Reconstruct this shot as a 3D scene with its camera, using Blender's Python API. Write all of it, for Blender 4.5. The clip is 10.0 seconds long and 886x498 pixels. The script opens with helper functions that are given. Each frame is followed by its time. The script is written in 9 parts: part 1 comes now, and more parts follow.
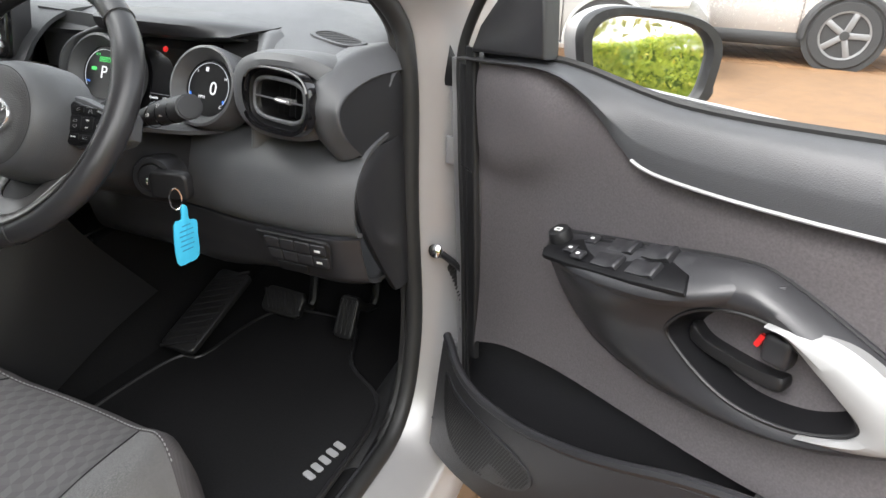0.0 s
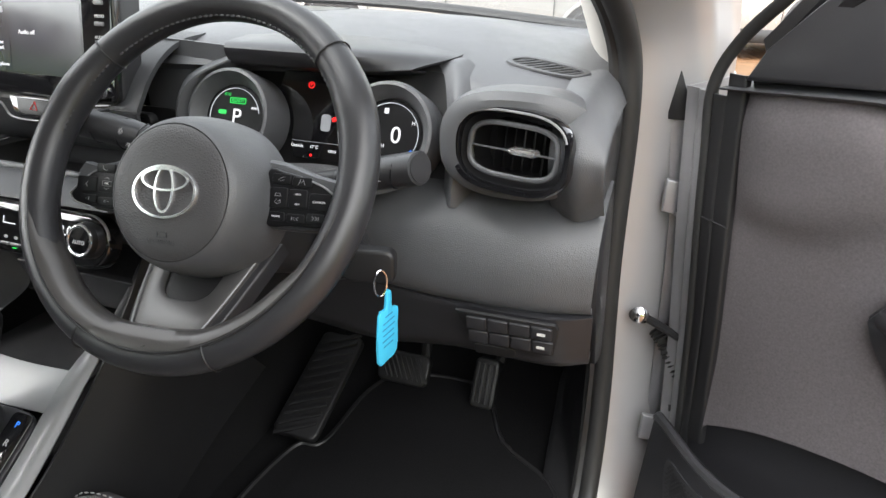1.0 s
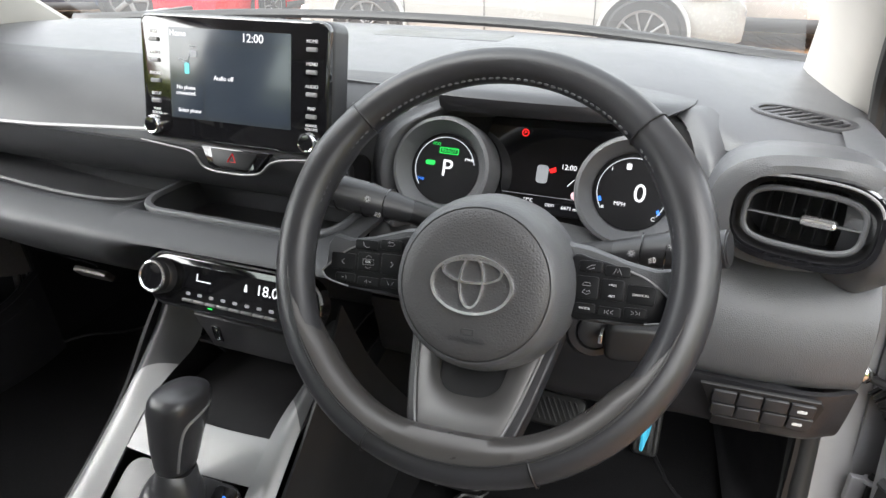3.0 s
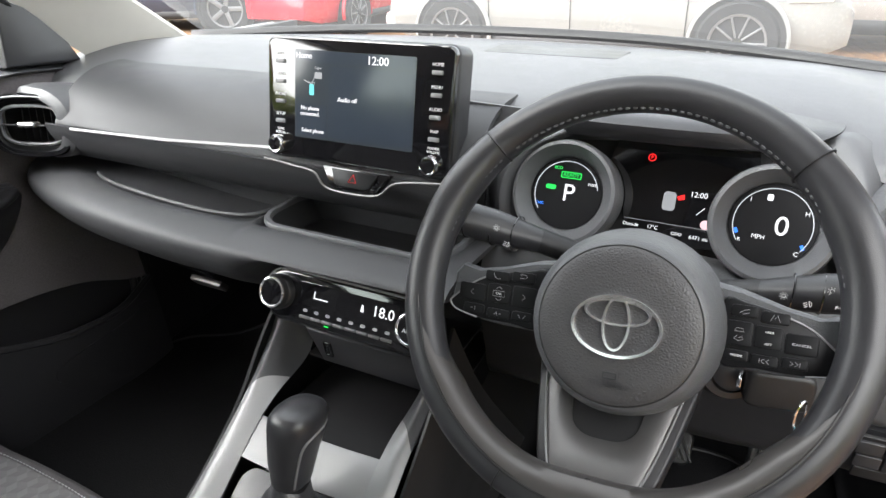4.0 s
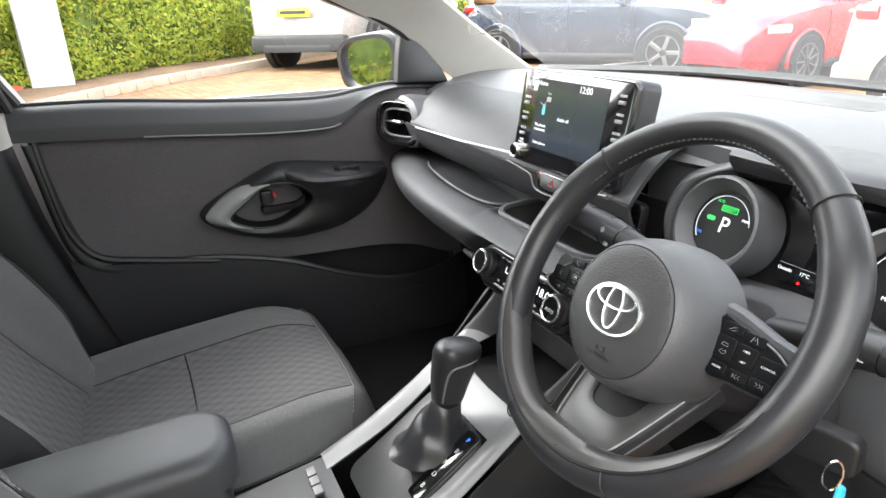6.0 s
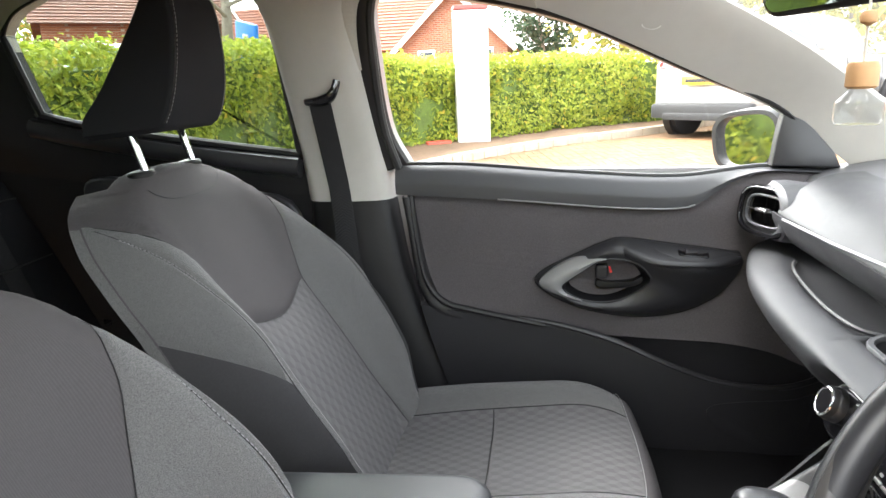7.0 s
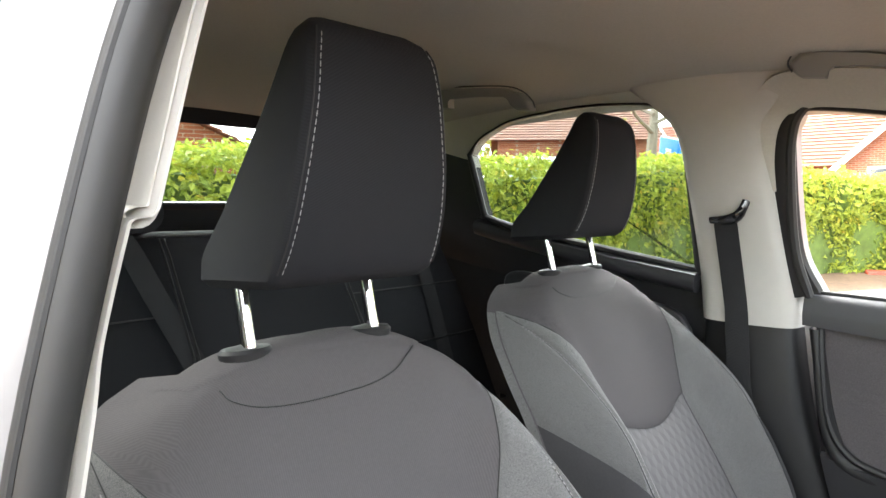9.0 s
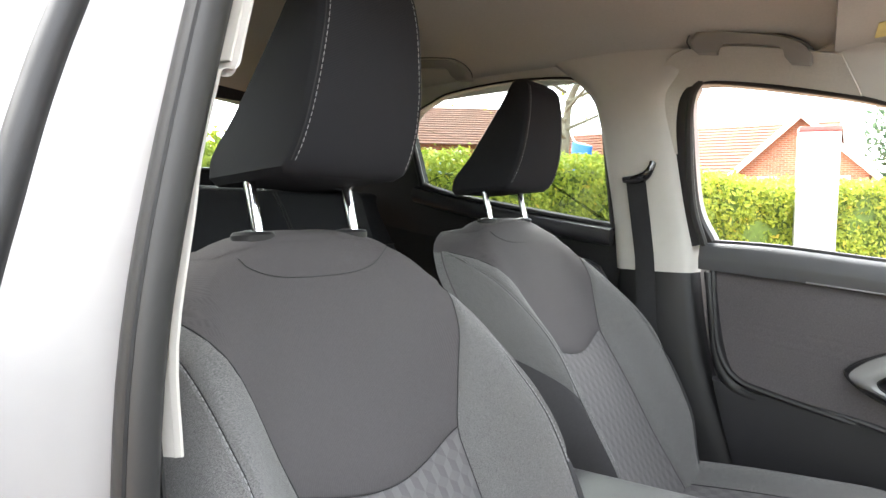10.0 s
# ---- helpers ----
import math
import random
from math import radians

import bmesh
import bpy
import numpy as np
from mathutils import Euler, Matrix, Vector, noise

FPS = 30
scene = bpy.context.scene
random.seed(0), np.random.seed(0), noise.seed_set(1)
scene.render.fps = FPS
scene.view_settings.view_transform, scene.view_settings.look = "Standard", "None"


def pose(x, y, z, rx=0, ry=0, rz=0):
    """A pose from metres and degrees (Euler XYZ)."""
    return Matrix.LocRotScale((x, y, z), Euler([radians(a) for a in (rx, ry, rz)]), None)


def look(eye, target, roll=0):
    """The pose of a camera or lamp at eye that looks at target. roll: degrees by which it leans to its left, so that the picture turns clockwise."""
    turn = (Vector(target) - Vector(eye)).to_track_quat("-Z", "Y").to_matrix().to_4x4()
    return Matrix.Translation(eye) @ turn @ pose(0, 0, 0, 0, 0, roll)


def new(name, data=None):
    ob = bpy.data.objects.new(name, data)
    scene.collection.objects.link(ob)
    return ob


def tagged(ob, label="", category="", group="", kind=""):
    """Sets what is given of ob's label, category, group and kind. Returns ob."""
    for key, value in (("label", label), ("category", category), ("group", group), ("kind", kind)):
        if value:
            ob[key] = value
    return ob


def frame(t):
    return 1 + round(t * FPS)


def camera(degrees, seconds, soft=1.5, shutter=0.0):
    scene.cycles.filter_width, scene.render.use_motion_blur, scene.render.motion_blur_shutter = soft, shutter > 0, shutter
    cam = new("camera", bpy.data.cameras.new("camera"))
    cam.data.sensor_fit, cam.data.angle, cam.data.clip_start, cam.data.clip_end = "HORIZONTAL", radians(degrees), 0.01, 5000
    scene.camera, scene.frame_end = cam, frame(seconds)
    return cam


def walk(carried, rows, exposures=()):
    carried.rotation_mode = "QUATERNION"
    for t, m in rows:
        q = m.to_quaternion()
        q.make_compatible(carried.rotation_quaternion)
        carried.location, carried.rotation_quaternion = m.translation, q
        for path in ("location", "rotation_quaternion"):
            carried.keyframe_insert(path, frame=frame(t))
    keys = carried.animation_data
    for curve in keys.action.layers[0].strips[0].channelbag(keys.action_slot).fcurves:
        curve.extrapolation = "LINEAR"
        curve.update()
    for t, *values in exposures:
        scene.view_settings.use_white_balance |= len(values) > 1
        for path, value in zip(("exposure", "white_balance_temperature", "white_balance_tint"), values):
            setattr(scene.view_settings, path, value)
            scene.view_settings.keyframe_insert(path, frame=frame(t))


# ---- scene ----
import functools

cam = camera(69.1, 10.0)
PATH = [
    (0, (1.095, -0.445, 1.071), (0.394, 1.213, 0.2), 2.0),
    (0.5, (0.902, -0.417, 1.061), (0.268, 1.271, 0.196), 1.5),
    (1, (0.733, -0.384, 1.063), (0.13, 1.32, 0.207), 0.8),
    (1.5, (0.65, -0.362, 1.069), (0.023, 1.336, 0.218), 0.0),
    (2, (0.577, -0.362, 1.093), (-0.05, 1.33, 0.231), -0.1),
    (2.5, (0.527, -0.377, 1.107), (-0.098, 1.308, 0.229), 0.1),
    (2.7, (0.51, -0.385, 1.107), (-0.115, 1.297, 0.223), 0.2),
    (4, (0.431, -0.387, 1.125), (-0.411, 1.202, 0.25), -1.3),
    (4.5, (0.462, -0.386, 1.125), (-0.609, 1.074, 0.276), -1.8),
    (5, (0.586, -0.356, 1.109), (-0.718, 0.933, 0.311), -2.0),
    (5.2, (0.644, -0.349, 1.109), (-0.727, 0.878, 0.326), -2.0),
    (6.3, (0.737, -0.309, 1.135), (-1.07, 0.199, 0.444), -2.7),
    (6.5, (0.716, -0.294, 1.139), (-1.148, 0.009, 0.483), -2.9),
    (7, (0.69, -0.23, 1.137), (-1.222, -0.541, 0.639), -2.6),
    (7.5, (0.704, -0.193, 1.131), (-1.094, -0.983, 0.754), -1.8),
    (8, (0.716, -0.192, 1.144), (-0.934, -1.29, 0.877), -0.8),
    (8.5, (0.719, -0.198, 1.157), (-0.818, -1.466, 0.971), -0.2),
    (9, (0.735, -0.188, 1.146), (-0.702, -1.572, 1.002), 0.2),
    (9.5, (0.789, -0.174, 1.114), (-0.624, -1.583, 0.982), 0.5),
    (10, (0.883, -0.142, 1.038), (-0.722, -1.328, 0.913), 1.0),
]
EXPOSURES = [(0.0, 2.85), (0.5, 3.0), (1.0, 3.05), (2.5, 3.2), (5.0, 3.35), (6.5, 3.68), (7.5, 4.15), (8.5, 4.32), (10.0, 4.2)]
walk(cam, [(t, look(eye, target, roll)) for t, eye, target, roll in PATH], EXPOSURES)

# ---- light ----
world = bpy.data.worlds.new("overcast_sky")
scene.world = world
world.use_nodes = True
wn = world.node_tree.nodes
wl = world.node_tree.links
wn.clear()
sky = wn.new("ShaderNodeTexSky")
sky.sky_type = "NISHITA"
sky.sun_disc = False
sky.sun_elevation, sky.sun_rotation = radians(46), radians(228)
sky.dust_density, sky.air_density, sky.ozone_density = 3.0, 1.0, 0.6
pale = wn.new("ShaderNodeHueSaturation")
pale.inputs["Saturation"].default_value = 0.18
pale.inputs["Value"].default_value = 1.0
back = wn.new("ShaderNodeBackground")
back.inputs["Strength"].default_value = 0.15
wout = wn.new("ShaderNodeOutputWorld")
wl.new(sky.outputs[0], pale.inputs["Color"])
wl.new(pale.outputs[0], back.inputs["Color"])
wl.new(back.outputs[0], wout.inputs["Surface"])

sun_data = bpy.data.lights.new("sun", "SUN")
sun_data.energy, sun_data.angle, sun_data.color = 0.4, radians(60), (1.0, 0.97, 0.92)
sun = new("sun", sun_data)
sun.matrix_world = look((10, -9, 14), (0, 0, 0))


# ---- materials ----
def principled(name, color, rough=0.5, metal=0.0, vary=0.12, scale=40.0, bump=0.0, bscale=300.0, kind="noise", spec=0.5,
               coat=0.0, big=2.5, emit=None, power=0.0, coat_rough=0.03):
    """A surface with variation at two scales and a fine relief."""
    m = bpy.data.materials.new(name)
    m.use_nodes = True
    n, l = m.node_tree.nodes, m.node_tree.links
    b = n["Principled BSDF"]
    b.inputs["Metallic"].default_value = metal
    b.inputs["Specular IOR Level"].default_value = spec
    b.inputs["Coat Weight"].default_value = coat
    b.inputs["Coat Roughness"].default_value = coat_rough
    co = n.new("ShaderNodeTexCoord")
    n1, n2 = n.new("ShaderNodeTexNoise"), n.new("ShaderNodeTexNoise")
    n1.inputs["Scale"].default_value, n2.inputs["Scale"].default_value = scale, big
    n1.inputs["Detail"].default_value = 5
    l.new(co.outputs["Object"], n1.inputs["Vector"])
    l.new(co.outputs["Object"], n2.inputs["Vector"])
    add = n.new("ShaderNodeMath")
    add.operation = "ADD"
    l.new(n1.outputs["Fac"], add.inputs[0])
    l.new(n2.outputs["Fac"], add.inputs[1])
    ramp = n.new("ShaderNodeMapRange")
    ramp.inputs["From Min"].default_value, ramp.inputs["From Max"].default_value = 0.6, 1.4
    ramp.inputs["To Min"].default_value, ramp.inputs["To Max"].default_value = 1 - vary, 1 + vary
    l.new(add.outputs[0], ramp.inputs["Value"])
    mul = n.new("ShaderNodeVectorMath")
    mul.operation = "SCALE"
    mul.inputs[0].default_value = color
    l.new(ramp.outputs[0], mul.inputs["Scale"])
    l.new(mul.outputs[0], b.inputs["Base Color"])
    rr = n.new("ShaderNodeMapRange")
    rr.inputs["From Min"].default_value, rr.inputs["From Max"].default_value = 0.6, 1.4
    rr.inputs["To Min"].default_value, rr.inputs["To Max"].default_value = max(rough - 0.06, 0.0), min(rough + 0.06, 1)
    l.new(add.outputs[0], rr.inputs["Value"])
    l.new(rr.outputs[0], b.inputs["Roughness"])
    if bump:
        bp = n.new("ShaderNodeBump")
        bp.inputs["Strength"].default_value = bump
        bp.inputs["Distance"].default_value = 0.001
        if kind == "grain":
            tex = n.new("ShaderNodeTexVoronoi")
            tex.feature = "DISTANCE_TO_EDGE"
            tex.inputs["Scale"].default_value = bscale
            out = tex.outputs["Distance"]
        elif kind == "weave":
            w1, w2 = n.new("ShaderNodeTexWave"), n.new("ShaderNodeTexWave")
            w1.bands_direction, w2.bands_direction = "X", "Z"
            for w in (w1, w2):
                w.inputs["Scale"].default_value = bscale
                w.inputs["Distortion"].default_value = 1.5
                l.new(co.outputs["Object"], w.inputs["Vector"])
            tex = n.new("ShaderNodeMath")
            tex.operation = "MULTIPLY"
            l.new(w1.outputs["Fac"], tex.inputs[0])
            l.new(w2.outputs["Fac"], tex.inputs[1])
            out = tex.outputs[0]
        else:
            tex = n.new("ShaderNodeTexNoise")
            tex.inputs["Scale"].default_value = bscale
            tex.inputs["Detail"].default_value = 3
            out = tex.outputs["Fac"]
        if kind != "weave":
            l.new(co.outputs["Object"], tex.inputs["Vector"])
        l.new(out, bp.inputs["Height"])
        l.new(bp.outputs[0], b.inputs["Normal"])
    if emit:
        b.inputs["Emission Color"].default_value = (*emit, 1)
        b.inputs["Emission Strength"].default_value = power
    return m


def glow(name, color, power):
    return principled(name, tuple(c * 0.2 for c in color), 0.3, vary=0.02, emit=color, power=power * 0.13)


def heather(name, dark, light, rough=0.9):
    """Melange cloth: fine threads of two greys."""
    m = principled(name, dark, rough, vary=0.15, bump=0.5, bscale=420, kind="weave", spec=0.2)
    n, l = m.node_tree.nodes, m.node_tree.links
    b = n["Principled BSDF"]
    co = n.new("ShaderNodeTexCoord")
    mp = n.new("ShaderNodeMapping")
    mp.inputs["Scale"].default_value = (380, 1100, 2400)
    tx = n.new("ShaderNodeTexNoise")
    tx.inputs["Scale"].default_value, tx.inputs["Detail"].default_value = 1.0, 2
    l.new(co.outputs["Object"], mp.inputs[0])
    l.new(mp.outputs[0], tx.inputs["Vector"])
    mr = n.new("ShaderNodeMapRange")
    mr.inputs["From Min"].default_value, mr.inputs["From Max"].default_value = 0.35, 0.65
    l.new(tx.outputs["Fac"], mr.inputs["Value"])
    mx = n.new("ShaderNodeMix")
    mx.data_type = "RGBA"
    mx.inputs["A"].default_value, mx.inputs["B"].default_value = (*dark, 1), (*light, 1)
    l.new(mr.outputs[0], mx.inputs["Factor"])
    l.new(mx.outputs["Result"], b.inputs["Base Color"])
    b.inputs["Sheen Weight"].default_value = 0.25
    return m


def quilted(name, dark, light, plane):
    """Dark seat cloth embossed with small tumbling blocks, laid out in the plane given (two axes of x, y, z)."""
    m = principled(name, dark, 0.85, vary=0.1, spec=0.25)
    n, l = m.node_tree.nodes, m.node_tree.links
    b = n["Principled BSDF"]

    def vec(op, a, c=None):
        q = n.new("ShaderNodeVectorMath")
        q.operation = op
        for k, v in ((0, a), (1, c)):
            if v is not None and isinstance(v, tuple):
                q.inputs[k].default_value = v
            elif v is not None:
                l.new(v, q.inputs[k])
        return q.outputs["Value" if op == "LENGTH" else "Vector"]

    def num(op, a, c):
        q = n.new("ShaderNodeMath")
        q.operation = op
        for k, v in ((0, a), (1, c)):
            if isinstance(v, float):
                q.inputs[k].default_value = v
            else:
                l.new(v, q.inputs[k])
        return q.outputs[0]

    co, sp, cb = n.new("ShaderNodeTexCoord"), n.new("ShaderNodeSeparateXYZ"), n.new("ShaderNodeCombineXYZ")
    l.new(co.outputs["Object"], sp.inputs[0])
    l.new(sp.outputs[plane[0].upper()], cb.inputs["X"])
    l.new(sp.outputs[plane[1].upper()], cb.inputs["Y"])
    p = vec("ADD", vec("MULTIPLY", cb.outputs[0], (44.0, 44.0, 0.0)), (200.0, 200.0, 0.0))
    cell = (1.0, 1.7320508, 1.0)
    half = (0.5, 0.8660254, 0.0)
    a = vec("SUBTRACT", vec("MODULO", p, cell), half)
    c = vec("SUBTRACT", vec("MODULO", vec("SUBTRACT", p, half), cell), half)
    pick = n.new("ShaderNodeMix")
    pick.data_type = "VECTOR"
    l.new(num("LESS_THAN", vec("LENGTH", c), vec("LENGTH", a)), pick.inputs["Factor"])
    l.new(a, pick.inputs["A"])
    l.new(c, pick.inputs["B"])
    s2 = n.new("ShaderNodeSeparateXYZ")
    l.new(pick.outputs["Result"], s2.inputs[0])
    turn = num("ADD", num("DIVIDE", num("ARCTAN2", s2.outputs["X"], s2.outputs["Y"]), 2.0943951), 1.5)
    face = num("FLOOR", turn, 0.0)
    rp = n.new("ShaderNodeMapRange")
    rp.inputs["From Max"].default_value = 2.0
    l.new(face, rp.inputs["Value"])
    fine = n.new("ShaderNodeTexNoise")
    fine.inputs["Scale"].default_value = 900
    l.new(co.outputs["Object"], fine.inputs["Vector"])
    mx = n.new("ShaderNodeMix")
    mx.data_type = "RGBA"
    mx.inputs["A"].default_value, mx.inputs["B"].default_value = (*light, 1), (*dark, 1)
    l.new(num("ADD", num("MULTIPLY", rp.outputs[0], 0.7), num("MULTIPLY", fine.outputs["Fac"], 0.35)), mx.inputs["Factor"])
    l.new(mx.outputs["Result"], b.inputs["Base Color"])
    bp = n.new("ShaderNodeBump")
    bp.inputs["Strength"].default_value, bp.inputs["Distance"].default_value = 0.35, 0.0015
    edge = num("SUBTRACT", turn, face)
    seam = num("MULTIPLY", num("MINIMUM", edge, num("SUBTRACT", 1.0, edge)), vec("LENGTH", pick.outputs["Result"]))
    l.new(num("ADD", num("MINIMUM", num("MULTIPLY", seam, 6.0), 0.6), num("MULTIPLY", fine.outputs["Fac"], 0.4)), bp.inputs["Height"])
    l.new(bp.outputs[0], b.inputs["Normal"])
    return m


def glass(name, tint=(1, 1, 1), rough=0.0):
    """Thin pane: clear, glossier at a slant."""
    m = bpy.data.materials.new(name)
    m.use_nodes = True
    n, l = m.node_tree.nodes, m.node_tree.links
    n.clear()
    tr, gl, mx, lw = (n.new("ShaderNodeBsdfTransparent"), n.new("ShaderNodeBsdfGlossy"), n.new("ShaderNodeMixShader"), n.new("ShaderNodeLayerWeight"))
    tr.inputs["Color"].default_value = (*tint, 1)
    gl.inputs["Roughness"].default_value = rough
    lw.inputs["Blend"].default_value = 0.5
    pw, ml = n.new("ShaderNodeMath"), n.new("ShaderNodeMath")
    pw.operation, ml.operation = "POWER", "MULTIPLY_ADD"
    pw.inputs[1].default_value = 5
    ml.inputs[1].default_value, ml.inputs[2].default_value = 0.8, 0.05
    o = n.new("ShaderNodeOutputMaterial")
    l.new(lw.outputs["Facing"], pw.inputs[0])
    l.new(pw.outputs[0], ml.inputs[0])
    l.new(ml.outputs[0], mx.inputs[0])
    l.new(tr.outputs[0], mx.inputs[1])
    l.new(gl.outputs[0], mx.inputs[2])
    l.new(mx.outputs[0], o.inputs["Surface"])
    return m


M_DASH = principled("soft_grained_plastic", (0.074, 0.076, 0.081), 0.43, vary=0.08, bump=0.45, bscale=520, kind="grain", spec=0.55)
# dash plastic again, darkened for the weaker light on face and shelf
M_FACE = principled("shaded_dash_plastic", (0.040, 0.041, 0.044), 0.50, vary=0.06, bump=0.28, bscale=620, kind="grain", spec=0.35)
M_HARD = principled("hard_dark_plastic", (0.024, 0.024, 0.0265), 0.36, vary=0.06, bump=0.15, bscale=800, kind="grain")
M_BLACK = principled("matt_black_plastic", (0.010, 0.010, 0.011), 0.5, vary=0.08, bump=0.12, bscale=600)
M_PIANO = principled("gloss_black_plastic", (0.006, 0.006, 0.007), 0.08, vary=0.02, spec=0.6, coat=0.6)
M_RUBBER = principled("black_rubber", (0.020, 0.020, 0.020), 0.55, vary=0.1, bump=0.1, bscale=200)
M_LEATHER = principled("smooth_black_leather", (0.025, 0.025, 0.0275), 0.33, vary=0.03, bump=0.12, bscale=900, kind="grain")
M_PADLEATHER = principled("dark_vinyl", (0.050, 0.0515, 0.055), 0.45, vary=0.06, bump=0.25, bscale=520, kind="grain")
M_HUB = principled("grained_hub_plastic", (0.048, 0.047, 0.049), 0.46, vary=0.06, bump=0.5, bscale=420, kind="grain")
M_STEEL = principled("grey_primer_steel", (0.30, 0.30, 0.31), 0.34, metal=0.4, vary=0.14, scale=30, bump=0.08, bscale=120)
M_BUTTON = principled("dark_button_plastic", (0.008, 0.008, 0.009), 0.36, vary=0.05, spec=0.22)
M_CRESCENT = principled("pale_satin_trim", (0.27, 0.27, 0.27), 0.42, metal=0.25, vary=0.03)
M_BADGE = principled("polished_badge", (0.88, 0.88, 0.89), 0.12, metal=0.9, vary=0.02, coat=0.5)
M_CHROME = principled("chrome", (0.85, 0.85, 0.87), 0.08, metal=1.0, vary=0.02)
M_SATIN = principled("satin_silver_trim", (0.23, 0.23, 0.234), 0.50, metal=0.35, vary=0.04, bump=0.05, bscale=900)
M_SWEEP = principled("satin_dark_trim", (0.070, 0.066, 0.064), 0.30, metal=0.4, vary=0.04)
M_DSILVER = principled("dark_satin_metal", (0.145, 0.142, 0.141), 0.38, metal=0.7, vary=0.05)
M_LIGHTTRIM = principled("pale_grey_plastic", (0.50, 0.485, 0.45), 0.6, vary=0.04, bump=0.12, bscale=500, kind="grain")
# the pale trim plastic, darkened for the shade under the roof
M_HANDLE = principled("shaded_handle_plastic", (0.25, 0.242, 0.225), 0.5, vary=0.04, bump=0.12, bscale=500, kind="grain")
M_LINING = principled("pale_roof_cloth", (0.50, 0.48, 0.43), 0.95, vary=0.07, scale=220, bump=0.3, bscale=900, spec=0.1)
M_CARPET = principled("black_carpet", (0.0085, 0.0085, 0.009), 0.95, vary=0.3, scale=180, bump=0.6, bscale=500, spec=0.1)
M_MAT = principled("black_mat_pile", (0.011, 0.011, 0.0118), 0.95, vary=0.35, scale=250, bump=0.7, bscale=420, spec=0.1)
M_CLOTH = principled("dark_door_cloth", (0.100, 0.092, 0.096), 0.92, vary=0.30, scale=420, bump=0.35, bscale=700, kind="weave", spec=0.15)
M_SEATD = principled("plain_dark_seat_cloth", (0.098, 0.092, 0.095), 0.88, vary=0.10, scale=300, bump=0.55, bscale=650, kind="weave", spec=0.2)
M_HEAD = principled("black_headrest_cloth", (0.0175, 0.0178, 0.0205), 0.82, vary=0.10, scale=260, bump=0.22, bscale=900, kind="weave", spec=0.2)
def ribbed(m, period, tilt, low, high):
    """Fine slanting ribs woven into a cloth: they shade its colour and raise its surface."""
    n, l = m.node_tree.nodes, m.node_tree.links
    b = n["Principled BSDF"]
    co, mp, wv = n.new("ShaderNodeTexCoord"), n.new("ShaderNodeMapping"), n.new("ShaderNodeTexWave")
    mp.inputs["Rotation"].default_value = (0, radians(tilt), radians(-32))
    wv.inputs["Scale"].default_value = 2 * math.pi / (20 * period)
    wv.inputs["Distortion"].default_value, wv.inputs["Detail"].default_value = 0.6, 1.0
    l.new(co.outputs["Object"], mp.inputs[0])
    l.new(mp.outputs[0], wv.inputs["Vector"])
    mr, mx = n.new("ShaderNodeMapRange"), n.new("ShaderNodeMix")
    mr.inputs["To Min"].default_value, mr.inputs["To Max"].default_value = low, high
    mx.data_type, mx.blend_type = "RGBA", "MULTIPLY"
    mx.inputs["Factor"].default_value = 1.0
    l.new(wv.outputs["Fac"], mr.inputs["Value"])
    l.new(b.inputs["Base Color"].links[0].from_socket, mx.inputs["A"])
    l.new(mr.outputs[0], mx.inputs["B"])
    l.new(mx.outputs["Result"], b.inputs["Base Color"])
    return m


ribbed(M_SEATD, 0.0019, 14, 0.91, 1.08)
ribbed(M_HEAD, 0.0021, 62, 0.88, 1.10)
M_SEATG = heather("grey_heather_cloth", (0.072, 0.072, 0.073), (0.190, 0.188, 0.184))
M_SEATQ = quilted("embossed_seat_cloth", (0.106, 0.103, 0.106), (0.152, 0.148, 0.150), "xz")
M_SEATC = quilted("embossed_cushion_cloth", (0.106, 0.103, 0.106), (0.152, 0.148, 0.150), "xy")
M_SEATS = principled("plain_seat_side_cloth", (0.052, 0.051, 0.053), 0.88, vary=0.12, scale=300, bump=0.4, bscale=650, kind="weave", spec=0.2)
M_THREAD = principled("pale_grey_thread", (0.33, 0.33, 0.33), 0.8, vary=0.1)
M_BELT = principled("black_webbing", (0.03, 0.03, 0.032), 0.8, vary=0.15, bump=0.5, bscale=380, kind="weave", spec=0.2)
M_SILVER = principled("silver_car_paint", (0.365, 0.36, 0.36), 0.36, metal=0.3, vary=0.03, coat=0.35, coat_rough=0.12)
M_GLASS = glass("clear_window_glass", (0.95, 0.97, 0.96))
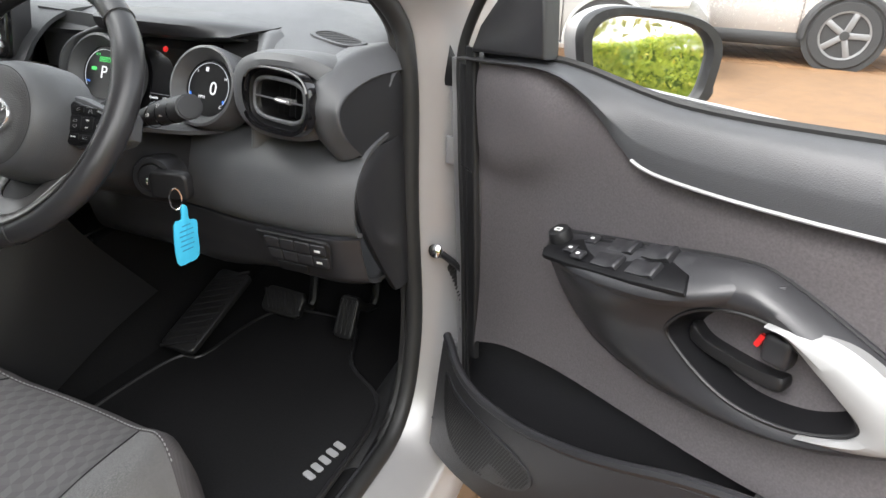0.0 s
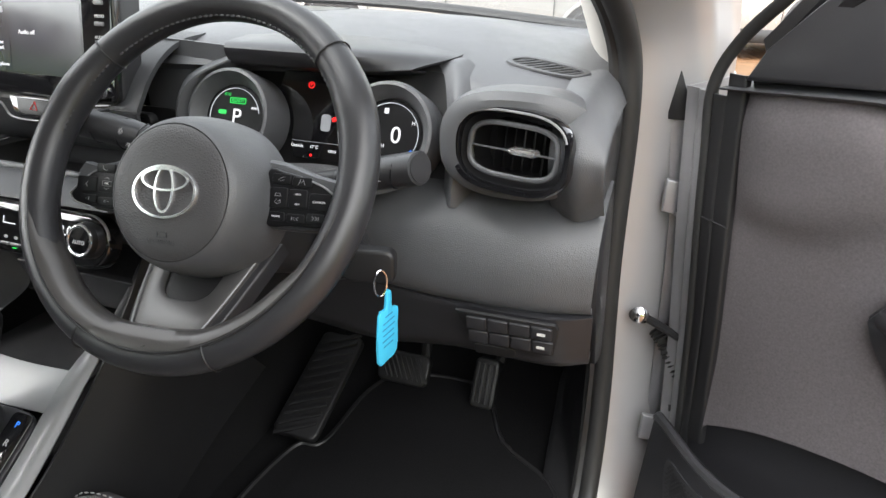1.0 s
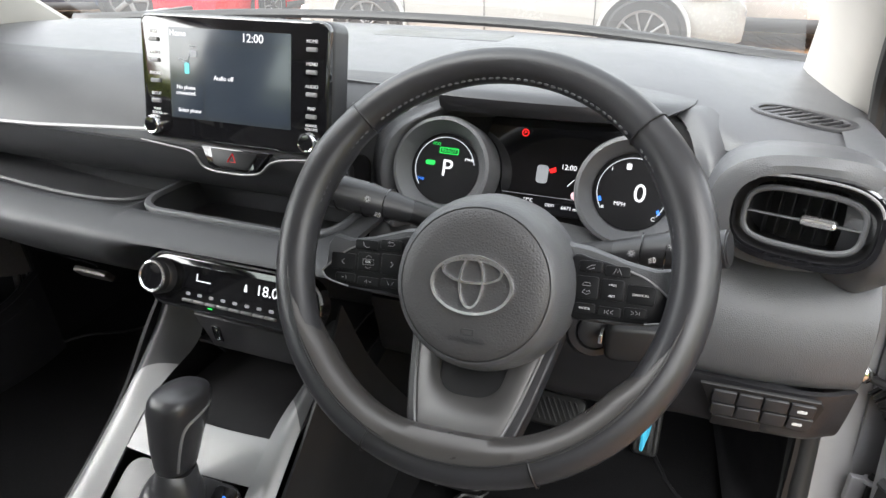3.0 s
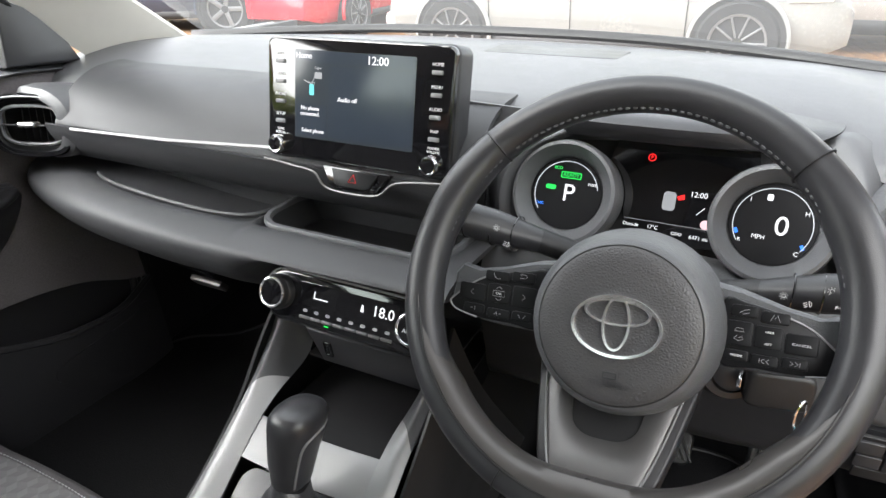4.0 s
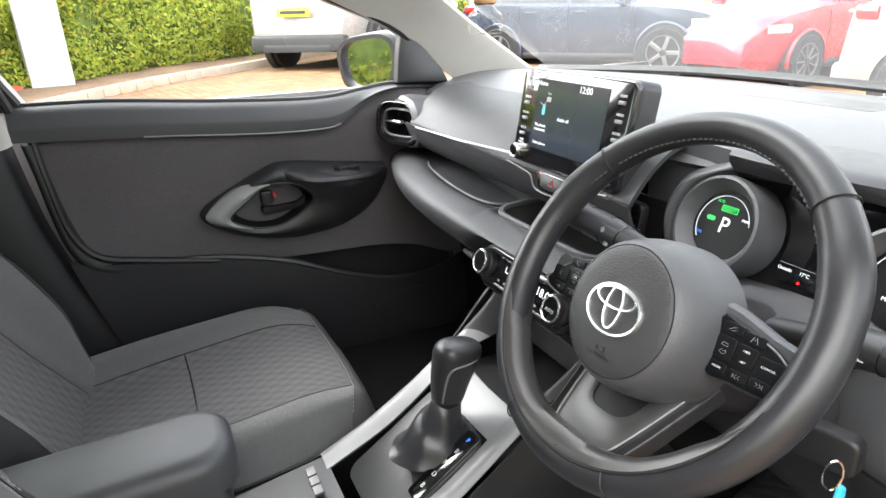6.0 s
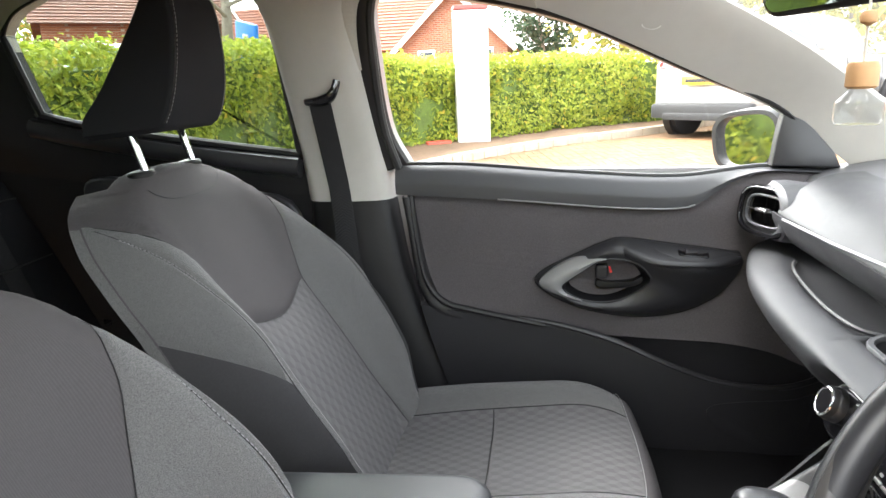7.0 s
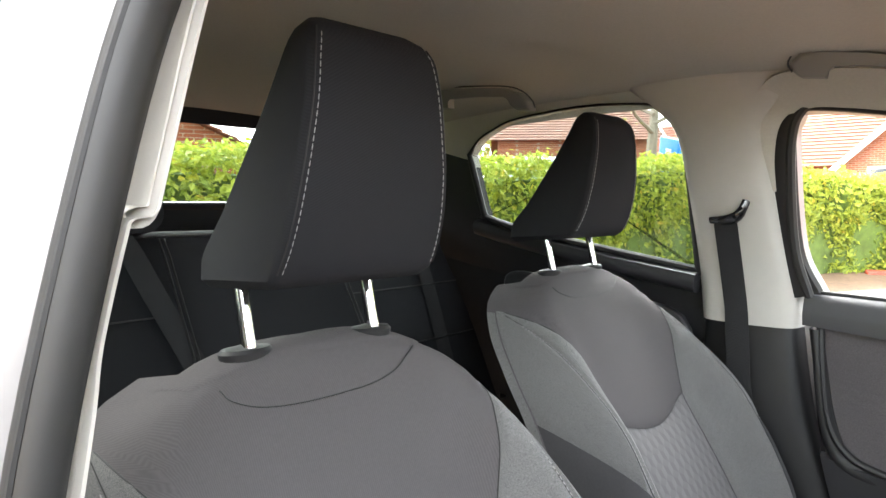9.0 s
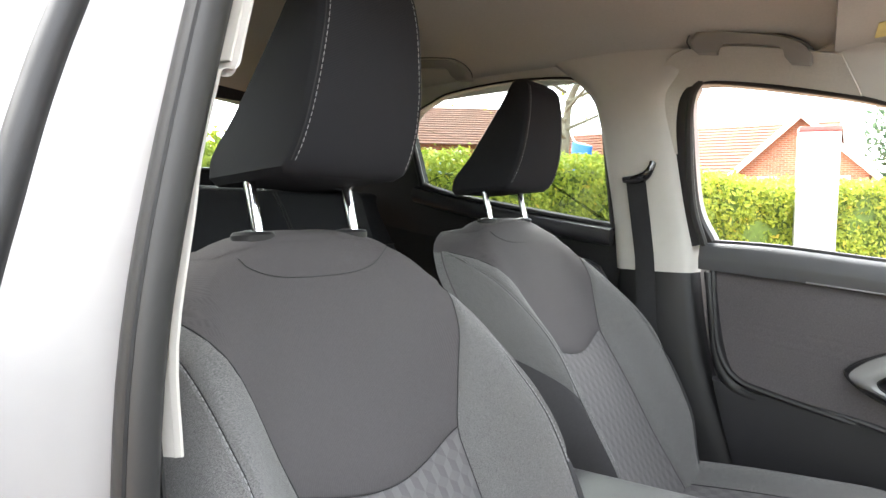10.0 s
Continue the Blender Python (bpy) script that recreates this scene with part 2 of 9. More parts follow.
def veiled(m, amount):
    """A pale veil mixed into a pane: road film plus the dashboard's reflected haze."""
    n, l = m.node_tree.nodes, m.node_tree.links
    out = next(q for q in n if q.bl_idname == "ShaderNodeOutputMaterial")
    clean = out.inputs["Surface"].links[0].from_socket
    tr, df, both, mx = n.new("ShaderNodeBsdfTranslucent"), n.new("ShaderNodeBsdfDiffuse"), n.new("ShaderNodeMixShader"), n.new("ShaderNodeMixShader")
    tr.inputs["Color"].default_value = df.inputs["Color"].default_value = (0.85, 0.86, 0.85, 1)
    both.inputs[0].default_value = 0.25
    l.new(tr.outputs[0], both.inputs[1])
    l.new(df.outputs[0], both.inputs[2])
    co, nz, mr = n.new("ShaderNodeTexCoord"), n.new("ShaderNodeTexNoise"), n.new("ShaderNodeMapRange")
    nz.inputs["Scale"].default_value, nz.inputs["Detail"].default_value = 3.0, 8
    l.new(co.outputs["Object"], nz.inputs["Vector"])
    l.new(nz.outputs["Fac"], mr.inputs["Value"])
    mr.inputs["To Min"].default_value, mr.inputs["To Max"].default_value = amount * 0.75, amount * 1.25
    l.new(mr.outputs[0], mx.inputs[0])
    l.new(clean, mx.inputs[1])
    l.new(both.outputs[0], mx.inputs[2])
    l.new(mx.outputs[0], out.inputs["Surface"])
    return m


# windscreen veil: washes out the view as haze and reflections would
M_WIND = veiled(glass("windscreen_glass", (0.72, 0.745, 0.74)), 0.055)
M_TINT = glass("dark_window_glass", (0.62, 0.66, 0.64))
M_MIRROR = principled("mirror_glass", (0.92, 0.92, 0.92), 0.01, metal=1.0, vary=0.01)
M_RED = principled("red_plastic", (0.6, 0.02, 0.02), 0.4, vary=0.05)
M_TAG = principled("blue_plastic_tag", (0.06, 0.52, 0.80), 0.45, vary=0.06)
M_INK = principled("white_print", (0.75, 0.75, 0.75), 0.6, vary=0.03)
M_GREYINK = principled("grey_print", (0.30, 0.30, 0.31), 0.6, vary=0.03)


# ---- shaping helpers ----
def curve(pts, n=8, closed=False):
    """A smooth line through the control points."""
    p = [Vector(q) for q in pts]
    k = len(p)
    out = []
    for i in range(k if closed else k - 1):
        a = p[(i - 1) % k] if closed or i else p[0] * 2 - p[1]
        b, c = p[i], p[(i + 1) % k]
        d = p[(i + 2) % k] if closed or i + 2 < k else p[-1] * 2 - p[-2]
        for j in range(n):
            t = j / n
            out.append(0.5 * (2 * b + (c - a) * t + (2 * a - 5 * b + 4 * c - d) * t * t + (3 * b - a - 3 * c + d) * t ** 3))
    if not closed:
        out.append(p[-1].copy())
    return out


def grid(bm, rows, wrap=False):
    vs = [[bm.verts.new(q) for q in r] for r in rows]
    for a, b in zip(vs, vs[1:]):
        k = len(a)
        for j in range(k if wrap else k - 1):
            bm.faces.new((a[j], a[(j + 1) % k], b[(j + 1) % k], b[j]))
    return vs


def surf(controls, nu=6, nv=6, thick=0.0):
    """A smooth sheet through rows of control points."""
    rows = [curve(r, nu) for r in controls]
    cols = [curve([r[j] for r in rows], nv) for j in range(len(rows[0]))]
    bm = bmesh.new()
    grid(bm, [[c[i] for c in cols] for i in range(len(cols[0]))])
    if thick:
        bmesh.ops.recalc_face_normals(bm, faces=bm.faces)
        bmesh.ops.solidify(bm, geom=bm.faces[:], thickness=thick)
    return bm


def shell(rows, cap=True):
    """A closed loft of rings."""
    bm = bmesh.new()
    vs = grid(bm, rows, wrap=True)
    if cap:
        bm.faces.new(vs[0][::-1])
        bm.faces.new(vs[-1])
    return bm


def rrect(w, h, r, n=5):
    out = []
    for cx, cy, a0 in ((w / 2 - r, h / 2 - r, 0), (-w / 2 + r, h / 2 - r, 90), (-w / 2 + r, -h / 2 + r, 180), (w / 2 - r, -h / 2 + r, 270)):
        for i in range(n + 1):
            a = radians(a0 + 90 * i / n)
            out.append((cx + r * math.cos(a), cy + r * math.sin(a)))
    return out


def oval(a, b, n=40, p=2.0):
    out = []
    for i in range(n):
        t = 2 * math.pi * i / n
        c, s = math.cos(t), math.sin(t)
        out.append((a * math.copysign(abs(c) ** (2 / p), c), b * math.copysign(abs(s) ** (2 / p), s)))
    return out


def scaled(outline, k, dx=0.0, dy=0.0):
    return [(x * k + dx, y * k + dy) for x, y in outline]


def plate(outline, depth, m=Matrix(), edge=0.0, steps=3, bm=None):
    """A flat piece: an outline given depth along its z, with a rounded front edge."""
    bm = bm or bmesh.new()
    k = len(outline)
    cx, cy = sum(p[0] for p in outline) / k, sum(p[1] for p in outline) / k
    w = max(max(abs(p[0] - cx) for p in outline), 1e-6)
    h = max(max(abs(p[1] - cy) for p in outline), 1e-6)
    rows = [[(x, y, 0) for x, y in outline]]
    for i in range(steps + 1 if edge else 1):
        a = math.pi / 2 * i / steps if edge else 0
        inn, up = edge * (1 - math.cos(a)), depth - edge + edge * math.sin(a) if edge else depth
        rows.append([(cx + (x - cx) * (1 - inn / w), cy + (y - cy) * (1 - inn / h), up) for x, y in outline])
    vs = [[bm.verts.new(m @ Vector(q)) for q in r] for r in rows]
    for a, b in zip(vs, vs[1:]):
        for j in range(k):
            bm.faces.new((a[j], a[(j + 1) % k], b[(j + 1) % k], b[j]))
    bm.faces.new(vs[0][::-1])
    bm.faces.new(vs[-1])
    return bm


def ring(outer, inner, depth, m=Matrix(), edge=0.0, bm=None):
    """A frame between two outlines with as many points each."""
    bm = bm or bmesh.new()
    k = len(outer)
    mid = [((a[0] + b[0]) / 2, (a[1] + b[1]) / 2) for a, b in zip(outer, inner)]
    mix = lambda p, q, f: [(a[0] + (b[0] - a[0]) * f, a[1] + (b[1] - a[1]) * f) for a, b in zip(p, q)]
    loops = [(outer, 0), (outer, depth - edge), (mix(outer, mid, 0.35), depth), (mix(inner, mid, 0.35), depth), (inner, depth - edge), (inner, 0)]
    vs = [[bm.verts.new(m @ Vector((x, y, z))) for x, y in o] for o, z in loops]
    vs.append(vs[0])
    for a, b in zip(vs, vs[1:]):
        for j in range(k):
            bm.faces.new((a[j], a[(j + 1) % k], b[(j + 1) % k], b[j]))
    return bm


def tube(path, r, n=10, closed=False, flat=1.0, up=None, bm=None):
    """A rod along a path; r a number or a function of 0..1; flat: height over width."""
    bm = bm or bmesh.new()
    p = [Vector(q) for q in path]
    k = len(p)
    rows = []
    ref = Vector(up) if up else None
    last = None
    for i in range(k):
        d = (p[(i + 1) % k] - p[i - 1]) if closed or 0 < i < k - 1 else (p[1] - p[0] if i == 0 else p[-1] - p[-2])
        d.normalize()
        if ref:
            a = d.cross(ref).normalized()
        elif last is None:
            a = d.orthogonal().normalized()
        else:
            a = (last - d * last.dot(d)).normalized()
        last = a
        b = d.cross(a)
        rr = r(i / max(k - 1, 1)) if callable(r) else r
        rows.append([p[i] + a * rr * math.cos(2 * math.pi * j / n) + b * rr * flat * math.sin(2 * math.pi * j / n) for j in range(n)])
    if closed:
        vs = [[bm.verts.new(q) for q in row] for row in rows]
        vs.append(vs[0])
        for a, b in zip(vs, vs[1:]):
            for j in range(n):
                bm.faces.new((a[j], a[(j + 1) % n], b[(j + 1) % n], b[j]))
    else:
        vs = grid(bm, rows, wrap=True)
        bm.faces.new(vs[0][::-1])
        bm.faces.new(vs[-1])
    return bm


def turned(profile, m=Matrix(), n=28, bm=None):
    """A body of revolution about local z from (radius, height) pairs."""
    bm = bm or bmesh.new()
    vs = [[bm.verts.new(m @ Vector((max(r, 1e-5) * math.cos(2 * math.pi * j / n), max(r, 1e-5) * math.sin(2 * math.pi * j / n), h))) for j in range(n)] for r, h in profile]
    for a, b in zip(vs, vs[1:]):
        for j in range(n):
            bm.faces.new((a[j], a[(j + 1) % n], b[(j + 1) % n], b[j]))
    bm.faces.new(vs[0][::-1])
    bm.faces.new(vs[-1])
    return bm


def block(size, m=Matrix(), edge=0.004, bm=None):
    sx, sy, sz = size
    e = min(edge, sx * 0.45, sy * 0.45, sz * 0.45)
    if bm is None:
        bm = bmesh.new()
    return plate(rrect(sx, sy, e, 3), sz, m @ Matrix.Translation((0, 0, -sz / 2)), e, 2, bm)


def facing(p, pitch=0.0, yaw=0.0, roll=0.0):
    """A frame at p whose z looks back at the driver (to -y), tipped up by pitch, its x to the car's right."""
    return Matrix.Translation(p) @ pose(0, 0, 0, 0, 0, yaw) @ pose(0, 0, 0, 90 - pitch) @ pose(0, 0, 0, 0, 0, roll)


def part(name, bm, mat, parent=None, label="", crease=38):
    """Links a bmesh as one mesh object under a thing or under a part."""
    bmesh.ops.remove_doubles(bm, verts=bm.verts, dist=1e-6)
    bmesh.ops.recalc_face_normals(bm, faces=bm.faces)
    lim = radians(crease)
    for f in bm.faces:
        f.smooth = True
    for e in bm.edges:
        e.smooth = len(e.link_faces) == 2 and e.calc_face_angle(0) < lim
    me = bpy.data.meshes.new(name)
    bm.to_mesh(me)
    bm.free()
    me.materials.append(mat)
    ob = new(name, me)
    if parent is not None:
        ob.parent = parent
        ob.matrix_parent_inverse = PLACE.get(parent.name, Matrix()).inverted()
        PLACE[ob.name] = Matrix()
    if label:
        ob["label"] = label
    return ob


PLACE = {}


def thing(name, label, category, at=(0, 0, 0), group="", kind=""):
    """An Empty at a thing's base that carries its parts."""
    ob = new(name)
    ob.empty_display_size = 0.05
    ob.location = at
    PLACE[ob.name] = Matrix.Translation(at)
    return tagged(ob, label, category, group, kind)


def solo(name, bm, mat, label, category, group="", kind="", crease=38):
    return tagged(part(name, bm, mat, None, "", crease), label, category, group, kind)


def words(text, size, m, mat, parent, name="lettering", label="", align="CENTER"):
    """Raised print in the built-in font, centred on m's origin, facing m's z."""
    cu = bpy.data.curves.new(name, "FONT")
    cu.body, cu.size, cu.align_x, cu.align_y, cu.extrude, cu.resolution_u = text, size, align, "CENTER", 0.0002, 3
    tmp = bpy.data.objects.new(name, cu)
    scene.collection.objects.link(tmp)
    me = bpy.data.meshes.new_from_object(tmp.evaluated_get(bpy.context.evaluated_depsgraph_get()))
    bpy.data.objects.remove(tmp)
    bpy.data.curves.remove(cu)
    me.transform(m)
    me.materials.clear()
    me.materials.append(mat)
    ob = new(name, me)
    ob.parent = parent
    ob.matrix_parent_inverse = PLACE.get(parent.name, Matrix()).inverted()
    if label:
        ob["label"] = label
    return ob


@functools.lru_cache(maxsize=None)
def slopes(table):
    """Slopes at the knots of a table that keep its reading monotone between them."""
    d = [(b[1] - a[1]) / (b[0] - a[0]) for a, b in zip(table, table[1:])]
    m = [d[0]] + [0.0 if p * q <= 0 else 2 * p * q / (p + q) for p, q in zip(d, d[1:])] + [d[-1]]
    return m


def lerp_table(table, u):
    """A smooth reading of a short table of (u, value)."""
    if u <= table[0][0]:
        return table[0][1]
    m = slopes(tuple(table))
    for k, ((a, va), (b, vb)) in enumerate(zip(table, table[1:])):
        if u <= b:
            h = b - a
            t = (u - a) / h
            return (2 * t ** 3 - 3 * t * t + 1) * va + (t ** 3 - 2 * t * t + t) * h * m[k] + (3 * t * t - 2 * t ** 3) * vb + (t ** 3 - t * t) * h * m[k + 1]
    return table[-1][1]


# ---- the car's shell ----
SIDE = lambda z: 0.665 - 0.30 * max(z - 0.95, 0)
floor = solo("floor", surf([[(-0.70, 0.95, 0.42), (0, 0.95, 0.42), (0.69, 0.95, 0.42)], [(-0.70, 0.60, 0.335), (0, 0.60, 0.34), (0.69, 0.60, 0.335)],
                            [(-0.70, 0.0, 0.325), (0, 0.0, 0.33), (0.69, 0.0, 0.325)], [(-0.70, -1.9, 0.34), (0, -1.9, 0.36), (0.69, -1.9, 0.34)]], 8, 6, 0.03),
             M_CARPET, "black carpeted floor of the hatchback car", "floor", kind="structure")
solo("wall_front", surf([[(-0.72, 0.96, 0.3), (0, 0.96, 0.3), (0.72, 0.96, 0.3)], [(-0.72, 0.80, 0.93), (0, 0.88, 0.93), (0.72, 0.80, 0.93)]], 6, 4, 0.03),
     M_CARPET, "black lined bulkhead behind the dashboard", "wall", kind="structure")

roof_x = [-0.60, -0.535, -0.36, 0, 0.36, 0.535, 0.60]
roof_dz = [-0.035, 0.0, 0.032, 0.045, 0.032, 0.0, -0.035]
roof_y = [(-0.16, 1.335), (-0.45, 1.380), (-0.95, 1.395), (-1.45, 1.375), (-1.85, 1.325)]
solo("ceiling", surf([[(x * (1.0 if y < -0.3 else 0.97), y, z + dz) for x, dz in zip(roof_x, roof_dz)] for y, z in roof_y], 6, 8, 0.012), M_LINING,
     "pale grey cloth roof lining", "roof lining", kind="structure")
solo("roof", surf([[(x * 1.12, y + 0.05 * (y > -0.3), z + dz + 0.06) for x, dz in zip(roof_x, roof_dz)] for y, z in roof_y], 5, 6, 0.01), M_SILVER,
     "silver painted steel roof of the hatchback", "car roof", kind="structure")


def pillar_a(s):
    """Pale trim along a windscreen pillar; s is the side."""
    lower = [(0.665, 0.40, 0.915), (0.648, 0.215, 1.055), (0.605, 0.045, 1.138), (0.565, -0.18, 1.24), (0.54, -0.36, 1.30)]
    if s > 0:
        lower = [(0.690, 0.415, 0.915), (0.664, 0.250, 1.055), (0.615, 0.060, 1.142), (0.572, -0.17, 1.246), (0.545, -0.35, 1.306)]
    mid = [(0.645, 0.44, 0.930), (0.622, 0.27, 1.068), (0.572, 0.10, 1.168), (0.525, -0.12, 1.275), (0.50, -0.32, 1.335)]
    upper = [(0.614, 0.545, 0.955), (0.592, 0.36, 1.078), (0.540, 0.185, 1.190), (0.50, -0.02, 1.290), (0.485, -0.26, 1.355)]
    back = [(0.650, 0.575, 0.945), (0.625, 0.385, 1.075), (0.57, 0.205, 1.188), (0.53, -0.02, 1.295), (0.50, -0.26, 1.365)]
    rows = [[(s * x, y, z) for x, y, z in r] for r in (lower, mid, upper, back)]
    return surf(rows, 5, 4, 0.008)


for s, nm in ((-1, "passenger"), (1, "driver")):
    ob = solo("windscreen_pillar_trim", pillar_a(s), M_LIGHTTRIM, "pale grey plastic trim on the windscreen pillar", "pillar trim", kind="structure")
    part("cover_seam", tube(curve([(s * 0.580, -0.088, 1.204), (s * 0.548, -0.063, 1.238), (s * 0.520, -0.040, 1.272)], 5), 0.0016, 5), M_HARD, ob)
    part("round_emboss", ring(oval(0.017, 0.011, 24), oval(0.0158, 0.0098, 24), 0.001, Matrix.Translation((s * 0.556, -0.040, 1.222)) @ pose(0, 0, 0, 90, 0, 90) @ pose(0, 0, 0, -30)), M_LIGHTTRIM, ob)
# windscreen glass and header
wscr = [[(-0.62, 0.60, 0.955), (-0.3, 0.715, 0.965), (0, 0.735, 0.97), (0.3, 0.715, 0.965), (0.62, 0.60, 0.955)],
        [(-0.55, 0.25, 1.17), (-0.28, 0.33, 1.18), (0, 0.35, 1.185), (0.28, 0.33, 1.18), (0.55, 0.25, 1.17)],
        [(-0.50, -0.20, 1.36), (-0.25, -0.14, 1.385), (0, -0.12, 1.39), (0.25, -0.14, 1.385), (0.50, -0.20, 1.36)]]
g = solo("window_1", surf(wscr, 6, 6), M_WIND, "clear curved windscreen glass", "windscreen", kind="structure")
g.visible_shadow = False
solo("windscreen_seal", tube(curve([(-0.64, 0.58, 0.958), (-0.3, 0.700, 0.968), (0, 0.720, 0.971), (0.3, 0.700, 0.968), (0.64, 0.58, 0.958)], 8), 0.010, 8, flat=0.6), M_BLACK,
     "black seal at the foot of the windscreen", "window seal", kind="structure")
SINK = Matrix.Translation((0, 0, -0.035))
sc_ = solo("scuttle_panel", surf([[(-0.70, 0.60, 0.945), (-0.3, 0.73, 0.952), (0, 0.75, 0.955), (0.3, 0.73, 0.952), (0.70, 0.60, 0.945)],
                            [(-0.72, 0.80, 0.930), (-0.3, 0.92, 0.94), (0, 0.94, 0.94), (0.3, 0.92, 0.94), (0.72, 0.80, 0.930)]], 6, 2, 0.01), M_BLACK,
     "black scuttle panel below the windscreen", "scuttle", kind="structure")
sc_.data.transform(SINK)
sc_ = solo("bonnet", surf([[(-0.72, 0.82, 0.925), (-0.3, 0.93, 0.942), (0, 0.95, 0.945), (0.3, 0.93, 0.942), (0.72, 0.82, 0.925)],
                     [(-0.70, 1.3, 0.86), (-0.3, 1.35, 0.885), (0, 1.36, 0.89), (0.3, 1.35, 0.885), (0.70, 1.3, 0.86)],
                     [(-0.60, 1.65, 0.74), (-0.3, 1.75, 0.76), (0, 1.78, 0.765), (0.3, 1.75, 0.76), (0.60, 1.65, 0.74)]], 6, 5, 0.01), M_SILVER,
     "silver painted bonnet of the hatchback", "bonnet", kind="structure")
sc_.data.transform(SINK)


def side_sheet(loop_outer, loop_inner, s, t=0.02):
    """A body side between two loops of (y, z), leaning in with height."""
    bm = bmesh.new()
    rows = []
    for loop, dx in ((loop_outer, 0.0), (loop_inner, 0.0), (loop_inner, t), (loop_outer, t)):
        rows.append([bm.verts.new((s * (SIDE(z) + dx), y, z)) for y, z in loop])
    rows.append(rows[0])
    for a, b in zip(rows, rows[1:]):
        for j in range(len(a)):
            bm.faces.new((a[j], a[(j + 1) % len(a)], b[(j + 1) % len(b)], b[j]))
    return bm


def flat2(pts, n=6):
    return [(p.x, p.y) for p in curve([(a, b, 0) for a, b in pts], n, True)]


def spokes(loop, c, n=120):
    """A closed loop of (y, z) read again along n spokes from c."""
    out = []
    for i in range(n):
        dy, dz = math.cos(2 * math.pi * i / n), math.sin(2 * math.pi * i / n)
        best = 0.0
        for (a, b), (e, f) in zip(loop, loop[1:] + loop[:1]):
            den = dy * (f - b) - dz * (e - a)
            if abs(den) < 1e-9:
                continue
            u = ((b - c[1]) * dy - (a - c[0]) * dz) / -den
            t = ((a - c[0]) * (f - b) - (b - c[1]) * (e - a)) / den
            if -1e-6 <= u <= 1 + 1e-6 and t > best:
                best = t
        out.append((c[0] + dy * best, c[1] + dz * best))
    return out


# rear quarter of the passenger side: opening of the rear window, as seen from inside
q_in = [(-0.750, 1.003), (-0.748, 1.006), (-0.749, 1.15), (-0.752, 1.261), (-0.768, 1.316), (-0.80, 1.344), (-0.86, 1.356), (-1.0, 1.362), (-1.176, 1.350), (-1.25, 1.330), (-1.30, 1.310), (-1.340, 1.275), (-1.341, 1.268), (-1.335, 1.19), (-1.328, 1.112), (-1.324, 1.106), (-1.20, 1.074), (-0.97, 1.036), (-0.76, 1.004)]


def pillar_b(s):
    """Middle pillar: pale upper trim, dark lower trim, belt slot."""
    th = thing("middle_pillar", "middle pillar with pale grey upper and black lower trim", "pillar", (s * 0.66, -0.65, 0.35), kind="structure")
    X = lambda z, d=0.0: s * (SIDE(z) - d)
    rows = []
    d0 = -0.03 if s < 0 else 0.034
    if s < 0:
        for z, y0, y1 in ((0.90, -0.556, -0.742), (1.0, -0.565, -0.747), (1.15, -0.585, -0.756), (1.28, -0.600, -0.768), (1.335, -0.57, -0.80), (1.39, -0.50, -0.86)):
            rows.append([(X(z, -0.03), y0, z), (X(z, 0.012), y0 - 0.012, z), (X(z, 0.024), (y0 + y1) / 2 + 0.03, z), (X(z, 0.024), (y0 + y1) / 2 - 0.03, z), (X(z, 0.012), y1 + 0.012, z), (X(z, -0.03), y1, z)])
    else:
        for z, d in ((0.86, 0.032), (0.94, 0.029), (1.033, 0.018), (1.07, 0.012), (1.125, 0.009), (1.136, 0.010), (1.1395, 0.021), (1.16, 0.021), (1.25, 0.017), (1.32, 0.018), (1.39, 0.03)):
            rows.append([(X(z, d - 0.02), -0.585, z), (X(z, d - 0.008), -0.560, z), (X(z, d), -0.551, z), (X(z, d), -0.57, z), (X(z, 0.02), -0.66, z), (X(z, 0.015), -0.735, z), (X(z, -0.03), -0.745, z)])
    part("upper_trim", surf(rows, 3, 4, 0.006), M_LIGHTTRIM, th)
    rows = []
    for z, y0, y1 in ((0.903, -0.554, -0.744), (0.80, -0.54, -0.75), (0.70, -0.52, -0.76), (0.55, -0.47, -0.80), (0.33, -0.38, -0.88)):
        rows.append([(s * 0.70 if s < 0 else 0.650, y0 - (0.03 if s > 0 else 0), z), (s * 0.652 if s < 0 else 0.643, y0 - 0.012, z), (s * 0.638, (y0 + y1) / 2 + 0.03, z), (s * 0.638, (y0 + y1) / 2 - 0.03, z), (s * 0.652, y1 + 0.012, z), (s * 0.70, y1, z)])
    part("lower_trim", surf(rows, 3, 4, 0.006), M_BLACK, th)
    if s < 0:
        part("slot_line", tube([(X(1.153, 0.026), -0.634, 1.153), (X(1.153, 0.0245), -0.618, 1.153), (X(1.153, 0.021), -0.603, 1.153)], 0.0010, 5), M_DASH, th)
    return th


pillar_b(-1)
pillar_b(1)
head = [[(-0.548, -0.24, 1.262), (-0.548, -0.36, 1.292), (-0.550, -0.46, 1.312), (-0.556, -0.525, 1.318), (-0.568, -0.562, 1.295), (-0.586, -0.578, 1.235), (-0.600, -0.582, 1.17)],
        [(-0.528, -0.25, 1.286), (-0.526, -0.37, 1.318), (-0.528, -0.47, 1.338), (-0.536, -0.545, 1.342), (-0.552, -0.585, 1.312), (-0.574, -0.596, 1.24), (-0.592, -0.600, 1.17)],
        [(-0.490, -0.27, 1.330), (-0.488, -0.38, 1.356), (-0.490, -0.48, 1.372), (-0.505, -0.57, 1.374), (-0.535, -0.612, 1.330), (-0.566, -0.615, 1.245), (-0.588, -0.618, 1.17)]]
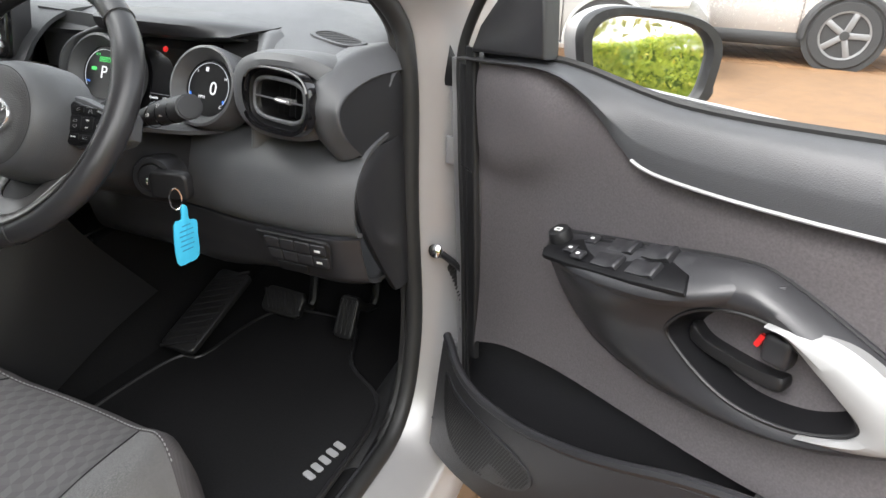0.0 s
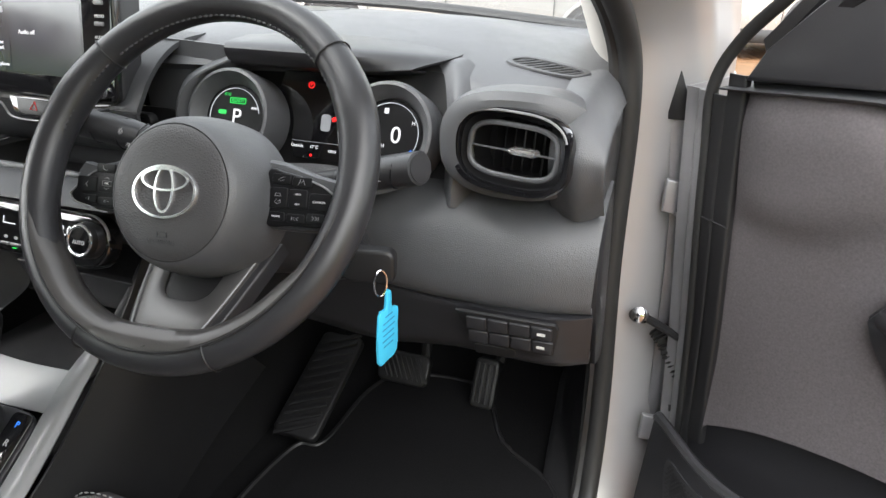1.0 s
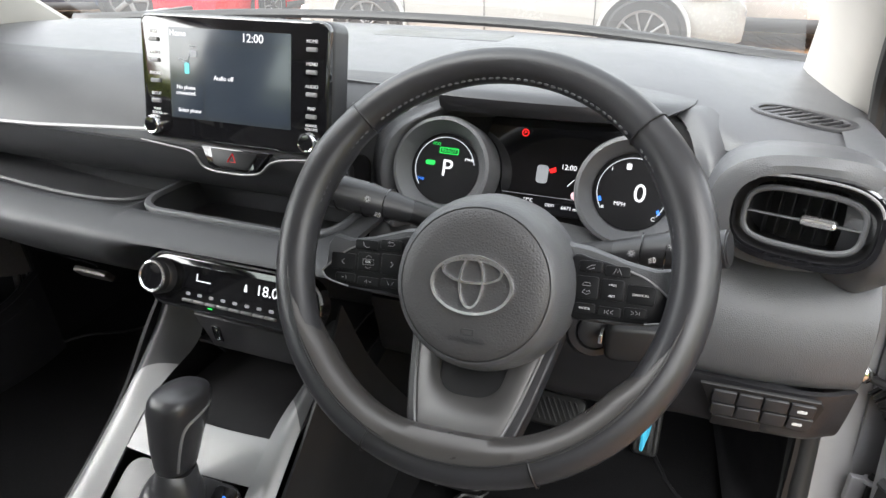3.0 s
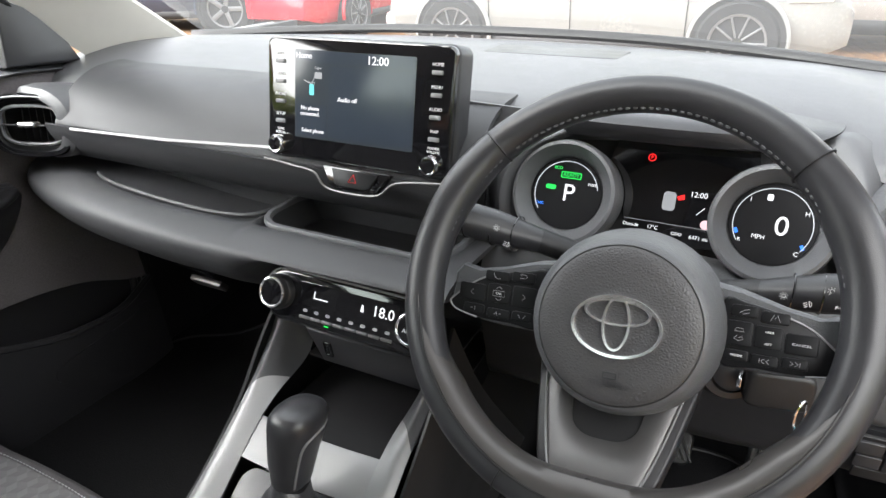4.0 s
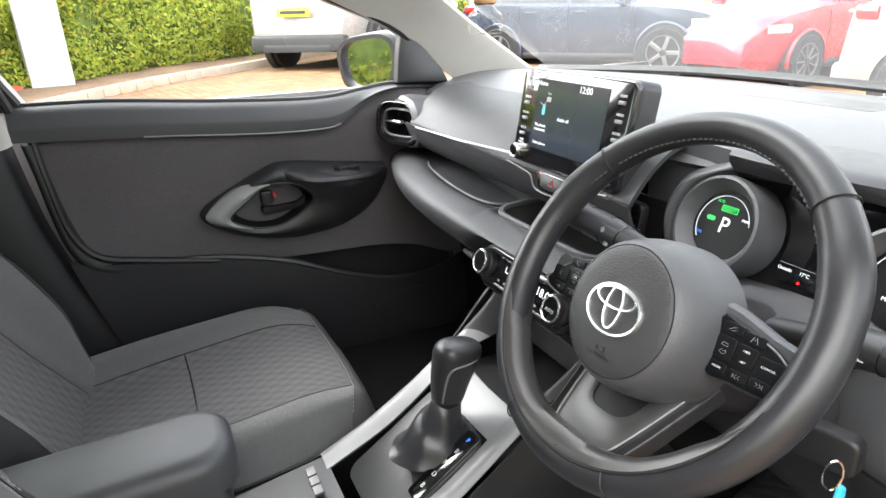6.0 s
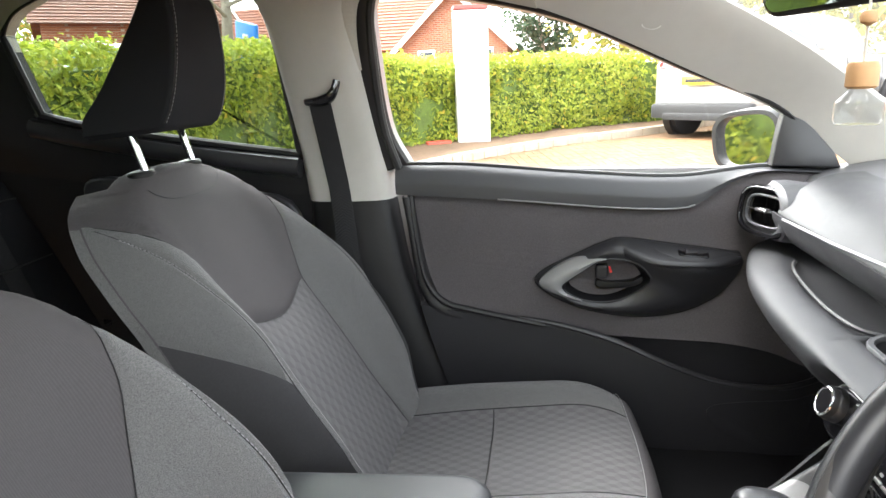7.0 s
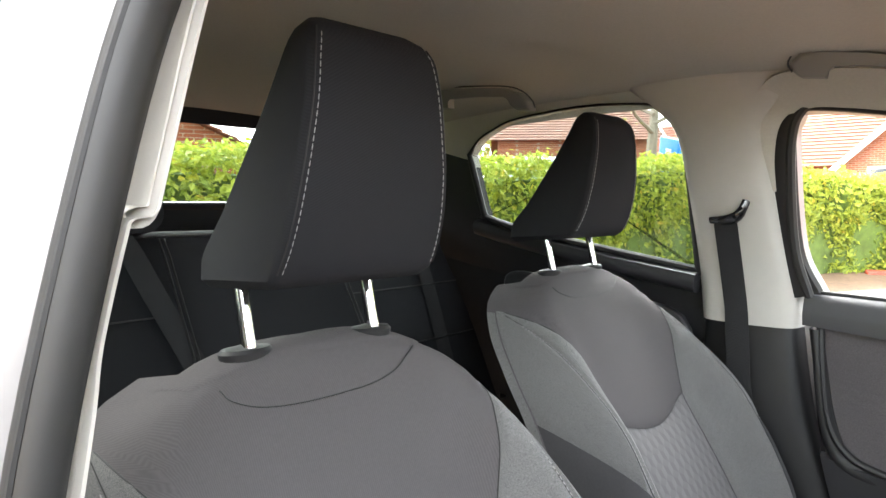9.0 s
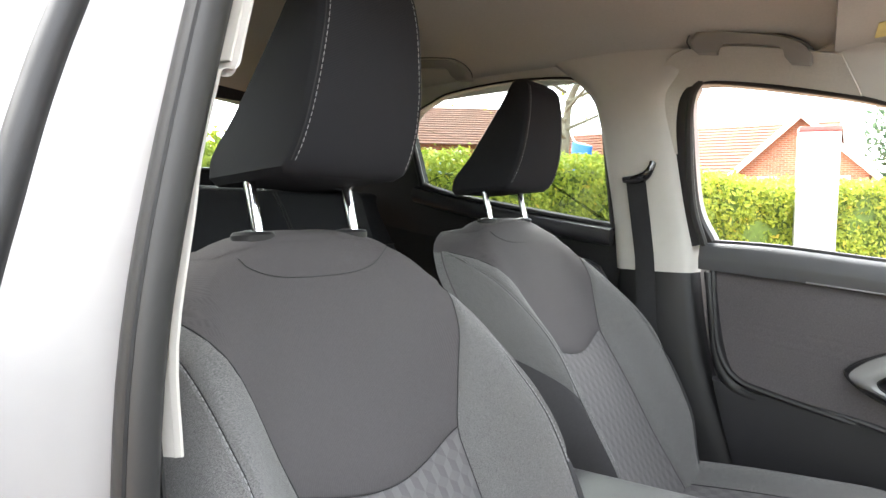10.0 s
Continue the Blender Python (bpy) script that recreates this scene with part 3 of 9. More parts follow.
solo("window_head_trim", surf(head, 5, 5, 0.004), M_LINING, "pale trim rolled round the passenger window head", "window trim", kind="structure")

# passenger side: body above and behind the rear door
def split_above(bm, f):
    """Two bmeshes: the faces whose middle passes f, and the rest."""
    up = bm.copy()
    bmesh.ops.delete(up, geom=[q for q in up.faces if not f(q.calc_center_median())], context="FACES")
    bmesh.ops.delete(bm, geom=[q for q in bm.faces if f(q.calc_center_median())], context="FACES")
    return up, bm


WC = (-1.05, 1.18)
qt = side_sheet(spokes(flat2([(-0.71, 0.93), (-0.72, 1.2), (-0.70, 1.40), (-0.85, 1.43), (-1.03, 1.44), (-1.3, 1.43), (-1.75, 1.36), (-1.85, 1.15), (-1.75, 0.98), (-1.3, 0.94), (-1.0, 0.93)]), WC), spokes(flat2(q_in), WC), -1, 0.03)
q_up, q_lo = split_above(qt, lambda c: c.z > 1.24 and c.y > -1.5 or c.z > 1.30)
solo("quarter_trim", q_up, M_LIGHTTRIM, "pale grey trim above the rear side window", "side trim", kind="structure")
solo("quarter_lower_trim", q_lo, M_BLACK, "black trim below and behind the rear side window", "side trim", kind="structure")
rd = thing("rear_door_panel", "black rear door lining with a padded insert", "door lining", (-0.66, -1.1, 0.4))
part("ledge", tube(curve([(-0.640, -0.75, 0.975), (-0.636, -1.0, 1.010), (-0.628, -1.25, 1.055), (-0.620, -1.36, 1.080)], 6), 0.026, 10, flat=0.8), M_HARD, rd)
part("insert", plate([(p.x, p.y) for p in curve([(0.78, 0.90, 0), (1.0, 0.93, 0), (1.22, 0.965, 0), (1.28, 0.92, 0), (1.22, 0.75, 0), (1.05, 0.66, 0), (0.82, 0.66, 0), (0.76, 0.72, 0)], 5, True)], 0.016, Matrix(((0, 0, 1, -0.650), (-1, 0, 0, 0), (0, 1, 0, 0), (0, 0, 0, 1))), 0.008), M_HARD, rd)
seal_q = flat2(q_in)
solo("quarter_window_seal", tube([(-SIDE(z) + 0.004, y, z) for y, z in seal_q], lambda t: 0.0030 + 0.0065 * min(1, max(0, (1.30 - seal_q[min(int(t * len(seal_q)), len(seal_q) - 1)][1]) / 0.05)), 8, True), M_BLACK, "black rubber seal round the rear side window", "window seal", kind="structure")
gw = solo("window_2", side_sheet(flat2(q_in), [(-1.05 + (a + 1.05) * 0.02, 1.2 + (b - 1.2) * 0.02) for a, b in flat2(q_in)], -1, 0.003), M_TINT, "tinted rear side window", "window", kind="structure")
gw.visible_shadow = False
solo("wall_rear_left", side_sheet(flat2([(-0.72, 0.30), (-0.72, 0.6), (-0.72, 0.93), (-1.3, 0.96), (-1.85, 0.98), (-1.85, 0.6), (-1.85, 0.3), (-1.3, 0.3)]),
                                  [(-1.3 + (a + 1.3) * 0.02, 0.6 + (b - 0.6) * 0.02) for a, b in flat2([(-0.72, 0.30), (-0.72, 0.6), (-0.72, 0.93), (-1.3, 0.96), (-1.85, 0.98), (-1.85, 0.6), (-1.85, 0.3), (-1.3, 0.3)])], -1, 0.06),
     M_BLACK, "black lower lining of the rear side", "side lining", kind="structure")
# driver side rear wall, window closed off by dark glass
q_r = flat2([(-0.71, 0.30), (-0.72, 1.2), (-0.70, 1.37), (-1.03, 1.41), (-1.3, 1.40), (-1.75, 1.33), (-1.85, 1.15), (-1.85, 0.6), (-1.80, 0.30), (-1.2, 0.30)])
q_rw = flat2(q_in)
solo("wall_rear_right", side_sheet(spokes(q_r, WC), spokes(q_rw, WC), 1, 0.03), M_BLACK,
     "dark lining of the rear side behind the driver", "side lining", kind="structure")
gw = solo("window_3", side_sheet(q_rw, [(-1.05 + (a + 1.05) * 0.02, 1.2 + (b - 1.2) * 0.02) for a, b in q_rw], 1, 0.003), M_TINT, "tinted rear side window behind the driver", "window", kind="structure")
gw.visible_shadow = False

# tailgate with its window
tail = thing("tailgate", "tailgate with a wide rear window and black lower lining", "tailgate", (0, -1.9, 0.4), kind="structure")
tf = Matrix.Translation((0, -1.80, 1.235)) @ pose(0, 0, 0, 62)
tfo, tfi = rrect(1.24, 0.40, 0.08, 6), rrect(0.98, 0.235, 0.05, 6)
part("frame", ring(tfo, tfi, 0.04, tf, 0.006), M_BLACK, tail)
gw = part("pane", plate(tfi, 0.004, tf @ Matrix.Translation((0, 0, 0.02))), M_TINT, tail)
gw.visible_shadow = False
part("lower_lining", surf([[(-0.62, -1.80, 1.135), (0, -1.835, 1.135), (0.62, -1.80, 1.135)], [(-0.62, -1.98, 0.35), (0, -2.02, 0.35), (0.62, -1.98, 0.35)]], 5, 5, 0.03), M_BLACK, tail)
part("parcel_shelf_line", tube([(-0.5, -1.80, 1.135), (0.5, -1.80, 1.135)], 0.012, 8, flat=0.6), M_BLACK, tail)

# driver's door opening: body-coloured frame, sill and rubber seal
seal_path = curve([(0.553, -0.50, 1.33), (0.550, -0.30, 1.295), (0.585, -0.05, 1.20), (0.640, 0.20, 1.075), (0.672, 0.345, 0.99), (0.686, 0.376, 0.90), (0.690, 0.378, 0.70), (0.702, 0.372, 0.48),
                   (0.705, 0.31, 0.335), (0.705, 0.15, 0.31), (0.705, -0.25, 0.305), (0.705, -0.45, 0.33), (0.688, -0.545, 0.50), (0.672, -0.550, 0.75), (0.661, -0.550, 0.95), (0.619, -0.550, 1.15), (0.579, -0.548, 1.28)], 6, True)
solo("door_seal", tube(seal_path, lambda t: 0.0135 + 0.0015 * (t > 0.70), 10, True), M_RUBBER, "black rubber seal round the open driver's door frame", "door seal", kind="structure")
solo("door_seal_crease", tube([p + Vector((0.0125, 0.0075, 0)) for p in seal_path if p.y < -0.40 and p.z < 1.31], 0.0022, 6), M_BLACK, "dark crease along the door seal", "door seal", kind="structure")
solo("door_seal_inner_lip", tube([p + Vector((-0.016, 0, 0)) for p in seal_path if p.y > -0.42], 0.008, 8), M_RUBBER, "black inner lip of the door seal", "door seal", kind="structure")


def aperture(off):
    out = []
    c = Vector((0, -0.09, 0.82))
    for p in seal_path:
        d = Vector((0, p.y - c.y, p.z - c.z)).normalized()
        k = 1.0
        if p.y < -0.40:
            low = min(max((1.18 - p.z) / 0.25, 0), 1)
            k = 0.74 + 0.90 * low
        out.append(p + d * off[1] + Vector((off[0] * k, 0, 0)))
    return out


bm = bmesh.new()
vs = [[bm.verts.new(q) for q in aperture(o)] for o in ((-0.005, 0.008), (0.018, 0.012), (0.040, 0.026), (0.060, 0.036), (0.080, 0.054), (0.0895, 0.0675), (0.0905, 0.0725), (0.100, 0.085), (0.112, 0.12), (0.10, 0.15))]
for a, b in zip(vs, vs[1:]):
    for j in range(len(a)):
        bm.faces.new((a[j], a[(j + 1) % len(a)], b[(j + 1) % len(b)], b[j]))
solo("door_frame", bm, M_SILVER, "silver painted door frame and sill of the car", "door frame", kind="structure", crease=50)
gap = curve([(0.640, -0.592, 1.30), (0.675, -0.591, 1.198), (0.702, -0.589, 1.126), (0.727, -0.586, 1.046), (0.752, -0.583, 0.95), (0.772, -0.580, 0.82), (0.780, -0.578, 0.60)], 8)
solo("rear_door_gap", tube(gap, 0.011, 10), M_BLACK, "dark gap at the rear door's edge", "door gap", kind="structure")
solo("front_wing", surf([[(0.775, 0.425, 0.885), (0.79, 0.42, 0.65), (0.79, 0.42, 0.33)], [(0.83, 0.47, 0.87), (0.86, 0.46, 0.65), (0.84, 0.46, 0.33)], [(0.83, 0.95, 0.86), (0.86, 0.95, 0.66), (0.83, 0.95, 0.60)]], 5, 5, 0.006),
     M_SILVER, "silver painted front wing of the car", "car wing", kind="structure")
solo("body_side_rear", surf([[(0.72, -0.62, 1.05), (0.78, -0.60, 0.9), (0.82, -0.58, 0.6), (0.79, -0.56, 0.3)], [(0.73, -1.3, 1.1), (0.80, -1.3, 0.95), (0.85, -1.3, 0.6), (0.8, -1.3, 0.3)],
                             [(0.66, -1.95, 1.1), (0.72, -1.95, 0.95), (0.76, -1.95, 0.6), (0.72, -1.95, 0.3)]], 5, 5, 0.006), M_SILVER, "silver painted rear side of the car", "car side", kind="structure")
solo("body_side_left", surf([[(-0.80, 1.0, 0.93), (-0.84, 1.0, 0.7), (-0.84, 1.0, 0.3)], [(-0.80, -0.2, 0.94), (-0.86, -0.2, 0.7), (-0.84, -0.2, 0.3)], [(-0.72, -1.95, 1.0), (-0.76, -1.95, 0.7), (-0.74, -1.95, 0.3)]], 5, 5, 0.006),
     M_SILVER, "silver painted passenger side of the car", "car side", kind="structure")
solo("sill_tread", block((0.055, 1.0, 0.02), Matrix.Translation((0.668, -0.08, 0.312)), 0.006), M_HARD, "dark plastic sill tread inside the door", "sill", kind="structure")
solo("kick_panel", surf([[(0.675, 0.40, 0.66), (0.685, 0.37, 0.60), (0.69, 0.36, 0.5), (0.69, 0.33, 0.36), (0.69, 0.2, 0.32)], [(0.655, 0.55, 0.66), (0.66, 0.55, 0.60), (0.655, 0.55, 0.5), (0.65, 0.5, 0.36), (0.655, 0.2, 0.335)],
                         [(0.62, 0.75, 0.66), (0.62, 0.75, 0.6), (0.62, 0.75, 0.5), (0.62, 0.75, 0.36), (0.62, 0.6, 0.335)]], 5, 5, 0.006), M_BLACK,
     "black plastic kick panel beside the pedals", "kick panel", kind="structure")
# hinge side of the driver's door opening
solo("hinge_recess", surf([[(0.733, 0.408, 0.885), (0.744, 0.408, 0.80), (0.754, 0.408, 0.72), (0.764, 0.408, 0.51), (0.770, 0.408, 0.35)], [(0.753, 0.414, 0.885), (0.762, 0.414, 0.80), (0.79, 0.414, 0.72), (0.80, 0.414, 0.51), (0.805, 0.414, 0.35)],
                           [(0.758, 0.44, 0.885), (0.768, 0.44, 0.80), (0.80, 0.44, 0.72), (0.82, 0.44, 0.51), (0.825, 0.44, 0.35)]], 5, 4, 0.004), M_STEEL, "grey steel hinge recess behind the open door", "hinge recess", kind="structure")
solo("wing_guard", plate([(0.716, 0.958), (0.724, 0.955), (0.737, 0.937), (0.747, 0.912), (0.755, 0.889), (0.754, 0.882), (0.730, 0.882), (0.722, 0.92)], 0.006, Matrix.Translation((0, 0.410, 0)) @ pose(0, 0, 0, 90), 0.002), M_BLACK, "black plastic guard in the door gap", "guard", kind="structure")
for hx, hy, hz in ((0.754, 0.402, 0.790), (0.774, 0.386, 0.455)):
    hg = thing("door_hinge", "grey painted steel door hinge in the door gap", "hinge", (hx, hy, hz), group="driver's door hinges")
    part("body_leaf", plate([(-0.016, 0.024), (0.006, 0.020), (0.012, 0.012), (0.012, -0.010), (0.005, -0.022), (-0.016, -0.018)], 0.007, facing((hx, hy, hz), 0, 14), 0.003), M_STEEL, hg)
    for q in (-0.019, 0.019):
        part("door_leaf", plate([(p.x, p.y) for p in curve([(-0.006, -0.006, 0), (0.008, -0.008, 0), (0.030, -0.006, 0), (0.030, 0.006, 0), (0.008, 0.008, 0), (-0.006, 0.006, 0)], 3, True)], 0.006, Matrix.Translation((hx + 0.008, hy - 0.004, hz + q - 0.003)) @ pose(0, 0, 0, 0, 0, -20), 0.0015), M_STEEL, hg)
    part("pin", turned([(0.003, -0.026), (0.005, -0.024), (0.005, 0.024), (0.003, 0.028)], Matrix.Translation((hx + 0.011, hy - 0.003, hz)), 14), M_BLACK, hg)
bt = solo("wiring_boot", tube(curve([(0.760, 0.398, 0.606), (0.772, 0.388, 0.596), (0.786, 0.378, 0.578), (0.800, 0.366, 0.560)], 10), lambda t: 0.0125 + 0.0022 * math.sin(t * 75), 12), M_RUBBER, "corrugated black rubber wiring boot in the door gap", "wiring boot")
ck = thing("door_check", "greasy steel door check strap between pillar and open door", "door check", (0.734, 0.385, 0.63))
part("arm", tube(curve([(0.728, 0.39, 0.63), (0.765, 0.375, 0.622), (0.815, 0.35, 0.612)], 5), 0.0055, 8, flat=1.4), M_BLACK, ck)
part("bracket", turned([(0.011, 0), (0.013, 0.004), (0.009, 0.009), (0.004, 0.011)], facing((0.734, 0.384, 0.63)), 14), M_CHROME, ck)


# ---- front seats ----
def seat_back(a, s, rec=0.30):
    """Front of a seat's backrest: a across (-1..1), s up (below 0 it runs down behind the cushion)."""
    half = lerp_table([(-0.2, 0.185), (0, 0.232), (0.15, 0.270), (0.38, 0.286), (0.6, 0.274), (0.78, 0.250), (0.88, 0.224), (0.94, 0.198), (0.98, 0.166), (1, 0.142)], s)
    z = 0.50 * s
    k = abs(a)
    y = -rec * s - 0.010 * (max(0, s - 0.86) / 0.14) ** 2
    hump = math.exp(-((k - 0.80) / 0.21) ** 2) * lerp_table([(-0.2, 0.03), (0, 0.055), (0.2, 0.082), (0.5, 0.088), (0.72, 0.052), (0.86, 0.016), (0.93, 0.003), (1, 0)], s)
    drop = 0.075 * max(0, k - 0.82) ** 2 / 0.0324
    z -= (0.026 * k ** 3) * max(0, s - 0.6) / 0.4
    belly = 0.016 * math.exp(-((s - 0.30) / 0.22) ** 2) * (1 - k)
    return Vector((a * half, y + hump - drop + belly - 0.010 * (1 - k) * math.sin(math.pi * max(s, 0)), z))


def patch(f, a0, a1, s0, s1, na=12, ns=20, lift=0.006, thick=0.0):
    """A sheet over part of a surface f(a, s), its edges tucked in as at a seam. The bounds may follow the other way."""
    rows = []
    for i in range(ns + 1):
        row = []
        for j in range(na + 1):
            u, v = j / na, i / ns
            lo, hi = (s0(u) if callable(s0) else s0), (s1(u) if callable(s1) else s1)
            s = lo + (hi - lo) * v
            l, h = (a0(s) if callable(a0) else a0), (a1(s) if callable(a1) else a1)
            a = l + (h - l) * u
            tuck = min(1, 9 * min(u, 1 - u)) ** 0.5 * min(1, 11 * min(v, 1 - v)) ** 0.5
            p = f(a, s)
            row.append(p + Vector((0, lift * tuck, 0)))
        rows.append(row)
    bm = bmesh.new()
    grid(bm, rows)
    return bm


def dashes(path, length, gap, r, bm=None):
    """Stitches: short threads along a path."""
    bm = bm or bmesh.new()
    acc, on, start = 0.0, True, Vector(path[0])
    for p, q in zip(path, path[1:]):
        p, q = Vector(p), Vector(q)
        d = (q - p).length
        pos = 0.0
        while True:
            need = (length if on else gap) - acc
            if pos + need > d:
                acc += d - pos
                break
            pos += need
            e = p + (q - p) * (pos / d)
            if on and (e - start).length > length * 0.4:
                tube([start, (start + e) / 2, e], lambda t: r * (1.15 if 0.2 < t < 0.8 else 0.7), 4, bm=bm)
            start, on, acc = e, not on, 0.0
    return bm


def moved(bm, m):
    bmesh.ops.transform(bm, matrix=m, verts=bm.verts)
    return bm


def front_seat(x, y, z, label, rec, head):
    """A cloth bucket seat: x its middle, y and z its hip point at the foot of the backrest."""
    th = thing("front_seat", label, "car seat", (x, y, 0.33), group="front seats of the car")
    m = Matrix.Translation((x, y, z))
    back = lambda a, s: seat_back(a, s, rec)
    hw = lambda s: seat_back(1, s)[0]
    cw = lambda s: min(lerp_table([(-0.2, 0.125), (0.25, 0.128), (0.48, 0.128), (0.6, 0.146), (0.72, 0.166), (0.80, 0.180), (0.86, 0.197), (0.91, 0.208), (1, 0.212)], s) / hw(s), 1.0)
    ridge_at = lambda s: max(0.80, 0.55 + 0.45 * cw(s))
    vee = lambda u: 0.515 - 0.06 * (1 - abs(2 * u - 1) ** 1.8)
    part("upper_back_panel", moved(patch(back, lambda s: -cw(s), cw, vee, 0.992, 20, 24), m), M_SEATD, th)
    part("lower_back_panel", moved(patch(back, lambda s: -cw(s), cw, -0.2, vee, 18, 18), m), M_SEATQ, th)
    # depth of the backrest behind its front
    def rear(a, q):
        deep = lerp_table([(0, 0.100), (0.3, 0.098), (0.75, 0.082), (0.92, 0.050), (1.0, 0.018)], abs(a)) * (1 - 0.40 * max(0, q - 0.82) / 0.18)
        return back(a, q) + Vector((0.006 * a, -deep, -0.010 * (1 - abs(a)) * min(1, max(0, q) * 3)))
    for sd in (-1, 1):
        inner, ridge, edge = (lambda s, q=sd: q * cw(s)), (lambda s, q=sd: q * ridge_at(s)), (lambda s, q=sd: q * 1.0)
        order = (lambda u, v: (v, u)) if sd < 0 else (lambda u, v: (u, v))
        part("bolster", moved(patch(back, *order(inner, ridge), -0.2, 0.915, 10, 28), m), M_SEATG, th, "grey heather cloth side bolster")
        part("bolster_side", moved(patch(back, *order(ridge, edge), lambda u, q=sd: 0.40 + 0.16 * (u if q > 0 else 1 - u), 0.915, 8, 18), m), M_SEATG, th, "grey heather cloth side bolster")
        wrap = [[m @ (back(sd, q).lerp(rear(sd, q), f) + Vector((sd * 0.0025, 0, 0))) for f in (-0.03, 0.3, 0.6, 0.9)] for q in [0.46 + 0.45 * i / 16 for i in range(17)]]
        bm = bmesh.new()
        grid(bm, wrap)
        part("bolster_flank", bm, M_SEATG, th, "grey heather cloth side bolster")
        part("bolster_foot", moved(patch(back, *order(ridge, edge), -0.2, lambda u, q=sd: 0.40 + 0.16 * (u if q > 0 else 1 - u), 8, 18), m), M_SEATS, th)
        for off in (0.004,):
            line = [m @ (seat_back(sd * ridge_at(s), s, rec) + Vector((off, 0.0065, 0))) for s in [0.42 + 0.45 * i / 60 for i in range(61)]]
            part("stitching", dashes(line, 0.0046, 0.0020, 0.00048), M_THREAD, th, "pale grey contrast stitching")
        sl = [m @ (seat_back(sd * ridge_at(q), q, rec) + Vector((0, 0.0010, 0))) for q in [-0.15 + 1.05 * i / 40 for i in range(41)]]
        part("panel_seam", tube(sl, 0.0007, 5), M_BLACK, th)
    # side, rear and top of the backrest
    around = [-1 + 2 * k / 16 for k in range(17)]
    bm = bmesh.new()
    grid(bm, [[m @ (back(-1, q) + Vector((0, 0.002, 0)))] + [m @ rear(a, q) for a in around] + [m @ (back(1, q) + Vector((0, 0.002, 0)))] for q in [-0.2 + 1.2 * i / 40 for i in range(41)]])
    part("back_shell", bm, M_SEATD, th)
    rows = []
    for i in range(9):
        t = math.pi * i / 8
        f = (1 - math.cos(t)) / 2
        rows.append([m @ ((back(a, 0.988) + Vector((0, 0.002, 0))).lerp(rear(a, 1.0), f) + Vector((0, 0, 0.012 * math.sin(t) * (1 - a * a)))) for a in around])
    bm = bmesh.new()
    grid(bm, rows)
    part("top_roll", bm, M_SEATD, th)
    uu = curve([(-0.112, 0.972, 0), (-0.095, 0.948, 0), (-0.070, 0.922, 0), (-0.03, 0.907, 0), (0.04, 0.906, 0), (0.085, 0.917, 0), (0.112, 0.942, 0), (0.120, 0.968, 0)], 8)
    seam = [m @ (seat_back(q.x / hw(q.y), q.y, rec) + Vector((0, 0.0062, 0.001))) for q in uu]
    part("top_seam", tube(seam, 0.0007, 5), M_BLACK, th)
    for sd in (-1, 1):
        sl = [m @ (seat_back(sd * cw(q), q, rec) + Vector((0, 0.0008, 0))) for q in [-0.15 + 1.06 * i / 40 for i in range(41)]]
        part("panel_seam", tube(sl, 0.0007, 5), M_BLACK, th)
    sl = [m @ (seat_back(cw(vee(i / 30)) * (2 * i / 30 - 1), vee(i / 30), rec) + Vector((0, 0.0012, 0))) for i in range(31)]
    part("panel_seam", tube(sl, 0.0007, 5), M_BLACK, th)
    # cushion
    def cush(a, s):
        half = lerp_table([(0, 0.235), (0.4, 0.262), (0.66, 0.260), (0.76, 0.255), (0.84, 0.244), (0.90, 0.226), (1, 0.19)], s)
        k = abs(a)
        yy = -0.02 + 0.53 * s + (0.048 * (1 - k ** 3)) * s
        zz = -0.075 + 0.070 * s - 0.026 * max(0, s - 0.70) ** 2 / 0.04
        zz += math.exp(-((k - 0.78) / 0.20) ** 2) * 0.052 * (1 - 0.55 * s) - 0.060 * max(0, k - 0.80) ** 2 / 0.04
        return Vector((a * half, yy, zz))
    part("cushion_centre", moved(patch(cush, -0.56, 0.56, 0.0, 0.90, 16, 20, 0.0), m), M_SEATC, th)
    for sd in (-1, 1):
        part("cushion_bolster", moved(patch(cush, -1.0 if sd < 0 else 0.56, -0.56 if sd < 0 else 1.0, 0.0, 0.90, 12, 20, 0.0), m), M_SEATG, th, "grey heather cloth cushion bolster")
        g_line = [m @ (cush(sd * 0.56, s) + Vector((0, 0, 0.0005))) for s in [0.02 + 0.88 * i / 20 for i in range(21)]]
        part("cushion_seam", tube(g_line, 0.0012, 5), M_BLACK, th)
    cross = [m @ (cush(a, 0.44) + Vector((0, 0, 0.0008))) for a in [-0.56 + 1.12 * i / 16 for i in range(17)]]
    part("cushion_seam", tube(cross, 0.0012, 5), M_BLACK, th)
    nose = []
    for i in range(9):
        t = i / 8
        ang = t * math.pi / 2
        nose.append([m @ (cush(a, 0.90) + Vector((0, 0.045 * math.sin(ang) + 0.0, -0.075 * (1 - math.cos(ang)) - 0.07 * t * t))) for a in [-1 + 2 * k / 16 for k in range(17)]])
    bm = bmesh.new()
    grid(bm, nose)
    part("cushion_front", bm, M_SEATD, th)
    fl = [m @ (cush(a, 0.895) + Vector((0, 0.004, 0.002))) for a in [-0.9 + 1.8 * k / 40 for k in range(41)]]
    part("stitching", dashes(fl, 0.0045, 0.0025, 0.0009), M_THREAD, th, "pale grey contrast stitching")
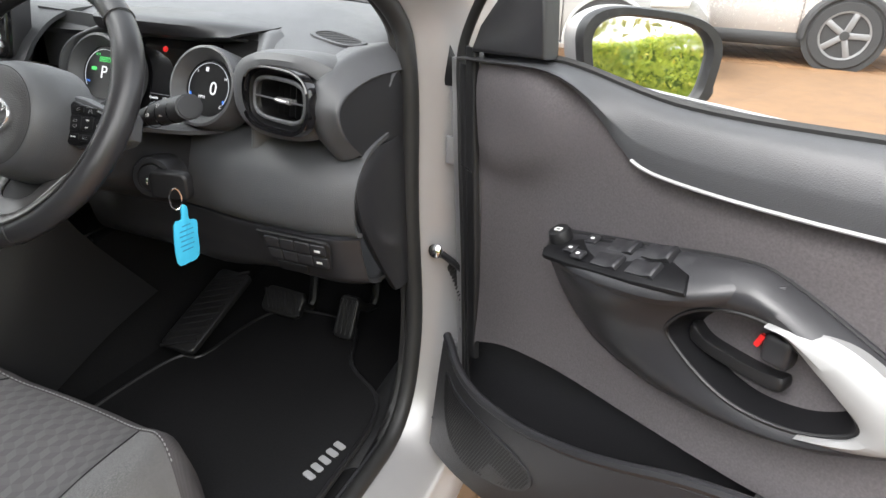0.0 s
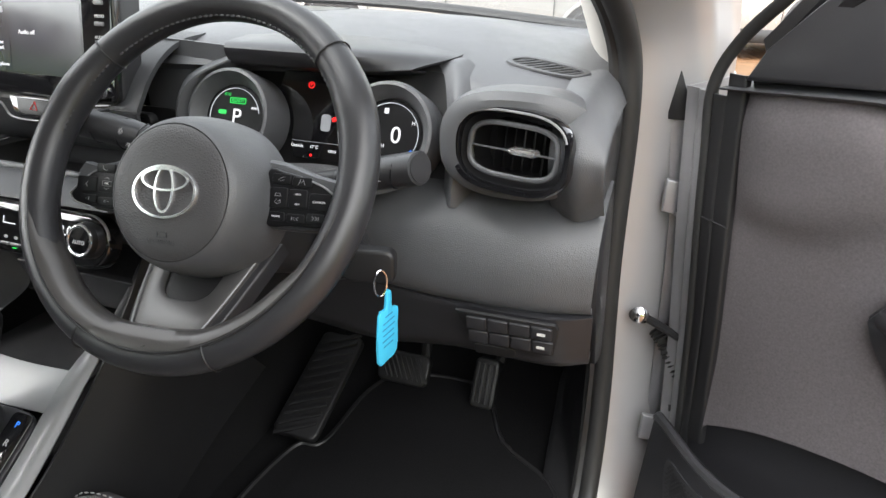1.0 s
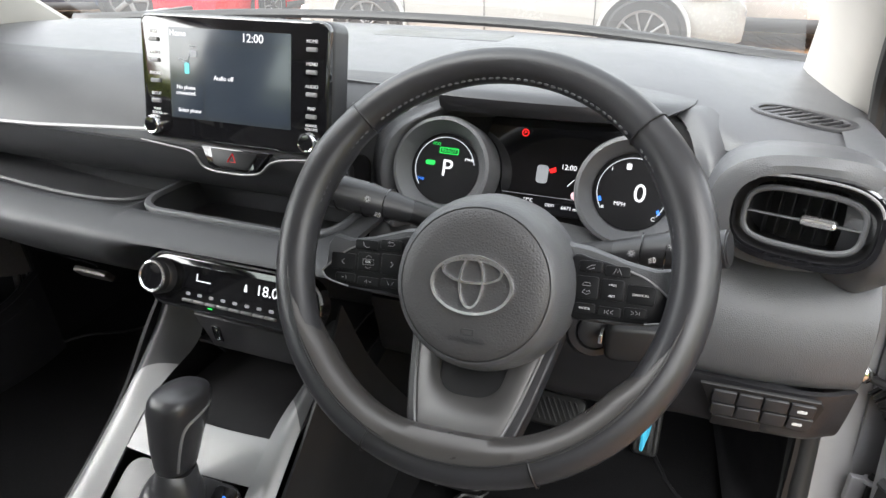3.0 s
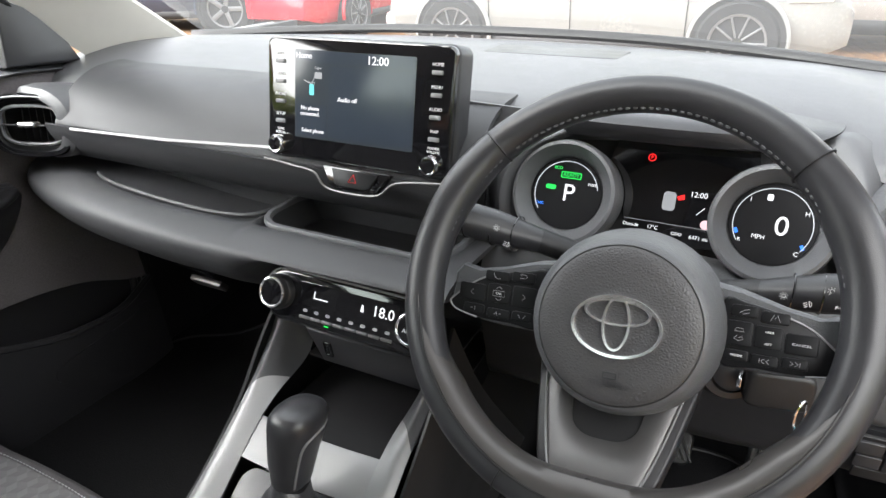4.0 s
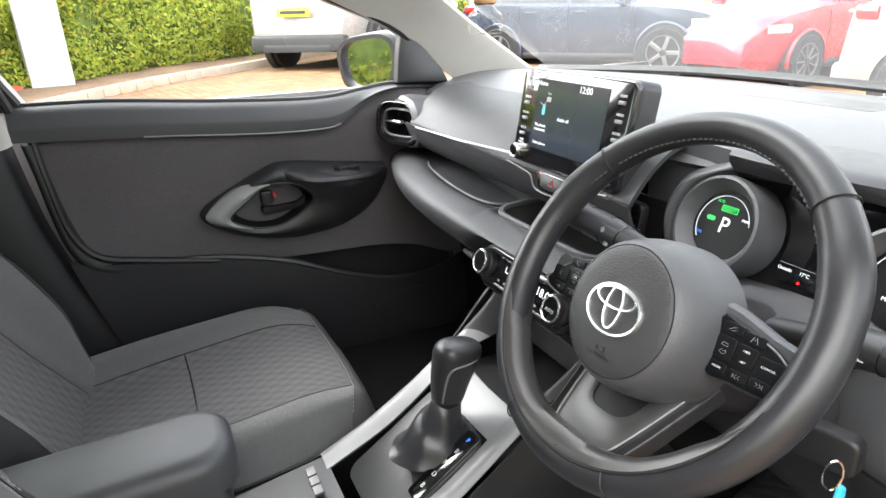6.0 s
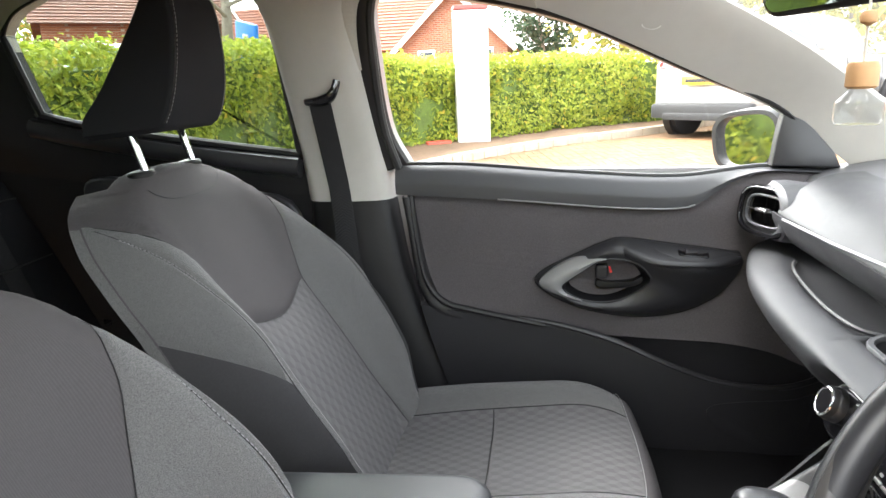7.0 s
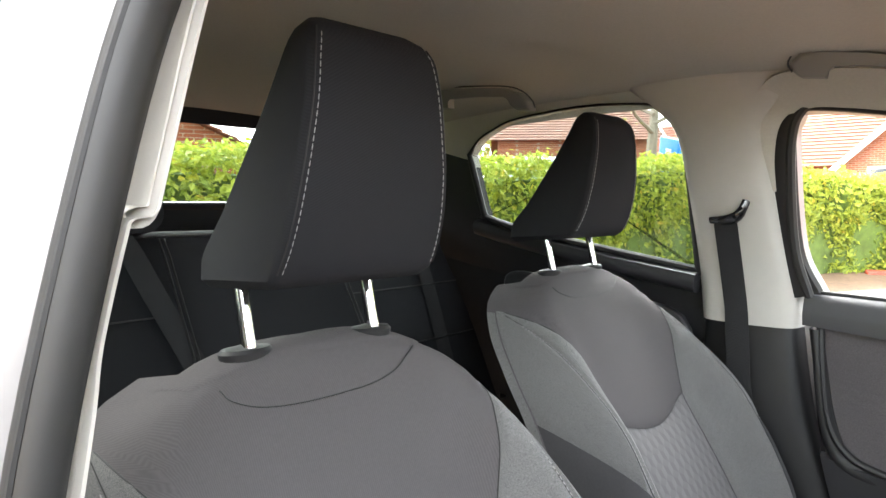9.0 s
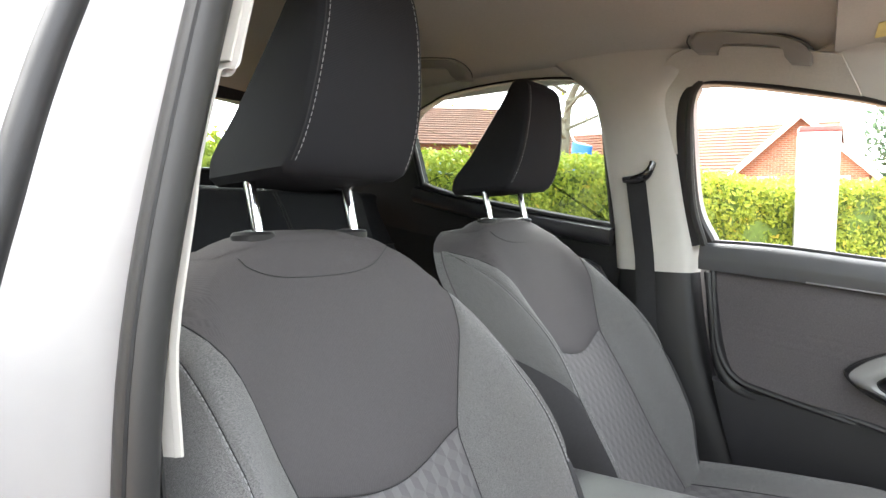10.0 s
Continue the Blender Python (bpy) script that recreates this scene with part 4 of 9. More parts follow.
    for sd in (-1, 1):
        rows = [[m @ (cush(sd, s) + Vector((0, 0, 0.002))) for s in [0.9 * k / 8 for k in range(9)]], [m @ (cush(sd, s) + Vector((sd * 0.006, 0, -0.06))) for s in [0.9 * k / 8 for k in range(9)]],
                [m @ (cush(sd, s) * 1 + Vector((-sd * 0.01, 0, -0.13 - 0.04 * s))) for s in [0.9 * k / 8 for k in range(9)]]]
        bm = bmesh.new()
        grid(bm, rows)
        part("side_skirt", bm, M_BLACK, th)
    part("base", block((0.40, 0.40, 0.10), m @ Matrix.Translation((0, 0.22, -0.165)), 0.02), M_BLACK, th)
    # headrest on two steel posts
    hz, hy = 0.535, -rec - 0.022
    for sd in (-1, 1):
        px = sd * 0.0755
        part("headrest_post", tube([m @ Vector((px, hy + 0.004, 0.499)), m @ Vector((px, hy - 0.022, 0.60))], 0.0070, 14), M_CHROME, th, "bright steel headrest post")
        part("post_collar", turned([(0.026, -0.004), (0.027, 0.003), (0.024, 0.0065), (0.013, 0.0080), (0.0085, 0.009)], m @ Matrix.Translation((px, hy - 0.004, 0.4965)) @ pose(0, 0, 0, 4) @ Matrix.Diagonal((1, 0.75, 1, 1)), 20), M_BLACK, th)
    hw_t = [(0, 0.087), (0.04, 0.096), (0.15, 0.094), (0.4, 0.088), (0.65, 0.080), (0.88, 0.073), (0.96, 0.066), (1, 0.055)]
    f_t = [(0, -0.044), (0.04, -0.034), (0.15, -0.020), (0.3, -0.009), (0.5, -0.002), (0.7, 0.0), (0.88, -0.004), (0.96, -0.013), (1, -0.026)]
    b_t = [(0, -0.184), (0.03, -0.188), (0.3, -0.145), (0.6, -0.101), (0.88, -0.064), (0.96, -0.057), (1, -0.050)]
    f0 = -rec + head
    rows = []
    for i in range(29):
        t = i / 28
        hw_, f, bk = lerp_table(hw_t, t), lerp_table(f_t, t), lerp_table(b_t, t)
        tilt = 0.012 * (1 - t)
        rows.append([m @ Vector((px * (1 - 0.10 * max(0, -py / (f - bk) * 2)), f0 + (f + bk) / 2 + py, 0.566 + 0.232 * t + tilt * (py / (f - bk) - 0.5) * (t < 0.05))) for px, py in rrect(2 * hw_, f - bk, 0.010, 4)])
    part("headrest", shell(rows), M_HEAD, th, "tall black cloth headrest with pale stitching")
    for sd in (-1, 1):
        line, groove = [], []
        for i in range(60):
            t = 0.06 + 0.89 * i / 59
            q = Vector((sd * (lerp_table(hw_t, t) - 0.0085), f0 + lerp_table(f_t, t) + 0.0001, 0.566 + 0.232 * t))
            line.append(m @ q)
            groove.append(m @ (q + Vector((sd * 0.0042, -0.0012, 0))))
        part("stitching", dashes(line, 0.0050, 0.0018, 0.00042), M_THREAD, th, "pale grey contrast stitching")
        part("headrest_seam", tube(groove, 0.0008, 5), M_BLACK, th)
    return th


front_seat(0.355, -0.49, 0.505, "dark cloth driver's seat with grey heather bolsters and tall headrest", 0.225, 0.089)
front_seat(-0.365, -0.565, 0.515, "dark cloth passenger seat with grey heather bolsters beside the armrest", 0.30, 0.070)

# rear bench
rear = thing("rear_seat", "black cloth rear bench seat with low headrests", "rear seat", (0, -1.4, 0.34))
rows = []
for x in (-0.60, -0.45, -0.1, 0.1, 0.45, 0.60):
    b = 0.02 if abs(x) in (0.1, 0.6) else 0.0
    rows.append([(x, -1.22 - b, 0.56), (x, -1.36 - b, 0.85), (x, -1.47 - b, 1.03), (x, -1.50, 1.075), (x, -1.56, 1.075), (x, -1.60, 0.98)])
part("backrest", surf(rows, 5, 5), M_HEAD, rear)
rows = [[(x, -0.80, 0.44), (x, -0.79, 0.52), (x, -0.86, 0.55), (x, -1.1, 0.53), (x, -1.25, 0.53)] for x in (-0.60, -0.3, 0, 0.3, 0.60)]
part("cushion", surf(rows, 5, 4), M_HEAD, rear)
for x in (-0.34, 0.34):
    part("headrest", plate(rrect(0.27, 0.10, 0.04), 0.09, Matrix.Translation((x, -1.46, 1.135)) @ pose(0, 0, 0, 98), 0.03), M_HEAD, rear)
for x in (-0.205, -0.195, 0.195, 0.205):
    part("seam", tube([(x, -1.205, 0.57), (x, -1.345, 0.86), (x, -1.458, 1.035), (x, -1.488, 1.072)], 0.0022, 6), M_BLACK, rear)
for z, y in ((0.80, -1.328), (0.93, -1.392)):
    part("seam", tube([(-0.58, y - 0.012, z), (-0.45, y, z), (-0.21, y - 0.004, z)], 0.0016, 6), M_BLACK, rear)
    part("seam", tube([(0.58, y - 0.012, z), (0.45, y, z), (0.21, y - 0.004, z)], 0.0016, 6), M_BLACK, rear)
for strap in ([(-0.47, -1.53, 1.085), (-0.47, -1.47, 1.075), (-0.465, -1.43, 1.00), (-0.456, -1.37, 0.88), (-0.432, -1.28, 0.70), (-0.404, -1.22, 0.58)],
              [(0.300, -1.53, 1.088), (0.284, -1.468, 1.079), (0.243, -1.405, 0.96), (0.199, -1.335, 0.83), (0.150, -1.255, 0.68), (0.120, -1.21, 0.58)]):
    rows = [[(px - 0.024, py, pz), (px - 0.012, py + 0.0015, pz), (px + 0.012, py + 0.0015, pz), (px + 0.024, py, pz), (px + 0.012, py - 0.0012, pz), (px - 0.012, py - 0.0012, pz)] for px, py, pz in curve(strap, 6)]
    solo("rear_seat_belt", shell([[Vector(q) for q in r] for r in rows]), M_BELT, "black seat belt hanging over the rear bench", "seat belt", group="rear seat belts")

# passenger's front belt
belt = thing("front_seat_belt", "black passenger seat belt hanging from its pillar guide", "seat belt", (-0.62, -0.66, 0.35))
web = []
for yb, zb in ((-0.675, 1.118), (-0.674, 1.10), (-0.670, 1.02), (-0.664, 0.93), (-0.650, 0.80), (-0.632, 0.66), (-0.60, 0.42)):
    xb = -(SIDE(zb) - 0.036 - (0.016 if zb < 0.91 else 0))
    web.append([(xb - 0.001, yb - 0.023, zb), (xb + 0.001, yb, zb), (xb - 0.001, yb + 0.023, zb), (xb - 0.003, yb + 0.023, zb), (xb - 0.001, yb, zb), (xb - 0.003, yb - 0.023, zb)])
part("webbing", shell([[Vector(p) for p in r] for r in web]), M_BELT, belt)
part("guide", tube(curve([(-0.580, -0.702, 1.112), (-0.574, -0.672, 1.113), (-0.572, -0.650, 1.120), (-0.572, -0.638, 1.135), (-0.576, -0.633, 1.152)], 6), lambda t: 0.0085 + 0.004 * math.sin(math.pi * min(t * 1.3, 1)), 10, flat=0.7), M_PIANO, belt)

for s, nm in ((-1, "wall_front_left"), (1, "wall_front_right")):
    solo(nm, surf([[(s * 0.70, 0.36 + (0.06 if s > 0 else -0.02), 0.30), (s * 0.69, 0.40 + (0.06 if s > 0 else -0.02), 0.60), (s * 0.68, 0.40 + (0.06 if s > 0 else -0.02), 0.94)], [(s * 0.71, 0.65, 0.30), (s * 0.71, 0.65, 0.60), (s * 0.71, 0.65, 0.94)], [(s * 0.72, 0.98, 0.30), (s * 0.72, 0.98, 0.60), (s * 0.72, 0.98, 0.94)]], 4, 4, 0.02),
         M_BLACK, "dark lining of the footwell side", "side lining", kind="structure")


# ---- doors ----
SILL = [(-0.03, 0.938), (0.0, 0.940), (0.13, 0.951), (0.30, 0.934), (0.52, 0.948), (0.76, 0.970), (0.92, 0.974)]
PADLOW = [(-0.03, 0.932), (0.06, 0.938), (0.14, 0.943), (0.20, 0.925), (0.245, 0.892), (0.275, 0.873), (0.32, 0.871), (0.66, 0.896), (0.92, 0.914)]
CLOTHLOW = [(-0.03, 0.512), (0.02, 0.525), (0.10, 0.56), (0.21, 0.58), (0.30, 0.585), (0.45, 0.595), (0.58, 0.625), (0.77, 0.655), (0.90, 0.71)]
LIP = [(-0.05, 0.515), (0.0, 0.512), (0.09, 0.502), (0.18, 0.508), (0.26, 0.530), (0.34, 0.562), (0.42, 0.596), (0.52, 0.620), (0.65, 0.640), (0.77, 0.657), (0.90, 0.68)]
LEAF = [(0.44, 0.802), (0.40, 0.809), (0.30, 0.795), (0.195, 0.780), (0.166, 0.766), (0.175, 0.735), (0.205, 0.692), (0.252, 0.660), (0.305, 0.643), (0.36, 0.637), (0.42, 0.640), (0.49, 0.655), (0.55, 0.682), (0.586, 0.715), (0.565, 0.742), (0.50, 0.775)]
CUP = [(0.352, 0.722), (0.358, 0.742), (0.378, 0.760), (0.41, 0.769), (0.445, 0.768), (0.475, 0.752), (0.505, 0.732), (0.527, 0.713), (0.522, 0.698), (0.49, 0.681), (0.45, 0.675), (0.415, 0.680), (0.38, 0.697)]
ARMW = [(0.172, 0.006), (0.185, 0.028), (0.22, 0.047), (0.28, 0.058), (0.34, 0.056), (0.39, 0.040), (0.44, 0.006)]
ARMBACK = [(0.17, 0.777), (0.30, 0.797), (0.40, 0.811), (0.44, 0.803)]
ARMEDGE = [(0.17, 0.770), (0.22, 0.767), (0.345, 0.773), (0.40, 0.787), (0.44, 0.800)]


def arm_z(u, w):
    """Height of the armrest's top, which falls towards the cabin."""
    f = min(max(w / lerp_table(ARMW, u), 0), 1)
    return lerp_table(ARMBACK, u) * (1 - f) + lerp_table(ARMEDGE, u) * f


def front_door(side, label):
    """A front door, hinged at its fore edge: u back from the hinge, w into the cabin, z up."""
    if side < 0:
        D = lambda u, w, z: Vector((-0.655 + w - 0.30 * max(z - 0.96, 0) * -1, 0.337 - u, z))
        at = (-0.70, 0.3, 0.33)
    else:
        D = lambda u, w, z: Vector((0.80 + 0.866 * u - 0.5 * (w + 0.30 * max(z - 0.96, 0)), 0.337 - 0.5 * u - 0.866 * (w + 0.30 * max(z - 0.96, 0)), z))
        at = (0.80, 0.337, 0.33)
    shear = 0.10 if side > 0 else 0.0
    PD = lambda u, w, z: D(u, w, z + shear * (u - 0.30))
    th = thing("car_door", label, "car door", at, group="front doors of the car")
    edge_u = lambda z: lerp_table([(0.40, 0.044), (0.65, 0.027), (0.79, 0.013), (0.90, 0.003), (0.97, -0.002)], z) if side > 0 else -0.02
    us = [-0.02 + 0.90 * i / 44 for i in range(45)]
    uend = lambda z: lerp_table([(0.30, 0.72), (0.47, 0.785), (0.71, 0.848), (0.97, 0.878)], z)
    T = lambda tab, v: sum(lerp_table(tab, v + 0.013 * k) * wgt for k, wgt in ((-2, 1), (-1, 2), (0, 3), (1, 2), (2, 1))) / 9
    # padded sill
    rows = []
    for dw, k in ((-0.022, -0.002), (-0.016, 0.0), (0.0, 0.004), (0.010, 0.014), (0.017, 0.036)):
        rows.append([D(u, dw, T(SILL, u) - min(k, 0.6 * (T(SILL, u) - T(PADLOW, u)))) for u in us])
    rows.append([D(u, 0.018, T(SILL, u) * 0.35 + T(PADLOW, u) * 0.65) for u in us])
    rows.append([D(u, 0.0145, T(PADLOW, u)) for u in us])
    rows.append([D(u, -0.008, T(PADLOW, u) - 0.002) for u in us])
    bm = bmesh.new()
    grid(bm, rows)
    part("sill_pad", bm, M_PADLEATHER, th, "dark grained vinyl pad below the window")
    sp = [D(u, 0.0155, T(PADLOW, u) + 0.001) for u in [0.268 + 0.395 * i / 30 for i in range(31)]]
    part("trim_strip", tube(sp, 0.0020, 8, flat=0.8), M_CRESCENT, th, "thin bright trim strip")
    # cloth insert, bulged at the fore end
    rows = []
    for i in range(25):
        f = i / 24
        row = []
        for u in us:
            z = T(PADLOW, u) * (1 - f) + T(CLOTHLOW, u) * f
            w = 0.004 - 0.012 * math.sin(math.pi * f) - 0.010 * min(1, 14 * min(f, 1 - f) + 0.2) * 0
            w += 0.016 / (1 + math.exp((math.hypot((u - 0.06) / 1.0, (z - 0.885) / 0.75) - 0.105) / (0.006 if side > 0 else 0.010)))
            w -= 0.012 * max(0, 1 - 8 * f) ** 2
            if side > 0:
                w -= (0.016 / (1 + math.exp((math.hypot((u - 0.06) / 1.0, (z - 0.885) / 0.75) - 0.105) / 0.006))) * (1 - min(1, max(0, u - edge_u(z)) / 0.03)) ** 2
            uu = max(min(u, uend(z) - 0.018), edge_u(z))
            row.append(D(uu, w, z))
        rows.append(row)
    bm = bmesh.new()
    grid(bm, rows)
    part("cloth_insert", bm, M_CLOTH, th, "dark grey cloth insert")
    # rim of the panel behind the insert
    rim = curve([D(uend(0.90) - 0.020, 0.004, 0.912), D(uend(0.84) - 0.020, 0.008, 0.84), D(uend(0.74) - 0.024, 0.010, 0.73), D(0.79, 0.012, 0.672), D(0.72, 0.014, 0.650), D(0.58, 0.018, 0.622), D(0.45, 0.022, 0.592)], 8)
    part("insert_rim", tube(rim, 0.0075, 8), M_BLACK, th)
    band = [(uend(z) - g, z) for z, g in ((0.905, 0.018), (0.84, 0.020), (0.75, 0.024), (0.70, 0.032))] + [(0.79, 0.668), (0.72, 0.648), (0.58, 0.620), (0.47, 0.596)]
    away = [(0.020, 0.0), (0.020, 0.0), (0.024, -0.004), (0.026, -0.014), (0.016, -0.030), (0.006, -0.036), (0.004, -0.034), (0.002, -0.020)]
    rows = [[D(u + a * k - 0.004, w, z + b * k) for (u, z), (a, b) in zip(band, away)] for k, w in ((-0.1, -0.004), (0.0, 0.006), (0.3, 0.014), (0.7, 0.016), (1.0, 0.008), (1.05, -0.02))]
    part("insert_border", surf(rows, 4, 5), M_BLACK, th, "smooth dark border round the cloth insert")
    POUT = [(-0.03, 0.012), (0.0, 0.026), (0.05, 0.050), (0.12, 0.064), (0.30, 0.066), (0.45, 0.045), (0.60, 0.022), (0.9, 0.012)]
    def panel_w(u, z):
        f = min(max((T(LIP, u) - z) / max(T(LIP, u) - 0.31, 0.01), 0), 1)
        return T(POUT, u) * (1 - 0.42 * f * f) + 0.030 * f * max(0, 1 - max(u, 0) / 0.15)
    # lower panel with the map pocket
    rows = []
    for f in (0.0, 0.02, 0.06, 0.14, 0.3, 0.5, 0.75, 1.0):
        row = []
        for u in us:
            zt = T(LIP, u)
            z = zt + (0.31 - zt) * f
            row.append(D(min(u, uend(z)), panel_w(u, z) - (0.010 if f == 0 else 0.0), z))
        rows.append(row)
    bm = bmesh.new()
    grid(bm, rows)
    part("lower_panel", bm, M_HARD, th, "hard black plastic lower panel with map pocket")
    rows = []
    for f in (0, 0.25, 0.5, 0.75, 1):
        rows.append([D(min(u, 0.70), -0.012 - 0.012 * math.sin(math.pi * f) + 0.05 * f ** 6, T(CLOTHLOW, u) + 0.004 + (0.36 - T(CLOTHLOW, u)) * f) for u in us])
    bm = bmesh.new()
    grid(bm, rows)
    part("map_pocket", bm, M_HARD, th)
    lipl = [D(u, T(POUT, u) - 0.006, T(LIP, u)) for u in us if u < 0.70]
    part("pocket_lip", tube(lipl, lambda t: 0.007 * min(1, 0.1 + 4 * (1 - t)), 8), M_HARD, th)
    # armrest pod with pull cup
    c0 = (0.44, 0.722)
    leaf = spokes([(p.x, p.y) for p in curve([(a, b, 0) for a, b in LEAF], 8, True)], c0, 96)
    hole = spokes([(p.x, p.y) for p in curve([(a, b, 0) for a, b in CUP], 6, True)], c0, 96)
    n = 96
    mixp = lambda p, q, f: [(a[0] + (b[0] - a[0]) * f, a[1] + (b[1] - a[1]) * f) for a, b in zip(p, q)]
    def pod_w(u, z, f):
        w = 0.003 + 0.026 * math.sin(min(1, f / 0.62) * math.pi / 2) - 0.006 * max(0, (f - 0.7) / 0.3)
        return w + 0.030 * math.exp(-((u - 0.27) / 0.085) ** 2) * math.exp(-((z - 0.762) / 0.040) ** 2)
    bm = bmesh.new()
    vs = [[bm.verts.new(PD(a, -0.006, z)) for a, z in leaf]]
    for f in (0.0, 0.05, 0.15, 0.3, 0.45, 0.6, 0.75, 0.88, 0.96, 1.0):
        lp = mixp(leaf, hole, f)
        vs.append([bm.verts.new(PD(a, pod_w(a, z, f), z)) for a, z in lp])
    for r0, r1 in zip(vs, vs[1:]):
        for j in range(n):
            bm.faces.new((r0[j], r0[(j + 1) % n], r1[(j + 1) % n], r1[j]))
    well = [[PD(a, pod_w(a, z, 1.0), z) for a, z in hole]]
    for f, w in ((0.03, 0.018), (0.08, 0.002), (0.20, -0.012), (0.6, -0.020), (0.97, -0.022)):
        well.append([PD(a, w, z) for a, z in mixp(hole, [c0] * n, f)])
    cup = bmesh.new()
    grid(cup, well, wrap=True)
    part("pull_cup", cup, M_BUTTON, th, "deep black pull cup")
    part("armrest_pod", bm, M_HARD, th, "sculpted dark plastic armrest pod")
    part("pod_edge", tube([PD(a, 0.001, z) for a, z in leaf], 0.0022, 5, True), M_BLACK, th)
    part("cup_edge", tube([PD(a, pod_w(a, z, 1.0) + 0.0004, z) for a, z in hole], 0.0022, 6, True), M_BLACK, th)
    # shelf of the pod, carrying the switches
    ul_ = [0.172 + 0.268 * i / 30 for i in range(31)]
    rows = [[PD(u, -0.010, T(ARMBACK, u)) for u in ul_]]
    for f in (0.15, 0.4, 0.7, 0.93, 1.0):
        rows.append([PD(u, f * T(ARMW, u), arm_z(u, f * T(ARMW, u)) + 0.001 - 0.002 * (f == 1.0)) for u in ul_])
    rows.append([PD(u, T(ARMW, u) + 0.001, T(ARMEDGE, u) - 0.006) for u in ul_])
    rows.append([PD(u, T(ARMW, u) - 0.003, T(ARMEDGE, u) - 0.013) for u in ul_])
    rows.append([PD(u, T(ARMW, u) * 0.6, T(ARMEDGE, u) - 0.016) for u in ul_])
    bm = bmesh.new()
    grid(bm, rows)
    part("armrest_top", bm, M_HARD, th)
    # bright crescent at the back of the pod
    outer = [(p.x, p.y) for p in curve([(0.440, 0.7715, 0), (0.468, 0.776, 0), (0.505, 0.770, 0), (0.548, 0.748, 0), (0.577, 0.720, 0), (0.568, 0.702, 0), (0.535, 0.687, 0), (0.488, 0.676, 0)], 6)]
    inner = [(p.x, p.y) for p in curve([(0.441, 0.7690, 0), (0.460, 0.764, 0), (0.485, 0.747, 0), (0.508, 0.731, 0), (0.530, 0.713, 0), (0.525, 0.698, 0), (0.508, 0.688, 0), (0.489, 0.680, 0)], 6)]
    bm = bmesh.new()
    rows = []
    for f, w in ((0.0, 0.012), (0.0, 0.0285), (0.25, 0.0325), (0.6, 0.030), (1.0, 0.019), (1.0, 0.004)):
        rows.append([PD(p[0] + (q[0] - p[0]) * f, w, p[1] + (q[1] - p[1]) * f) for p, q in zip(inner, outer)])
    grid(bm, rows)
    part("bright_crescent", bm, M_CRESCENT, th, "satin silver crescent trim round the door pull")
    # inner handle in its black well
    ex, ey = D(1, 0, 0) - D(0, 0, 0), D(0, 1, 0) - D(0, 0, 0)
    fr = Matrix(((ex.x, 0, ey.x, 0), (ex.y, 0, ey.y, 0), (0, 1, 0, 0), (0, 0, 0, 1)))
    def local(u, w, z):
        f = fr.copy()
        f.translation = PD(u, w, z)
        return f
    part("handle_well", plate([(p.x, p.y) for p in curve([(-0.045, 0.024, 0), (-0.02, 0.036, 0), (0.02, 0.036, 0), (0.042, 0.022, 0), (0.046, -0.012, 0), (0.02, -0.022, 0), (-0.02, -0.016, 0), (-0.044, 0.0, 0)], 5, True)], 0.004, local(0.405, -0.022, 0.732), 0.001), M_PIANO, th, "black well behind the handle")
    hd = part("inner_handle", plate([(p.x, p.y) for p in curve([(-0.050, 0.020, 0), (-0.050, 0.004, 0), (-0.032, -0.008, 0), (0.0, -0.018, 0), (0.040, -0.027, 0), (0.052, -0.022, 0), (0.052, -0.008, 0), (0.035, -0.008, 0), (0.0, -0.001, 0), (-0.030, 0.008, 0), (-0.044, 0.021, 0)], 4, True)], 0.022, local(0.410, -0.014, 0.716) @ pose(0, 0, 0, 0, 0, 10) @ Matrix.Diagonal((0.92, 0.85, 1, 1)), 0.006), M_BLACK, th, "black inner door handle lever")
    part("lock_slider", plate(rrect(0.026, 0.030, 0.006), 0.016, local(0.447, -0.004, 0.738), 0.005), M_HARD, th)
    part("lock_mark", plate(rrect(0.005, 0.014, 0.001), 0.004, local(0.430, 0.004, 0.742) @ pose(0, 0, 0, 0, 0, -18)), M_RED, th, "red unlocked mark")
    part("screw_cover", turned([(0.0115, 0), (0.0115, 0.002), (0.0095, 0.003), (0.002, 0.003)], local(0.400, -0.018, 0.744), 20), M_HARD, th)
    # glass, window frame, outer skin
    wtop = [(0.02, 0.955), (0.12, 1.063), (0.285, 1.138), (0.52, 1.243), (0.70, 1.29), (0.855, 1.318), (0.89, 1.305), (0.90, 1.25), (0.895, 1.06), (0.86, 0.965)]
    wl_ = [(p.x, p.y) for p in curve([(a, b, 0) for a, b in wtop], 6)]
    fo = -0.020
    part("window_frame", tube([D(a, fo, b) for a, b in wl_], 0.013 if side > 0 else lambda t: 0.006 + 0.006 * (t > 0.62), 8), M_BLACK, th)
    part("outer_frame", tube([D(a + (0.012 if i > len(wl_) * 0.55 else -0.012), fo - 0.030, b + (0.014 if i < len(wl_) * 0.62 else 0.0)) for i, (a, b) in enumerate(wl_)], 0.024, 8), M_SILVER if side < 0 else M_BLACK, th)
